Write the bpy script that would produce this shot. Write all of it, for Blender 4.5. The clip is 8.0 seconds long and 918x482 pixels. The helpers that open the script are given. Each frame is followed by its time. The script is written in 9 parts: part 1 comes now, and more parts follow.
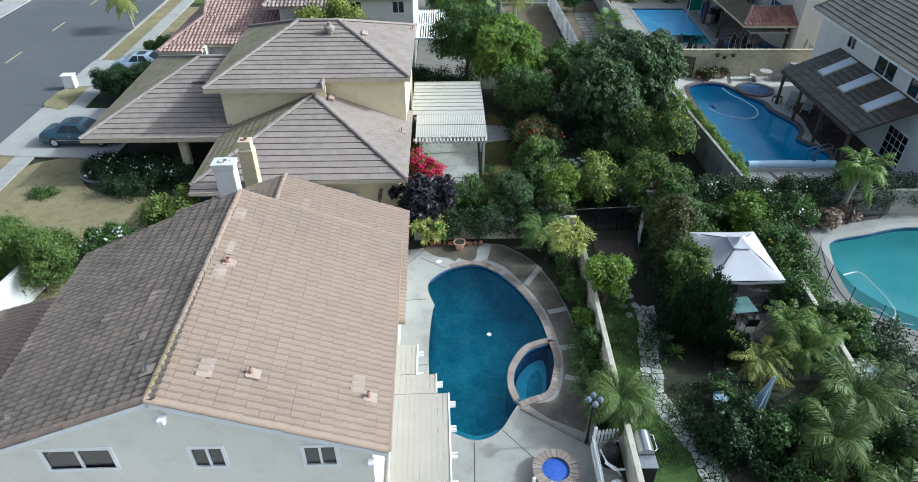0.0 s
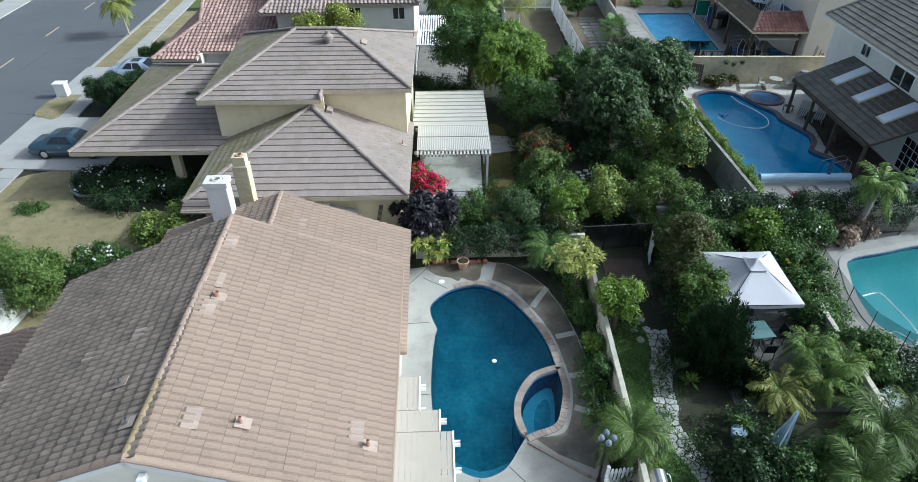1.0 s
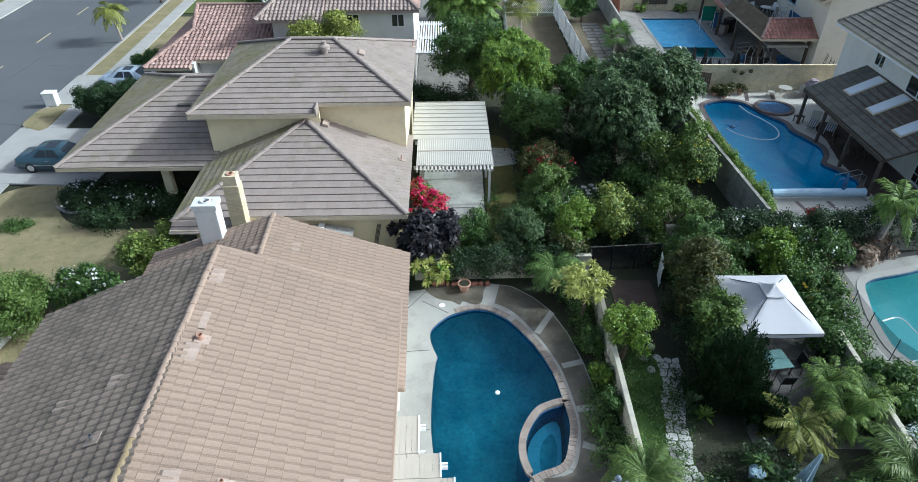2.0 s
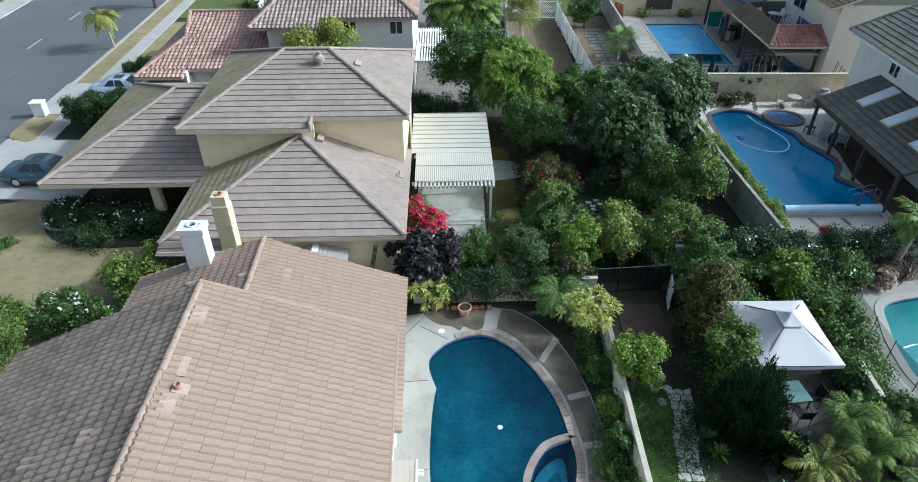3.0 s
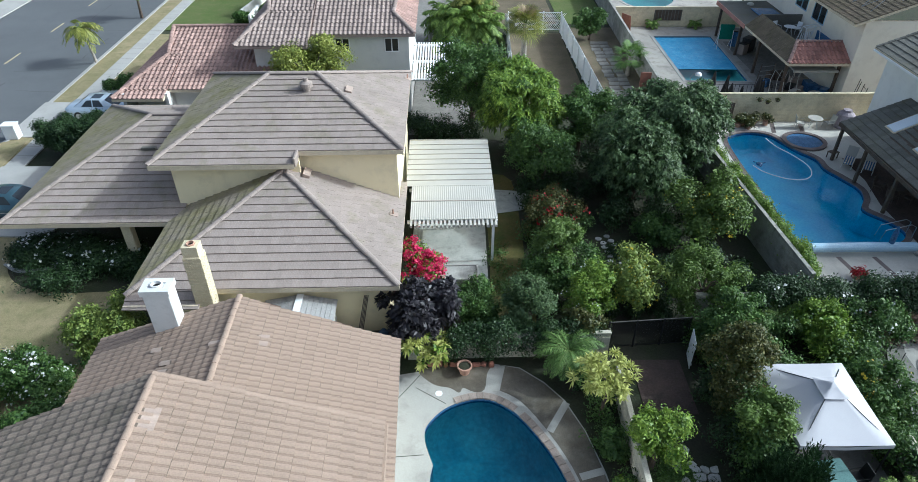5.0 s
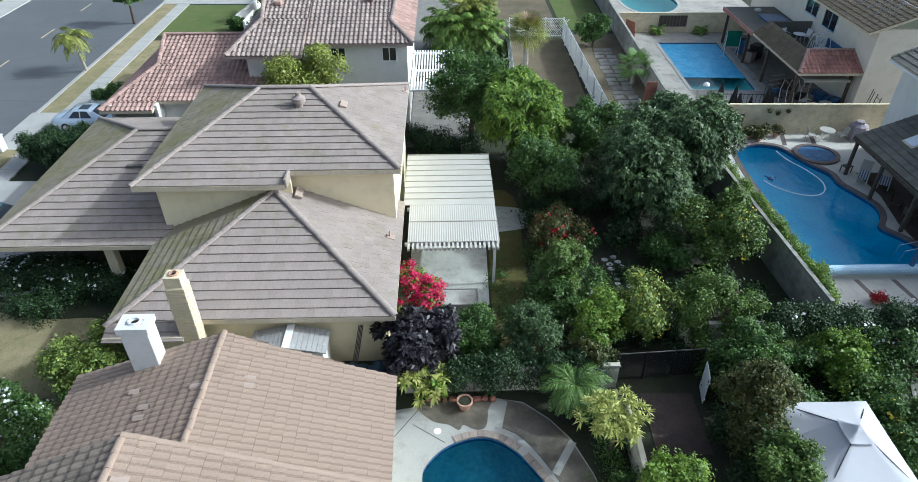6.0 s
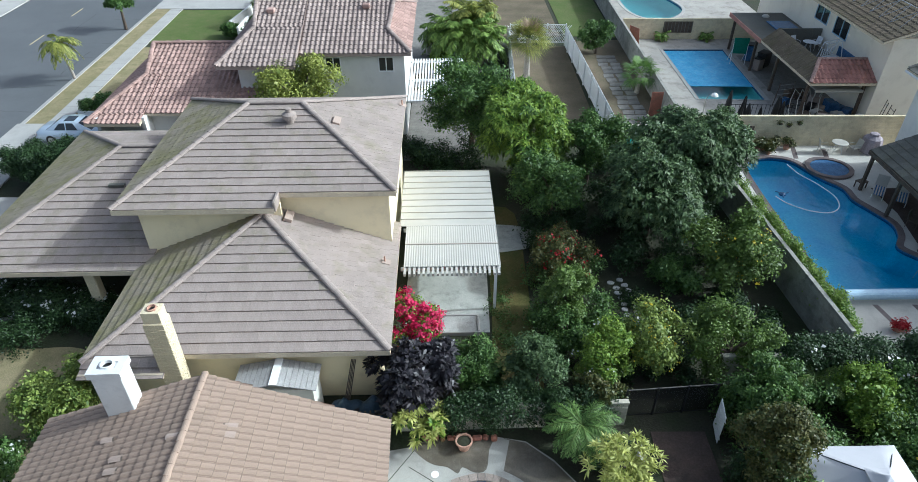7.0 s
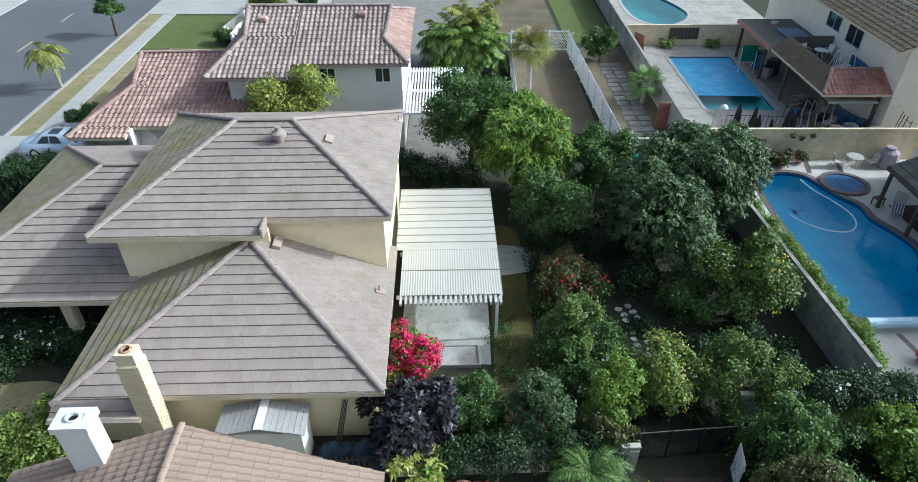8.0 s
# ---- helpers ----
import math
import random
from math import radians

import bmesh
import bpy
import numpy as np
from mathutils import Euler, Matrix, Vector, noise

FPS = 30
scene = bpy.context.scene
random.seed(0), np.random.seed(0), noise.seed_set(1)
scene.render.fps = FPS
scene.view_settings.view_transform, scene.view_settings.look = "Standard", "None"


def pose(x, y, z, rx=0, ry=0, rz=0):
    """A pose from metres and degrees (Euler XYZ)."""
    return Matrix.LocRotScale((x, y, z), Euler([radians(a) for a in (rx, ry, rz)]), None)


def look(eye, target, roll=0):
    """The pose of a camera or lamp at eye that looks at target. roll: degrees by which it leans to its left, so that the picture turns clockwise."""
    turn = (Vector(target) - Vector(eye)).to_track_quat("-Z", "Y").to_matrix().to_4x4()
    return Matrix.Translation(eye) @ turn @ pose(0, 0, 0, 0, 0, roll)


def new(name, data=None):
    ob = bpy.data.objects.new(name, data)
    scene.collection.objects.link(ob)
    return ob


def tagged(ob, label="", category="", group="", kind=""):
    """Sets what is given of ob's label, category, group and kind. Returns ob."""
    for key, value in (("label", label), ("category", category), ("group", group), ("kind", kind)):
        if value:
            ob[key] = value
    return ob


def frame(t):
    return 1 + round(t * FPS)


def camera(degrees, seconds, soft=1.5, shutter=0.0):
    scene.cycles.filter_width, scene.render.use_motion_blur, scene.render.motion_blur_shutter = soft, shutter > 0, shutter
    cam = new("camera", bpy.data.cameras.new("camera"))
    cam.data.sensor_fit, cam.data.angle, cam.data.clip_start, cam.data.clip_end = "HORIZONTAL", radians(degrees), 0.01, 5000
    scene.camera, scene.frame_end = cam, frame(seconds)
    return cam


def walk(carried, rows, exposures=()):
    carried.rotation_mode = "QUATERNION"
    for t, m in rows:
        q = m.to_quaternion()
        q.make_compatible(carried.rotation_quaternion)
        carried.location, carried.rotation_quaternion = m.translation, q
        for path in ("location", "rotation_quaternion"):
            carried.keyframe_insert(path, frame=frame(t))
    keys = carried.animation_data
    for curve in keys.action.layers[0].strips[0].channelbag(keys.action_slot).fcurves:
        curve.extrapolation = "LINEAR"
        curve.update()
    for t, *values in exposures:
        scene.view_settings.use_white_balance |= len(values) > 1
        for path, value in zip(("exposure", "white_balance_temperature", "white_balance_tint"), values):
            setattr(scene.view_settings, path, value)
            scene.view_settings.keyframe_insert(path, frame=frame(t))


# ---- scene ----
import collections

cam = camera(70.9, 8.0, soft=0.85)
PITCH = 54.0
ROWS = [
    (0.0, 0.000, 0.000, 19.600),
    (0.5, -0.086, 0.762, 19.578),
    (1.0, -0.159, 1.551, 19.602),
    (1.5, -0.207, 2.377, 19.620),
    (3.0, -0.225, 4.857, 19.644),
    (3.5, -0.242, 5.684, 19.647),
    (4.0, -0.234, 6.537, 19.656),
    (4.5, -0.203, 7.409, 19.683),
    (6.0, -0.190, 10.085, 19.691),
    (6.5, -0.178, 10.965, 19.684),
    (7.0, -0.147, 11.912, 19.669),
    (7.5, -0.125, 12.864, 19.644),
    (8.0, -0.120, 13.844, 19.613),
]
walk(cam, [(t, pose(x, y, z, PITCH, 0, 0)) for t, x, y, z in ROWS], [(0.0, -0.19, 5300, 2), (8.0, -0.08, 5300, 2)])

# ---- world and sun ----
SUN_DIR = Vector((0.78, 0.07, 0.52)).normalized()
world = bpy.data.worlds.new("sky")
scene.world = world
world.use_nodes = True
wn, wl = world.node_tree.nodes, world.node_tree.links
wn.clear()
sky = wn.new("ShaderNodeTexSky")
sky.sky_type = "NISHITA"
sky.sun_disc = False
sky.sun_elevation = math.asin(SUN_DIR.z)
sky.sun_rotation = math.atan2(SUN_DIR.x, SUN_DIR.y)
sky.dust_density = 6.0
sky.air_density = 0.8
sky.ozone_density = 0.6
back = wn.new("ShaderNodeBackground")
back.inputs["Strength"].default_value = 0.2
wo = wn.new("ShaderNodeOutputWorld")
haze = wn.new("ShaderNodeHueSaturation")
haze.inputs["Saturation"].default_value = 0.6
wl.new(sky.outputs[0], haze.inputs["Color"])
wl.new(haze.outputs[0], back.inputs[0])
wl.new(back.outputs[0], wo.inputs[0])
sun_data = bpy.data.lights.new("sun", "SUN")
sun_data.energy = 3.3
sun_data.angle = radians(1.2)
sun_data.color = (0.965, 0.96, 0.89)
sun = new("sun", sun_data)
sun.matrix_world = look(SUN_DIR * 60, (0, 0, 0))


# ---- materials ----
def nodes_of(name):
    m = bpy.data.materials.new(name)
    m.use_nodes = True
    nt = m.node_tree
    return m, nt.nodes, nt.links, nt.nodes["Principled BSDF"]


def noise_node(n, l, scale, detail=4.0, rough=0.55, coord="Object"):
    tc = n.new("ShaderNodeTexCoord")
    t = n.new("ShaderNodeTexNoise")
    t.inputs["Scale"].default_value = scale
    t.inputs["Detail"].default_value = detail
    t.inputs["Roughness"].default_value = rough
    l.new(tc.outputs[coord], t.inputs["Vector"])
    return t


def ramp(n, l, src, lo, hi, a=(0, 0, 0, 1), b=(1, 1, 1, 1)):
    r = n.new("ShaderNodeValToRGB")
    r.color_ramp.elements[0].position, r.color_ramp.elements[1].position = lo, hi
    r.color_ramp.elements[0].color, r.color_ramp.elements[1].color = a, b
    l.new(src, r.inputs[0])
    return r


def mixc(n, l, fac, a, b, mode="MIX"):
    m = n.new("ShaderNodeMix")
    m.data_type = "RGBA"
    m.blend_type = mode
    for key, v in ((0, fac), (6, a), (7, b)):
        if isinstance(v, (int, float)):
            m.inputs[key].default_value = v
        elif isinstance(v, tuple):
            m.inputs[key].default_value = (*v, 1)
        else:
            l.new(v, m.inputs[key])
    return m.outputs[2]


def surface(name, c1, c2, rough=0.8, big=0.6, fine=25.0, bump=0.15, dist=0.01, dirt=None, dirt_amount=0.35, vary=0.0, metal=0.0, bigdetail=5.0, spec=0.3, grain=0.5):
    """Two tones in large patches, fine grain, optional stains, and a shift of tone from piece to piece."""
    m, n, l, p = nodes_of(name)
    a = noise_node(n, l, big, bigdetail, 0.6)
    col = mixc(n, l, ramp(n, l, a.outputs[0], 0.35, 0.65).outputs[0], c1, c2)
    g = noise_node(n, l, fine, 3.0)
    col = mixc(n, l, grain, col, ramp(n, l, g.outputs[0], 0.3, 0.7, (0.3, 0.3, 0.3, 1), (0.7, 0.7, 0.7, 1)).outputs[0], "OVERLAY")
    if dirt:
        d = noise_node(n, l, big * 2.7, 8.0, 0.7)
        f = ramp(n, l, d.outputs[0], 0.5, 0.72, (0, 0, 0, 1), (dirt_amount,) * 3 + (1,))
        col = mixc(n, l, f.outputs[0], col, dirt)
    if vary:
        oi, ge = n.new("ShaderNodeObjectInfo"), n.new("ShaderNodeNewGeometry")
        s = n.new("ShaderNodeMath")
        s.operation = "ADD"
        l.new(oi.outputs["Random"], s.inputs[0])
        l.new(ge.outputs["Random Per Island"], s.inputs[1])
        fr = n.new("ShaderNodeMath")
        fr.operation = "FRACT"
        l.new(s.outputs[0], fr.inputs[0])
        r = ramp(n, l, fr.outputs[0], 0.0, 1.0, (1 - vary,) * 3 + (1,), (1 + vary,) * 3 + (1,))
        col = mixc(n, l, 1.0, col, r.outputs[0], "MULTIPLY")
    l.new(col, p.inputs["Base Color"])
    p.inputs["Roughness"].default_value = rough
    p.inputs["Metallic"].default_value = metal
    p.inputs["Specular IOR Level"].default_value = spec
    if bump:
        b = n.new("ShaderNodeBump")
        b.inputs["Strength"].default_value = bump
        b.inputs["Distance"].default_value = dist
        l.new(g.outputs[0], b.inputs["Height"])
        l.new(b.outputs[0], p.inputs["Normal"])
    return m


def leaf_mat(name, c1, c2, rough=0.5, trans=0.25, spec=0.4):
    """Leaves: a tone of its own for each leaf, larger patches, some light through the blade."""
    if c1[1] > c1[0]:
        c1, c2 = [(r * 0.97, g * 1.02, b * 0.98) for r, g, b in (c1, c2)]
    m, n, l, p = nodes_of(name)
    ge = n.new("ShaderNodeNewGeometry")
    a = noise_node(n, l, 1.3, 3.0)
    s = n.new("ShaderNodeMath")
    s.operation = "MULTIPLY_ADD"
    l.new(ge.outputs["Random Per Island"], s.inputs[0])
    s.inputs[1].default_value = 0.6
    l.new(a.outputs[0], s.inputs[2])
    col = mixc(n, l, ramp(n, l, s.outputs[0], 0.45, 1.1).outputs[0], c1, c2)
    l.new(col, p.inputs["Base Color"])
    p.inputs["Roughness"].default_value = rough
    p.inputs["Specular IOR Level"].default_value = spec
    t = n.new("ShaderNodeBsdfTranslucent")
    l.new(col, t.inputs[0])
    mx = n.new("ShaderNodeMixShader")
    mx.inputs[0].default_value = trans
    l.new(p.outputs[0], mx.inputs[1])
    l.new(t.outputs[0], mx.inputs[2])
    l.new(mx.outputs[0], n["Material Output"].inputs[0])
    return m


def water_mat(name, tint, wave=0.04, scale=2.2):
    """Tinted clear water with a rippled, reflecting surface."""
    m, n, l, p = nodes_of(name)
    n.remove(p)
    tr, gl = n.new("ShaderNodeBsdfTransparent"), n.new("ShaderNodeBsdfGlossy")
    a = noise_node(n, l, 0.5, 3.0)
    l.new(mixc(n, l, ramp(n, l, a.outputs[0], 0.35, 0.7).outputs[0], tint, tuple(min(1, c * 1.18) for c in tint)), tr.inputs[0])
    gl.inputs["Roughness"].default_value = 0.03
    fr = n.new("ShaderNodeFresnel")
    fr.inputs[0].default_value = 1.33
    w = noise_node(n, l, scale, 2.0)
    b = n.new("ShaderNodeBump")
    b.inputs["Strength"].default_value = wave
    b.inputs["Distance"].default_value = 0.2
    l.new(w.outputs[0], b.inputs["Height"])
    l.new(b.outputs[0], gl.inputs["Normal"])
    l.new(b.outputs[0], fr.inputs["Normal"])
    mx = n.new("ShaderNodeMixShader")
    l.new(fr.outputs[0], mx.inputs[0])
    l.new(tr.outputs[0], mx.inputs[1])
    l.new(gl.outputs[0], mx.inputs[2])
    l.new(mx.outputs[0], n["Material Output"].inputs[0])
    return m


def glass_mat(name, tint):
    m, n, l, p = nodes_of(name)
    p.inputs["Base Color"].default_value = (*tint, 1)
    p.inputs["Roughness"].default_value = 0.05
    p.inputs["Specular IOR Level"].default_value = 0.7
    return m


M = {}
M["tile_tan"] = surface("roof_tile_tan", (0.362, 0.270, 0.207), (0.325, 0.243, 0.186), 0.85, 0.35, 30, 0.2, 0.01, (0.15, 0.125, 0.10), 0.2, 0.045, grain=0.3)
# tile valleys, in a darker tone than the crowns of the rolls
M["pan_tan"] = surface("roof_tile_tan_pan", (0.285, 0.208, 0.158), (0.245, 0.18, 0.137), 0.9, 0.35, 30, 0.2, 0.01, (0.16, 0.125, 0.095), 0.3, 0.05)
M["pan_worn"] = surface("roof_tile_worn_pan", (0.22, 0.178, 0.143), (0.175, 0.145, 0.115), 0.9, 0.45, 30, 0.25, 0.012, (0.08, 0.075, 0.055), 0.6, 0.1)
# joint strip: dirt, with the shadow line under the next course in its colour
M["joint_dirt_shade"] = surface("roof_joint_dirt_shade", (0.20, 0.155, 0.122), (0.14, 0.112, 0.09), 0.95, 1.2, 20, 0.3, 0.01, (0.10, 0.085, 0.065), 0.6)
M["tile_pale"] = surface("roof_tile_pale", (0.44, 0.345, 0.285), (0.40, 0.312, 0.258), 0.85, 0.6, 30, 0.2, 0.01, None, 0, 0.1, grain=0.25)
M["tile_grey"] = surface("roof_tile_grey", (0.35, 0.29, 0.255), (0.295, 0.247, 0.217), 0.85, 0.4, 28, 0.25, 0.012, (0.17, 0.165, 0.075), 0.5, 0.06)
M["tile_grey_moss"] = surface("mossy_grey_roof_tile", (0.31, 0.262, 0.205), (0.25, 0.225, 0.115), 0.9, 0.5, 28, 0.25, 0.012, (0.17, 0.16, 0.045), 0.75, 0.1)
# west slope copy of the tan tile: stains, plus a darker tone for its shaded side
M["tile_tan_worn_shade"] = surface("stained_shaded_roof_tile", (0.335, 0.262, 0.205), (0.275, 0.22, 0.17), 0.9, 0.45, 30, 0.25, 0.012, (0.09, 0.085, 0.062), 0.65, 0.12)
M["block_stained"] = surface("stained_block_wall", (0.40, 0.385, 0.34), (0.27, 0.265, 0.235), 0.9, 0.7, 30, 0.3, 0.01, (0.10, 0.105, 0.085), 0.75, 0.08)
M["block_tan"] = surface("tan_block_wall", (0.76, 0.67, 0.46), (0.66, 0.58, 0.40), 0.9, 0.6, 30, 0.3, 0.01, (0.36, 0.30, 0.18), 0.6, 0.06)
M["deck_old"] = surface("old_pool_deck", (0.42, 0.39, 0.345), (0.33, 0.305, 0.27), 0.8, 0.4, 25, 0.15, 0.006, (0.13, 0.12, 0.105), 0.7, grain=0.3)
M["tile_red"] = surface("roof_tile_red", (0.43, 0.285, 0.24), (0.34, 0.225, 0.19), 0.8, 0.5, 25, 0.2, 0.01, (0.14, 0.10, 0.085), 0.4, 0.2)
M["tile_brown"] = surface("roof_tile_brown", (0.36, 0.285, 0.25), (0.275, 0.215, 0.19), 0.8, 0.5, 25, 0.2, 0.01, (0.13, 0.10, 0.085), 0.4, 0.2)
M["tile_dark"] = surface("roof_tile_dark", (0.165, 0.16, 0.138), (0.13, 0.126, 0.108), 0.85, 0.4, 25, 0.25, 0.012, (0.13, 0.125, 0.06), 0.4, 0.15)
M["lichen"] = surface("lichen_ridge_tile", (0.31, 0.235, 0.17), (0.30, 0.24, 0.09), 0.9, 0.9, 30, 0.2, 0.01, (0.33, 0.24, 0.03), 0.8, 0.1)
M["stucco_grey"] = surface("stucco_grey", (0.86, 0.83, 0.74), (0.83, 0.80, 0.71), 0.9, 0.5, 60, 0.25, 0.006, (0.45, 0.45, 0.43), 0.25, grain=0.12)
M["stucco_yellow"] = surface("stucco_yellow", (0.92, 0.80, 0.53), (0.88, 0.76, 0.50), 0.9, 0.5, 60, 0.2, 0.006, (0.5, 0.42, 0.28), 0.3, grain=0.12)
M["stucco_cream"] = surface("stucco_cream", (0.88, 0.82, 0.70), (0.84, 0.77, 0.65), 0.9, 0.4, 50, 0.2, 0.006, (0.56, 0.50, 0.40), 0.35, grain=0.12)
M["stucco_white"] = surface("stucco_white", (0.82, 0.80, 0.76), (0.77, 0.75, 0.72), 0.9, 0.4, 50, 0.2, 0.006, (0.5, 0.48, 0.44), 0.3, grain=0.12)
M["white"] = surface("white_paint", (0.90, 0.90, 0.89), (0.86, 0.86, 0.85), 0.5, 1.0, 40, 0.05, 0.003, (0.6, 0.6, 0.57), 0.25, grain=0.12)
M["cream"] = surface("cream_panel", (0.43, 0.385, 0.33), (0.39, 0.35, 0.30), 0.6, 0.7, 40, 0.05, 0.003, (0.38, 0.34, 0.29), 0.35, grain=0.12)
M["panel"] = surface("white_metal_panel", (0.50, 0.48, 0.43), (0.46, 0.44, 0.39), 0.45, 0.5, 30, 0.05, 0.003, (0.55, 0.53, 0.48), 0.4, grain=0.12)
M["fascia"] = surface("fascia_tan", (0.70, 0.60, 0.44), (0.62, 0.53, 0.39), 0.7, 1.0, 30, 0.1, 0.003, (0.4, 0.33, 0.24), 0.4)
M["chimney_white"] = surface("weathered_white_paint", (0.74, 0.735, 0.72), (0.68, 0.675, 0.66), 0.7, 0.8, 40, 0.1, 0.004, (0.45, 0.44, 0.41), 0.4, grain=0.15)
M["chimney_yellow"] = surface("painted_brick", (0.70, 0.61, 0.42), (0.62, 0.53, 0.36), 0.85, 1.2, 30, 0.4, 0.015, (0.5, 0.42, 0.28), 0.5)
M["asphalt"] = surface("asphalt", (0.135, 0.14, 0.145), (0.115, 0.12, 0.125), 0.9, 0.08, 40, 0.2, 0.01, (0.10, 0.105, 0.11), 0.6, grain=0.25)
M["concrete"] = surface("concrete", (0.44, 0.425, 0.395), (0.38, 0.365, 0.34), 0.85, 0.35, 30, 0.15, 0.006, (0.30, 0.28, 0.25), 0.45, grain=0.25)
M["deck"] = surface("pool_deck", (0.39, 0.38, 0.345), (0.325, 0.315, 0.285), 0.7, 0.35, 25, 0.1, 0.005, (0.20, 0.185, 0.165), 0.6, grain=0.25)
M["deck_light"] = surface("light_pool_deck", (0.62, 0.585, 0.52), (0.53, 0.50, 0.445), 0.75, 0.4, 25, 0.1, 0.005, (0.33, 0.31, 0.27), 0.5, grain=0.25)
M["lane_paint"] = surface("worn_yellow_paint", (0.66, 0.55, 0.30), (0.55, 0.47, 0.27), 0.8, 2.0, 30, 0.1, 0.003, (0.2, 0.2, 0.19), 0.6)
M["brick_dark"] = surface("dark_brick_coping", (0.21, 0.165, 0.15), (0.15, 0.12, 0.115), 0.8, 1.5, 25, 0.25, 0.01, (0.28, 0.26, 0.24), 0.4, 0.2)
M["teal"] = surface("teal_plastic", (0.03, 0.27, 0.25), (0.04, 0.33, 0.30), 0.5, 2, 30, 0.05, 0.003)
M["glass_teal"] = surface("frosted_glass_top", (0.16, 0.27, 0.26), (0.13, 0.22, 0.22), 0.15, 2, 30, 0)
M["pale_blue"] = surface("pale_blue_cloth", (0.42, 0.53, 0.60), (0.33, 0.44, 0.52), 0.8, 2, 30, 0.1, 0.004)
# pale slab colour, set bright to bounce sunlight onto the gable wall
M["bounce_pale"] = surface("pale_bounce_slab", (0.74, 0.69, 0.60), (0.66, 0.61, 0.53), 0.85, 0.35, 30, 0.15, 0.006, (0.5, 0.46, 0.40), 0.4, grain=0.25)
M["tar"] = surface("tar", (0.06, 0.06, 0.064), (0.085, 0.085, 0.09), 0.7, 1.0, 20, 0.1, 0.003)
M["tarp"] = surface("dark_blue_tarp", (0.025, 0.045, 0.075), (0.04, 0.07, 0.10), 0.45, 1.5, 20, 0.3, 0.02, (0.09, 0.11, 0.13), 0.5)
# damp concrete; its dark tone also carries shade over the pool-side bay
M["deck_damp_shade"] = surface("damp_shaded_concrete", (0.165, 0.143, 0.112), (0.095, 0.082, 0.062), 0.35, 0.8, 25, 0.1, 0.005, (0.30, 0.28, 0.25), 0.35)
M["coping"] = surface("coping_stone", (0.33, 0.275, 0.235), (0.25, 0.205, 0.175), 0.8, 1.5, 30, 0.25, 0.01, (0.22, 0.19, 0.16), 0.4, 0.18)
M["flag"] = surface("flagstone", (0.56, 0.545, 0.51), (0.45, 0.44, 0.41), 0.85, 1.5, 20, 0.3, 0.012, (0.2, 0.19, 0.16), 0.5, 0.15)
M["block"] = surface("block_wall", (0.58, 0.54, 0.44), (0.50, 0.465, 0.38), 0.9, 0.6, 30, 0.3, 0.01, (0.24, 0.23, 0.19), 0.45, 0.06)
M["soil"] = surface("garden_soil", (0.045, 0.042, 0.03), (0.035, 0.045, 0.02), 0.95, 0.5, 12, 0.6, 0.04, (0.07, 0.065, 0.04), 0.5)
M["dry_lawn"] = surface("dry_lawn", (0.32, 0.262, 0.15), (0.225, 0.20, 0.10), 0.95, 0.7, 26, 0.5, 0.03, (0.13, 0.14, 0.055), 0.65)
M["lawn"] = surface("green_lawn", (0.09, 0.13, 0.03), (0.12, 0.14, 0.045), 0.95, 0.5, 22, 0.5, 0.03, (0.17, 0.15, 0.07), 0.5)
M["yard_lawn"] = surface("worn_lawn", (0.13, 0.105, 0.035), (0.07, 0.09, 0.022), 0.95, 0.6, 18, 0.5, 0.03, (0.19, 0.14, 0.07), 0.6)
M["dirt"] = surface("bare_dirt", (0.17, 0.135, 0.09), (0.115, 0.095, 0.06), 0.95, 0.4, 18, 0.4, 0.03, (0.10, 0.10, 0.045), 0.5)
# darker copy of the lawn green, tree shade put into the colour
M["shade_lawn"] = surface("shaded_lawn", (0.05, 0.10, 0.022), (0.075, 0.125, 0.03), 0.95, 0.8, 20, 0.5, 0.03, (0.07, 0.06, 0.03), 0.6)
M["gravel"] = surface("grey_gravel", (0.17, 0.16, 0.15), (0.12, 0.115, 0.105), 0.95, 0.7, 30, 0.6, 0.03, (0.07, 0.06, 0.045), 0.6)
# brick colour darkened for the shade it lies in
M["shade_brick"] = surface("shade_brick_paving", (0.10, 0.07, 0.058), (0.075, 0.055, 0.047), 0.9, 1.5, 16, 0.4, 0.02, (0.05, 0.045, 0.03), 0.6)
M["patio_stain"] = surface("stained_patio", (0.50, 0.50, 0.455), (0.40, 0.405, 0.37), 0.85, 0.9, 18, 0.25, 0.008, (0.20, 0.205, 0.18), 0.75, grain=0.3)
M["tile_rust"] = surface("roof_tile_rust", (0.47, 0.235, 0.185), (0.37, 0.18, 0.145), 0.8, 0.5, 25, 0.2, 0.01, (0.16, 0.10, 0.08), 0.4, 0.2)
M["slab"] = surface("weathered_slab", (0.27, 0.255, 0.23), (0.21, 0.20, 0.18), 0.9, 1.5, 18, 0.3, 0.01, (0.13, 0.115, 0.09), 0.6, 0.15)
M["tile_moss"] = surface("mossy_roof_tile", (0.19, 0.15, 0.105), (0.145, 0.12, 0.085), 0.9, 0.4, 25, 0.25, 0.012, (0.12, 0.115, 0.05), 0.6, 0.14)
M["bark"] = surface("bark", (0.13, 0.10, 0.075), (0.09, 0.07, 0.055), 0.9, 3.0, 20, 0.6, 0.02)
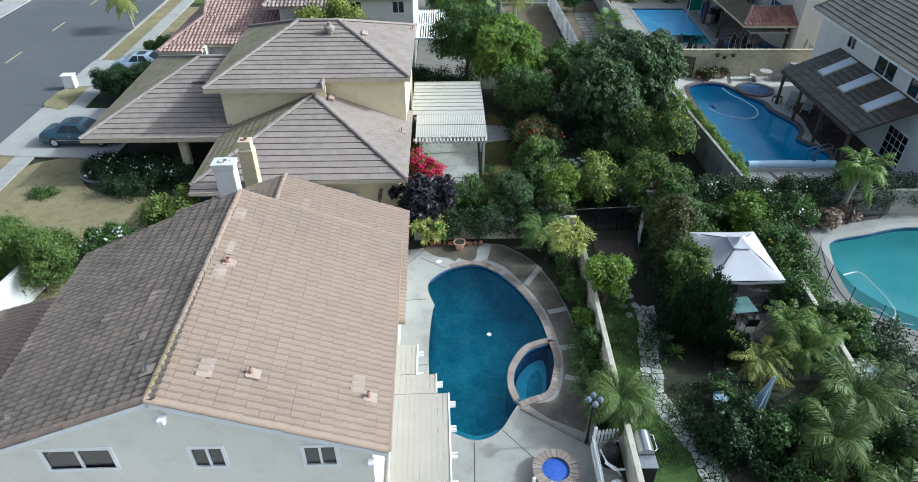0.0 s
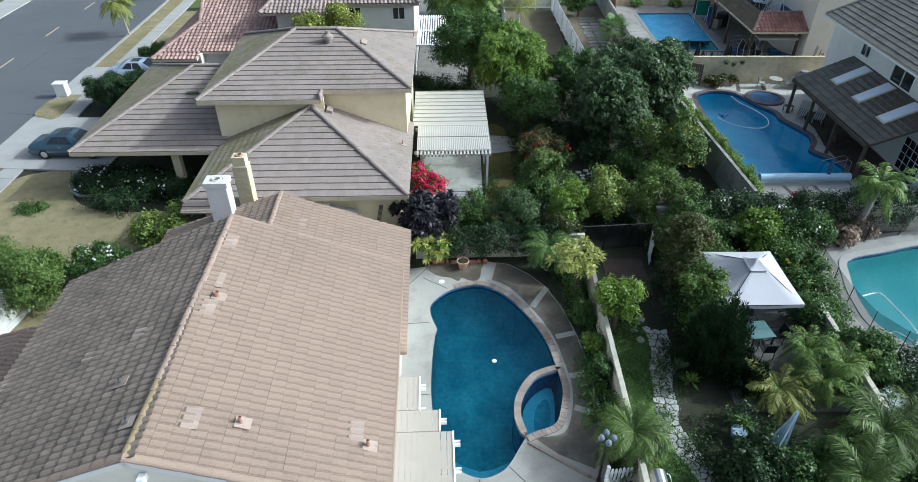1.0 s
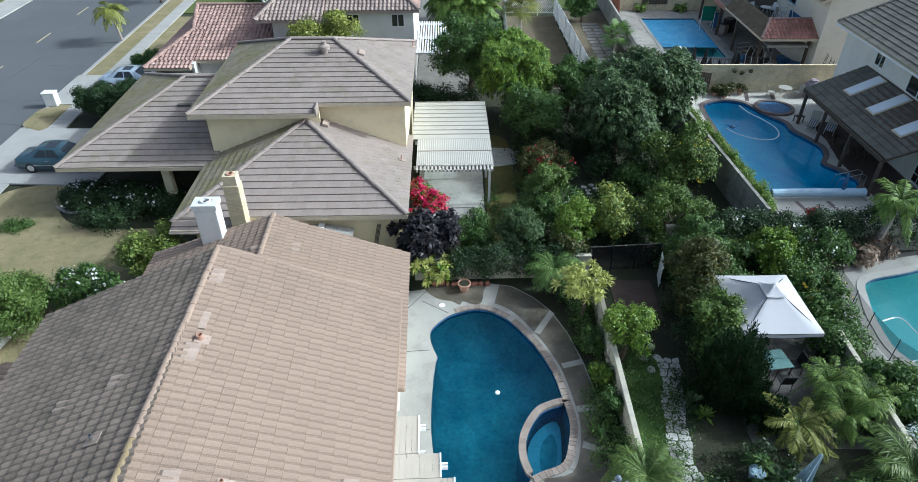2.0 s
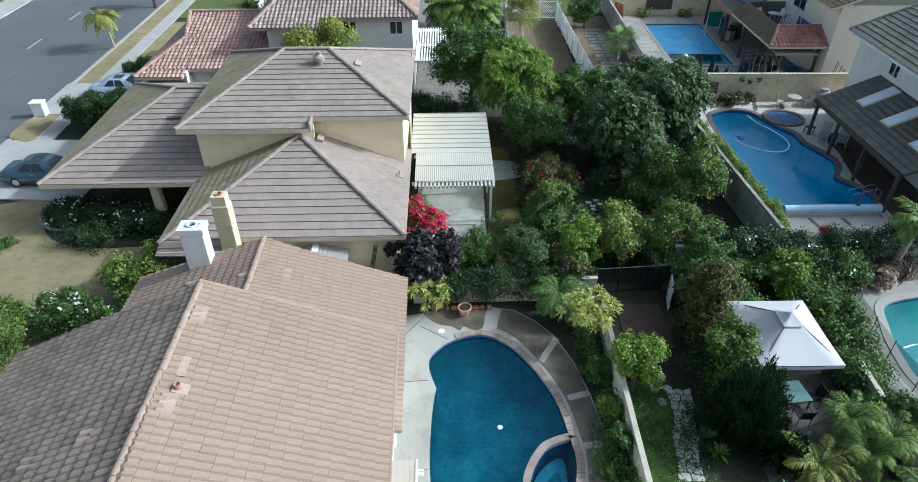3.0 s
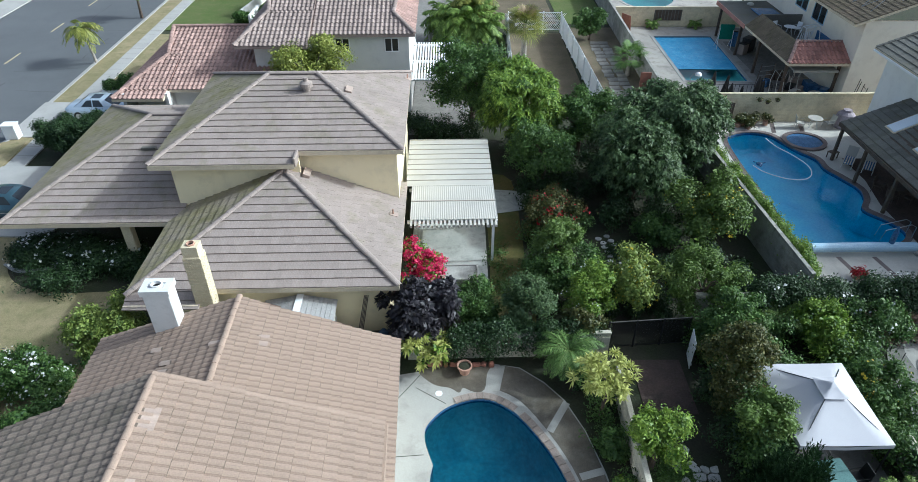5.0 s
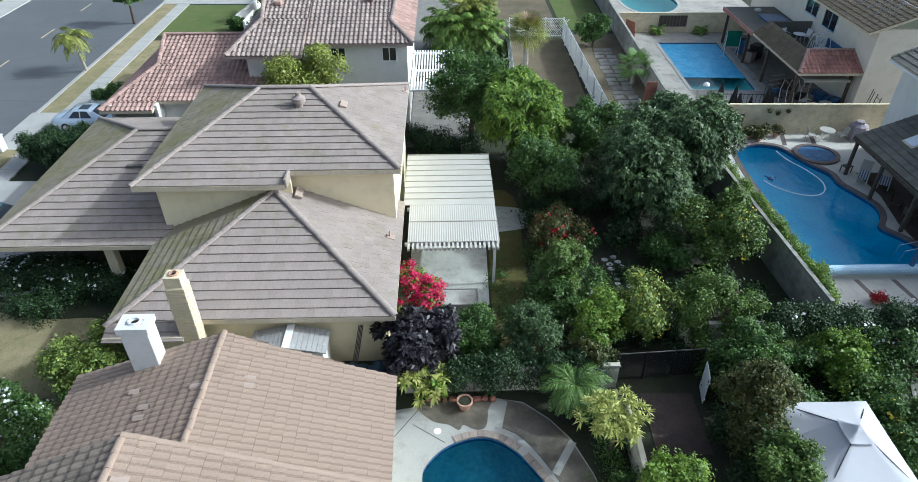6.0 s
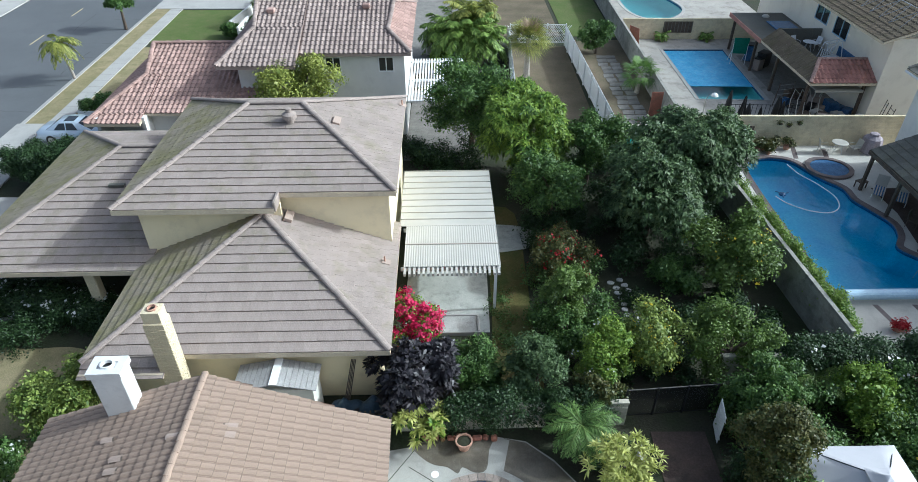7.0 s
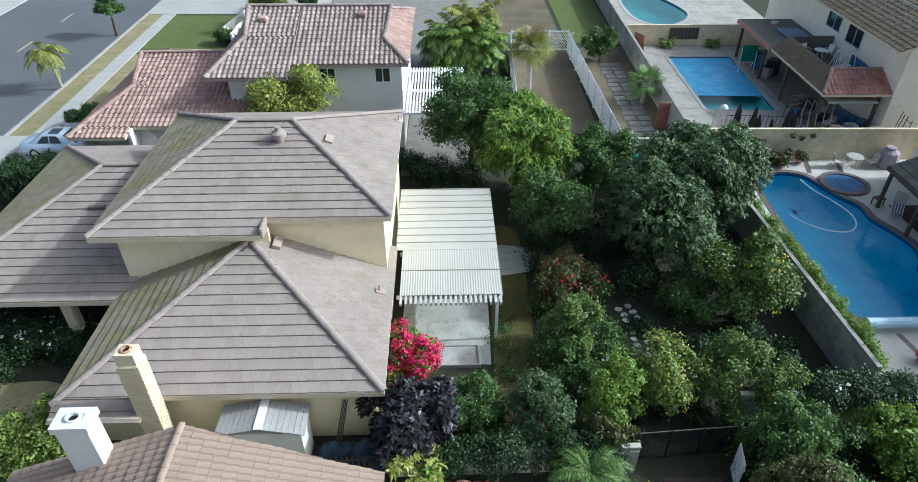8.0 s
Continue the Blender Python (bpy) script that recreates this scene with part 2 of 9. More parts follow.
M["palm_trunk"] = surface("palm_trunk", (0.42, 0.38, 0.33), (0.32, 0.285, 0.245), 0.9, 2.0, 14, 0.6, 0.03)
# wide tone patches also stand in for sky reflections and shallower water
M["plaster_deep"] = surface("pool_plaster_blue", (0.29, 0.52, 0.58), (0.12, 0.30, 0.39), 0.8, 0.45, 6, 0.0, 0, (0.30, 0.45, 0.5), 0.5)
M["plaster_mid"] = surface("pool_plaster", (0.50, 0.70, 0.80), (0.44, 0.63, 0.75), 0.8, 0.4, 8, 0.0, 0)
M["plaster_pale"] = surface("pool_plaster_pale", (0.74, 0.84, 0.82), (0.68, 0.79, 0.77), 0.8, 0.4, 8, 0.0, 0)
M["water_deep"] = water_mat("water_deep", (0.40, 0.77, 0.87), 0.05)
M["water_blue"] = water_mat("water_blue", (0.36, 0.77, 0.98), 0.1)
M["water_turq"] = water_mat("water_turquoise", (0.50, 0.96, 0.97), 0.04)
M["roll"] = surface("pale_blue_cover", (0.50, 0.66, 0.78), (0.42, 0.58, 0.72), 0.5, 1.0, 20, 0.1, 0.005)
M["cover"] = surface("mauve_cover", (0.38, 0.33, 0.36), (0.30, 0.26, 0.29), 0.7, 1.5, 20, 0.1, 0.005)
M["cover_blue"] = surface("bubble_cover", (0.06, 0.37, 0.68), (0.13, 0.49, 0.78), 0.4, 0.9, 9, 0.6, 0.04, (0.30, 0.60, 0.80), 0.75)
M["screen_green"] = surface("green_cloth", (0.02, 0.16, 0.10), (0.03, 0.20, 0.13), 0.8, 2, 30, 0.1, 0.004)
M["skylight"] = surface("skylight_acrylic", (0.76, 0.81, 0.86), (0.70, 0.76, 0.82), 0.3, 1, 20, 0, 0)
M["globe"] = surface("lamp_globe", (0.2, 0.23, 0.27), (0.16, 0.19, 0.23), 0.1, 4, 20, 0, 0)
M["pane"] = glass_mat("window_glass", (0.02, 0.025, 0.03))
M["dark"] = surface("dark_shade", (0.02, 0.02, 0.02), (0.03, 0.03, 0.03), 0.9, 1, 20, 0)
M["black_metal"] = surface("black_metal", (0.02, 0.02, 0.022), (0.03, 0.03, 0.03), 0.45, 2, 40, 0.05, 0.002)
M["steel"] = surface("stainless_steel", (0.55, 0.55, 0.55), (0.48, 0.48, 0.48), 0.3, 2, 30, 0.03, 0.002, None, 0, 0, 0.9)
M["canvas"] = surface("white_canvas", (0.56, 0.55, 0.57), (0.51, 0.50, 0.53), 0.8, 0.6, 60, 0.1, 0.004, (0.50, 0.49, 0.51), 0.3, grain=0.12)
M["terracotta"] = surface("terracotta", (0.50, 0.30, 0.22), (0.42, 0.25, 0.18), 0.8, 3, 30, 0.1, 0.004)
M["redstone"] = surface("red_lava_stone", (0.40, 0.17, 0.115), (0.27, 0.13, 0.095), 0.9, 3, 20, 0.4, 0.02, None, 0, 0.2)
M["leaf_mid"] = leaf_mat("leaf_mid", (0.035, 0.08, 0.018), (0.13, 0.21, 0.05))
M["leaf_olive"] = leaf_mat("leaf_olive", (0.07, 0.115, 0.02), (0.17, 0.24, 0.055))
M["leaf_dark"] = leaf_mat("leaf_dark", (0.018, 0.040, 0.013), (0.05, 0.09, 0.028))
M["leaf_bright"] = leaf_mat("leaf_bright", (0.07, 0.145, 0.018), (0.26, 0.35, 0.05))
M["leaf_grey"] = leaf_mat("leaf_grey", (0.036, 0.072, 0.024), (0.145, 0.205, 0.082), 0.5, 0.2)
M["leaf_lime"] = leaf_mat("leaf_lime", (0.15, 0.20, 0.03), (0.42, 0.43, 0.10))
M["palm_bright"] = leaf_mat("palm_bright", (0.07, 0.14, 0.03), (0.20, 0.30, 0.08))
M["leaf_yellow"] = leaf_mat("leaf_yellow", (0.10, 0.16, 0.03), (0.30, 0.35, 0.08))
M["leaf_purple"] = leaf_mat("leaf_purple", (0.012, 0.012, 0.013), (0.04, 0.034, 0.04), 0.4, 0.05)
M["leaf_red"] = leaf_mat("leaf_red_brown", (0.04, 0.066, 0.018), (0.14, 0.13, 0.036))
M["leaf_juniper"] = leaf_mat("leaf_juniper", (0.009, 0.022, 0.009), (0.028, 0.055, 0.020), 0.7, 0.1, 0.12)
M["leaf_stripe"] = leaf_mat("leaf_striped_yellow", (0.27, 0.30, 0.05), (0.60, 0.58, 0.19))
M["leaf_dry"] = leaf_mat("leaf_dry", (0.232, 0.16, 0.102), (0.435, 0.319, 0.232))
M["flower_magenta"] = leaf_mat("flower_magenta", (0.45, 0.01, 0.07), (0.65, 0.03, 0.13))
M["flower_red"] = leaf_mat("flower_red", (0.35, 0.01, 0.02), (0.5, 0.03, 0.04))
M["flower_white"] = leaf_mat("flower_white", (0.75, 0.75, 0.70), (0.85, 0.85, 0.82))
M["flower_yellow"] = leaf_mat("fruit_yellow", (0.55, 0.42, 0.03), (0.70, 0.55, 0.05))
M["palm_leaf"] = leaf_mat("palm_leaf", (0.055, 0.10, 0.02), (0.18, 0.24, 0.06))
M["palm_fresh"] = leaf_mat("palm_leaf_fresh", (0.11, 0.19, 0.035), (0.30, 0.40, 0.09))
M["palm_yellow"] = leaf_mat("palm_leaf_yellow", (0.14, 0.17, 0.03), (0.38, 0.37, 0.09))


# ---- helpers for meshes ----
def mesh_from(name, verts, faces, material=None, smooth=False):
    me = bpy.data.meshes.new(name)
    me.from_pydata([tuple(v) for v in verts], [], faces)
    if material:
        me.materials.append(material)
    if smooth:
        me.polygons.foreach_set("use_smooth", [True] * len(me.polygons))
    me.update()
    return me


def part(name, bm, material, parent=None, label="", smooth=False):
    """Links a bmesh (or a ready mesh) as one mesh object under a thing or a part."""
    if isinstance(bm, bpy.types.Mesh):
        me = bm
    else:
        me = bpy.data.meshes.new(name)
        bmesh.ops.remove_doubles(bm, verts=bm.verts, dist=0.0004)
        bm.normal_update()
        bm.to_mesh(me)
        bm.free()
        me.materials.append(material)
        if smooth:
            me.polygons.foreach_set("use_smooth", [True] * len(me.polygons))
    ob = new(name, me)
    if parent:
        ob.parent = parent
    if label:
        ob["label"] = label
    return ob


def thing(name, m, label, category, group="", kind=""):
    ob = new(name)
    ob.empty_display_size = 0.3
    ob.matrix_basis = m
    return tagged(ob, label, category, group, kind)


def box(bm, x0, x1, y0, y1, z0, z1, bevel=0.0):
    r = bmesh.ops.create_cube(bm, size=1.0, matrix=Matrix.LocRotScale(((x0 + x1) / 2, (y0 + y1) / 2, (z0 + z1) / 2), None, (x1 - x0, y1 - y0, z1 - z0)))
    if bevel:
        es = list({e for v in r["verts"] for e in v.link_edges})
        bmesh.ops.bevel(bm, geom=es, offset=bevel, segments=1, affect="EDGES")
    return bm


def cube(*a, bevel=0.0):
    return box(bmesh.new(), *a, bevel=bevel)


def prism(poly, z0, z1):
    """A flat-topped solid over an outline in plan."""
    n = len(poly)
    v = [(x, y, z0) for x, y in poly] + [(x, y, z1) for x, y in poly]
    f = [tuple(range(n, 2 * n)), tuple(range(n - 1, -1, -1))] + [(i, (i + 1) % n, n + (i + 1) % n, n + i) for i in range(n)]
    return v, f


def tube(bm, pts, radii, sides=7):
    """A tapered round bar through points."""
    rings = []
    for i, p in enumerate(pts):
        p = Vector(p)
        d = (Vector(pts[min(i + 1, len(pts) - 1)]) - Vector(pts[max(i - 1, 0)])).normalized()
        a = d.orthogonal().normalized()
        b = d.cross(a)
        rings.append([bm.verts.new(p + radii[i] * (math.cos(k * math.tau / sides) * a + math.sin(k * math.tau / sides) * b)) for k in range(sides)])
    for r, s in zip(rings, rings[1:]):
        q = max(range(sides), key=lambda k: -(s[k].co - r[0].co).length)
        for k in range(sides):
            bm.faces.new((r[k], r[(k + 1) % sides], s[(k + 1 + q) % sides], s[(k + q) % sides]))
    bm.faces.new(rings[-1])
    return bm


def lathe(bm, prof, sides=20, at=(0, 0, 0)):
    """A turned shape from (radius, height) pairs."""
    rings = [[bm.verts.new((at[0] + r * math.cos(k * math.tau / sides), at[1] + r * math.sin(k * math.tau / sides), at[2] + z)) for k in range(sides)] for r, z in prof]
    for r, s in zip(rings, rings[1:]):
        for k in range(sides):
            bm.faces.new((r[k], r[(k + 1) % sides], s[(k + 1) % sides], s[k]))
    return bm


def spline(ctrl, steps=6, closed=True):
    """A smooth outline through plan points."""
    out, n = [], len(ctrl)
    for i in range(n if closed else n - 1):
        g = (lambda k: ctrl[k % n]) if closed else (lambda k: ctrl[min(max(k, 0), n - 1)])
        p0, p1, p2, p3 = g(i - 1), g(i), g(i + 1), g(i + 2)
        for s in range(steps):
            t = s / steps
            out.append(tuple(0.5 * (2 * b + (c - a) * t + (2 * a - 5 * b + 4 * c - d) * t * t + (3 * b - a - 3 * c + d) * t ** 3) for a, b, c, d in zip(p0, p1, p2, p3)))
    if not closed:
        out.append(tuple(ctrl[-1]))
    return out


def area2(poly):
    return sum(a[0] * b[1] - b[0] * a[1] for a, b in zip(poly, poly[1:] + poly[:1]))


def grow(poly, d):
    """The outline moved outwards by d."""
    s = 1 if area2(poly) > 0 else -1
    out = []
    for i, p in enumerate(poly):
        a, b = poly[i - 1], poly[(i + 1) % len(poly)]
        t = Vector((b[0] - a[0], b[1] - a[1])).normalized()
        out.append((p[0] + s * t.y * d, p[1] - s * t.x * d))
    return out


def sheet(outer, holes, z, thick=0.0):
    """A level sheet with holes; with a thickness, its rims go down."""
    bm = bmesh.new()
    loops = []
    for poly in (outer, *holes):
        vs = [bm.verts.new((x, y, z)) for x, y in poly]
        loops.append([bm.edges.new((vs[i], vs[(i + 1) % len(vs)])) for i in range(len(vs))])
    rim = [e for lp in loops for e in lp]
    bmesh.ops.triangle_fill(bm, use_beauty=True, edges=rim, normal=(0, 0, 1))
    if thick:
        g = bmesh.ops.extrude_edge_only(bm, edges=rim)
        bmesh.ops.translate(bm, verts=[v for v in g["geom"] if isinstance(v, bmesh.types.BMVert)], vec=(0, 0, -thick))
    return bm


# ---- roofs ----
def tile_shape(w, e, amp, thick, K, humps=1, strip=0.0):
    """One roof tile in its own plane: w wide, e exposed, rising from its butt edge; the top strip, below the next
    tile's edge, is coloured dark for dirt and shade.
    """
    verts, faces, slots = [], [], []
    full = e + 0.05
    rows = [(0.0, 0.0), (0.0, thick), (e - strip, thick - (thick - 0.006) * (e - strip) / full), (full, 0.006)]
    for r, (v, base) in enumerate(rows):
        for k in range(K + 1):
            s = k / K
            h = amp * (0.5 - 0.5 * math.cos(math.tau * s * humps)) if amp else 0
            verts.append((s * (w - (0.0 if amp else 0.005)), v, base + h))
    n = K + 1
    for k in range(K):
        faces += [(n + k, n + k + 1, 2 * n + k + 1, 2 * n + k), (2 * n + k, 2 * n + k + 1, 3 * n + k + 1, 3 * n + k), (k, k + 1, n + k + 1, n + k)]
        pan = 2 if amp and k in (0, K - 1) else 0
        slots += [pan, 1, 0]
    if not amp:
        faces += [(n, 0, 2 * n), (n - 1, 2 * n - 1, 3 * n - 1)]
        slots += [0, 0]
    return verts, faces, slots


PANS = {"roof_tile_tan": "pan_tan", "stained_shaded_roof_tile": "pan_worn"}


def tile_mesh(name, V, F, slots, mat):
    me = mesh_from(name, V, F, mat)
    me.materials.append(M["joint_dirt_shade"])
    me.materials.append(M[PANS[mat.name]] if mat.name in PANS else mat)
    me.polygons.foreach_set("material_index", slots)
    return me


def tile_face(parent, A, B, C, D, mat, w=0.30, e=0.36, amp=0.03, thick=0.03, K=4, pick=None, seed=1, stagger=0.0, name="roof_tile", strip=0.01):
    """Covers the roof face A B (eave) C D (top) with tiles: some as parts, the rest joined."""
    A, B, C, D = map(Vector, (A, B, C, D))
    u = (B - A).normalized()
    nrm = u.cross(D - A if (D - A).length > 0.01 else C - A).normalized()
    v = nrm.cross(u)
    W = (B - A).length
    h = (D - A).dot(v)
    ud, uc = (D - A).dot(u), (C - A).dot(u)
    rng = random.Random(seed)
    tv, tf, ts = tile_shape(w, e, amp, thick, K, 1, strip)
    me = tile_mesh(name, tv, tf, ts, mat)
    V, F, S = [], [], []
    R = Matrix((u, v, nrm)).transposed().to_4x4()
    count = 0
    rows = math.ceil(h / e)
    for j in range(rows):
        v0 = j * e
        off = (j % 2) * stagger * w
        lo, hi = min(0, ud * v0 / h, ud), max(W, uc)
        for i in range(math.floor((lo - off) / w) - 1, math.ceil((hi - off) / w) + 1):
            u0 = i * w + off
            dz, dv, rz = rng.uniform(0, 0.006), rng.uniform(-0.006, 0.006), rng.random()
            vt = min(v0 + e, h)
            l0, r0 = max(0, ud * v0 / h), W + (uc - W) * v0 / h
            l1, r1 = ud * vt / h, W + (uc - W) * vt / h
            if ud < 0:
                l0 = ud * v0 / h
            if u0 + w < min(l0, l1) + 0.02 or u0 > max(r0, r1) - 0.02:
                continue
            inside = u0 >= max(l0, l1) and u0 + w <= min(r0, r1) and v0 + e + 0.05 < h
            at = A + u * u0 + v * (v0 + dv) + nrm * dz
            if inside and pick and count < 300 and pick(A + u * (u0 + w / 2) + v * (v0 + e / 2)):
                ob = new(name, me)
                ob.parent = parent
                ob.matrix_basis = Matrix.Translation(at) @ R
                count += 1
                continue
            b = len(V)
            for x, y, z in tv:
                y2 = min(v0 + y, h)
                x2 = min(max(u0 + x, ud * y2 / h), W + (uc - W) * y2 / h)
                V.append(A + u * x2 + v * (y2 + dv) + nrm * (z + dz))
            F += [tuple(b + k for k in f) for f in tf]
            S += ts
    if F:
        ob = part(name + "s", tile_mesh(name + "s", V, F, S, mat), None, parent)
        ob["kind"] = "stuff"


def roof_body(name, faces, mat, parent, thick=0.16, label=""):
    """The solid under the tiles: one welded shell, closed along its free edges."""
    V, F, seen, edges = [], [], {}, collections.Counter()

    def index(p):
        key = tuple(round(c, 2) for c in p)
        if key not in seen:
            seen[key] = len(V)
            V.append(tuple(p))
        return seen[key]

    loops = []
    for f in faces:
        lp = []
        for p in f:
            i = index(p)
            if i not in lp:
                lp.append(i)
        loops.append(lp)
        for a, b in zip(lp, lp[1:] + lp[:1]):
            edges[(min(a, b), max(a, b))] += 1
    n = len(V)
    V += [(x, y, z - thick) for x, y, z in V]
    for lp in loops:
        F += [tuple(lp), tuple(n + i for i in reversed(lp))]
        F += [(a, n + a, n + b, b) for a, b in zip(lp, lp[1:] + lp[:1]) if edges[(min(a, b), max(a, b))] == 1]
    return part(name, mesh_from(name, V, F, mat), None, parent, label)


CAPS = {}


def caps(parent, p0, p1, mat, r=0.13, step=0.38, lift=0.02, name="ridge_cap", seed=3):
    """Half-round cap tiles lapped along a ridge, hip or rake, uphill from p0."""
    key = (mat.name, r, step)
    if key not in CAPS:
        V, F, S = [], [], 7
        for y, q, z in ((0, r, 0.012), (0, r * 1.0, 0.012), (step + 0.05, r * 0.95, 0.0)):
            for k in range(S + 1):
                a = math.pi * k / S
                k2 = 0.78 if (y == 0 and len(V) <= S) else 1.0
                V.append((q * k2 * math.cos(a) * 1.15, y, q * k2 * math.sin(a) * 0.8 + z))
        for k in range(S):
            F.append((S + 1 + k, 2 * S + 2 + k, 2 * S + 3 + k, S + 2 + k))
            F.append((k, S + 1 + k, S + 2 + k, k + 1))
        CAPS[key] = mesh_from(name, V, F, mat)
    p0, p1 = Vector(p0), Vector(p1)
    d = (p1 - p0).normalized()
    side = d.cross(Vector((0, 0, 1))).normalized()
    up = side.cross(d)
    n = max(1, round((p1 - p0).length / step))
    rng = random.Random(seed)
    for i in range(n):
        ob = new(name, CAPS[key])
        ob.parent = parent
        jit = rng.uniform(-0.012, 0.012)
        ob.matrix_basis = Matrix.Translation(p0 + d * ((p1 - p0).length * i / n) + up * lift + side * jit) @ Matrix((side, d, up)).transposed().to_4x4()


def wall_with_openings(bm, x0, x1, z0, z1, y0, y1, holes):
    """A straight wall along x, with rectangular openings cut through."""
    xs = sorted({x0, x1, *[h[0] for h in holes], *[h[1] for h in holes]})
    zs = sorted({z0, z1, *[h[2] for h in holes], *[h[3] for h in holes]})
    for xa, xb in zip(xs, xs[1:]):
        for za, zb in zip(zs, zs[1:]):
            if not any(h[0] <= (xa + xb) / 2 <= h[1] and h[2] <= (za + zb) / 2 <= h[3] for h in holes):
                box(bm, xa, xb, y0, y1, za, zb)
    return bm


def window(parent, m, w, h, sashes=2, trim=0.09, mat=None):
    """A sliding window in a wall: trim, sash bars and panes, facing local -y."""
    mat = mat or M["white"]
    bm = bmesh.new()
    for a in ((-w / 2 - trim, w / 2 + trim, -0.035, 0.05, h / 2, h / 2 + trim), (-w / 2 - trim, w / 2 + trim, -0.035, 0.05, -h / 2 - trim, -h / 2), (-w / 2 - trim, -w / 2, -0.034, 0.05, -h / 2, h / 2), (w / 2, w / 2 + trim, -0.034, 0.05, -h / 2, h / 2)):
        box(bm, *a)
    for s in range(1, sashes):
        x = -w / 2 + w * s / sashes
        box(bm, x - 0.03, x + 0.03, -0.01, 0.05, -h / 2, h / 2)
    win = part("window", bm, mat, parent, "white-framed sliding window")
    win.matrix_basis = m
    for s in range(sashes):
        pm = cube(-w / 2 + w * s / sashes, -w / 2 + w * (s + 1) / sashes, 0.03 + 0.012 * s, 0.04 + 0.012 * s, -h / 2, h / 2)
        part("pane", pm, M["pane"], win)
    return win

# ---- pools, in plan ----
POOL_1 = spline([(-0.47, 15.12), (0.55, 14.66), (1.42, 14.99), (2.05, 15.95), (2.27, 16.35)], 5, False) + spline([(2.74, 16.58), (3.46, 16.93), (3.79, 17.84), (3.93, 18.7), (3.83, 19.65), (3.55, 21.29), (2.89, 22.89), (1.88, 24.35), (0.75, 24.97), (-0.55, 24.6), (-1.35, 23.75), (-1.43, 23.0), (-1.11, 21.98)], 5, False) + spline([(-1.18, 21.6), (-1.25, 20.54), (-1.25, 18.47), (-1.02, 16.63), (-0.75, 15.6)], 4, False)
POOL_2 = spline([(17.5, 35.1), (19.5, 34.95), (22.0, 34.9), (23.4, 36.0), (23.15, 37.2), (22.35, 38.4), (22.95, 39.5), (23.2, 40.6), (22.75, 41.9), (22.3, 43.0), (22.3, 44.2), (21.6, 45.3), (21.1, 46.5), (20.6, 47.5), (19.5, 47.9), (18.2, 47.55), (17.5, 46.6), (17.3, 43.0), (17.35, 38.0)], 4)
POOL_3 = [(17.7, 67.5), (17.7, 56.9), (22.6, 56.7), (23.0, 67.5)]
POOL_4 = spline([(18.6, 25.6), (19.2, 26.9), (21.1, 27.5), (24.5, 28.2), (29.5, 27.0), (30.0, 22.5), (26.0, 20.0), (20.5, 20.0), (18.3, 21.9), (18.2, 23.9)], 5)
POOL_5 = spline([(18.0, 76.8), (20.0, 76.0), (22.2, 78.0), (22.8, 81.0), (21.0, 86.0), (17.5, 86.0), (17.0, 80.0)], 4)
SPA_2 = [(22.5 + 1.12 * math.cos(a * math.tau / 20), 46.45 + 1.05 * math.sin(a * math.tau / 20)) for a in range(20)]


def street_x(y, off=0.0):
    return -29.75 + off - 0.04 * (y - 45)


# ---- ground ----
ground = part("ground", sheet([(-1500, -1500), (1500, -1500), (1500, 2500), (-1500, 2500)], [POOL_1, POOL_2, POOL_3, POOL_4, POOL_5], 0.0), M["soil"])
tagged(ground, "dark bare garden soil with leaf litter", "ground", kind="structure")


def flat(name, poly, z, mat, label, category="ground", holes=(), thick=0.1):
    ob = part(name, sheet(poly, list(holes), z, thick), mat)
    return tagged(ob, label, category, kind="structure")


def strip(o1, o2, y0, y1):
    return [(street_x(y0, o1), y0), (street_x(y0, o2), y0), (street_x(y1, o2), y1), (street_x(y1, o1), y1)]


flat("road", strip(-14.6, -0.45, -200, 600), 0.012, M["asphalt"], "worn grey asphalt street with patched cracks", "road")
flat("kerb", strip(-0.15, 0.02, -200, 600), 0.14, M["concrete"], "pale concrete kerb beside the street", "kerb")
flat("gutter", strip(-0.45, -0.15, -200, 600), 0.016, M["concrete"], "concrete gutter along the kerb", "gutter")
flat("kerb_far", strip(-14.8, -14.6, -200, 600), 0.14, M["concrete"], "pale concrete kerb across the street", "kerb")
flat("parkway", strip(0.02, 1.55, -200, 600), 0.10, M["dry_lawn"], "dry grass strip between kerb and pavement", "lawn")
flat("pavement", strip(1.55, 2.75, -200, 600), 0.13, M["concrete"], "pale concrete pavement with joints", "pavement")
flat("far_lawn", strip(-40, -17.4, -200, 600), 0.05, M["lawn"], "green front lawn across the street", "lawn")
flat("far_pavement", strip(-17.4, -14.8, -200, 600), 0.13, M["concrete"], "concrete pavement across the street", "pavement")
for k, y in enumerate((27.3, 35.6, 43.9, 52.24, 60.53, 68.8, 77.1, 85.4, 93.7, 102, 110.3, 118.6)):
    ob = part("lane_dash", cube(-0.06, 0.06, 0, 2.6, 0.013, 0.018), M["lane_paint"])
    ob.matrix_basis = pose(street_x(y, -7.75), y, 0, 0, 0, 2.3)
    tagged(ob, "worn yellow painted dash on the asphalt", "road marking", "lane dashes", "structure")
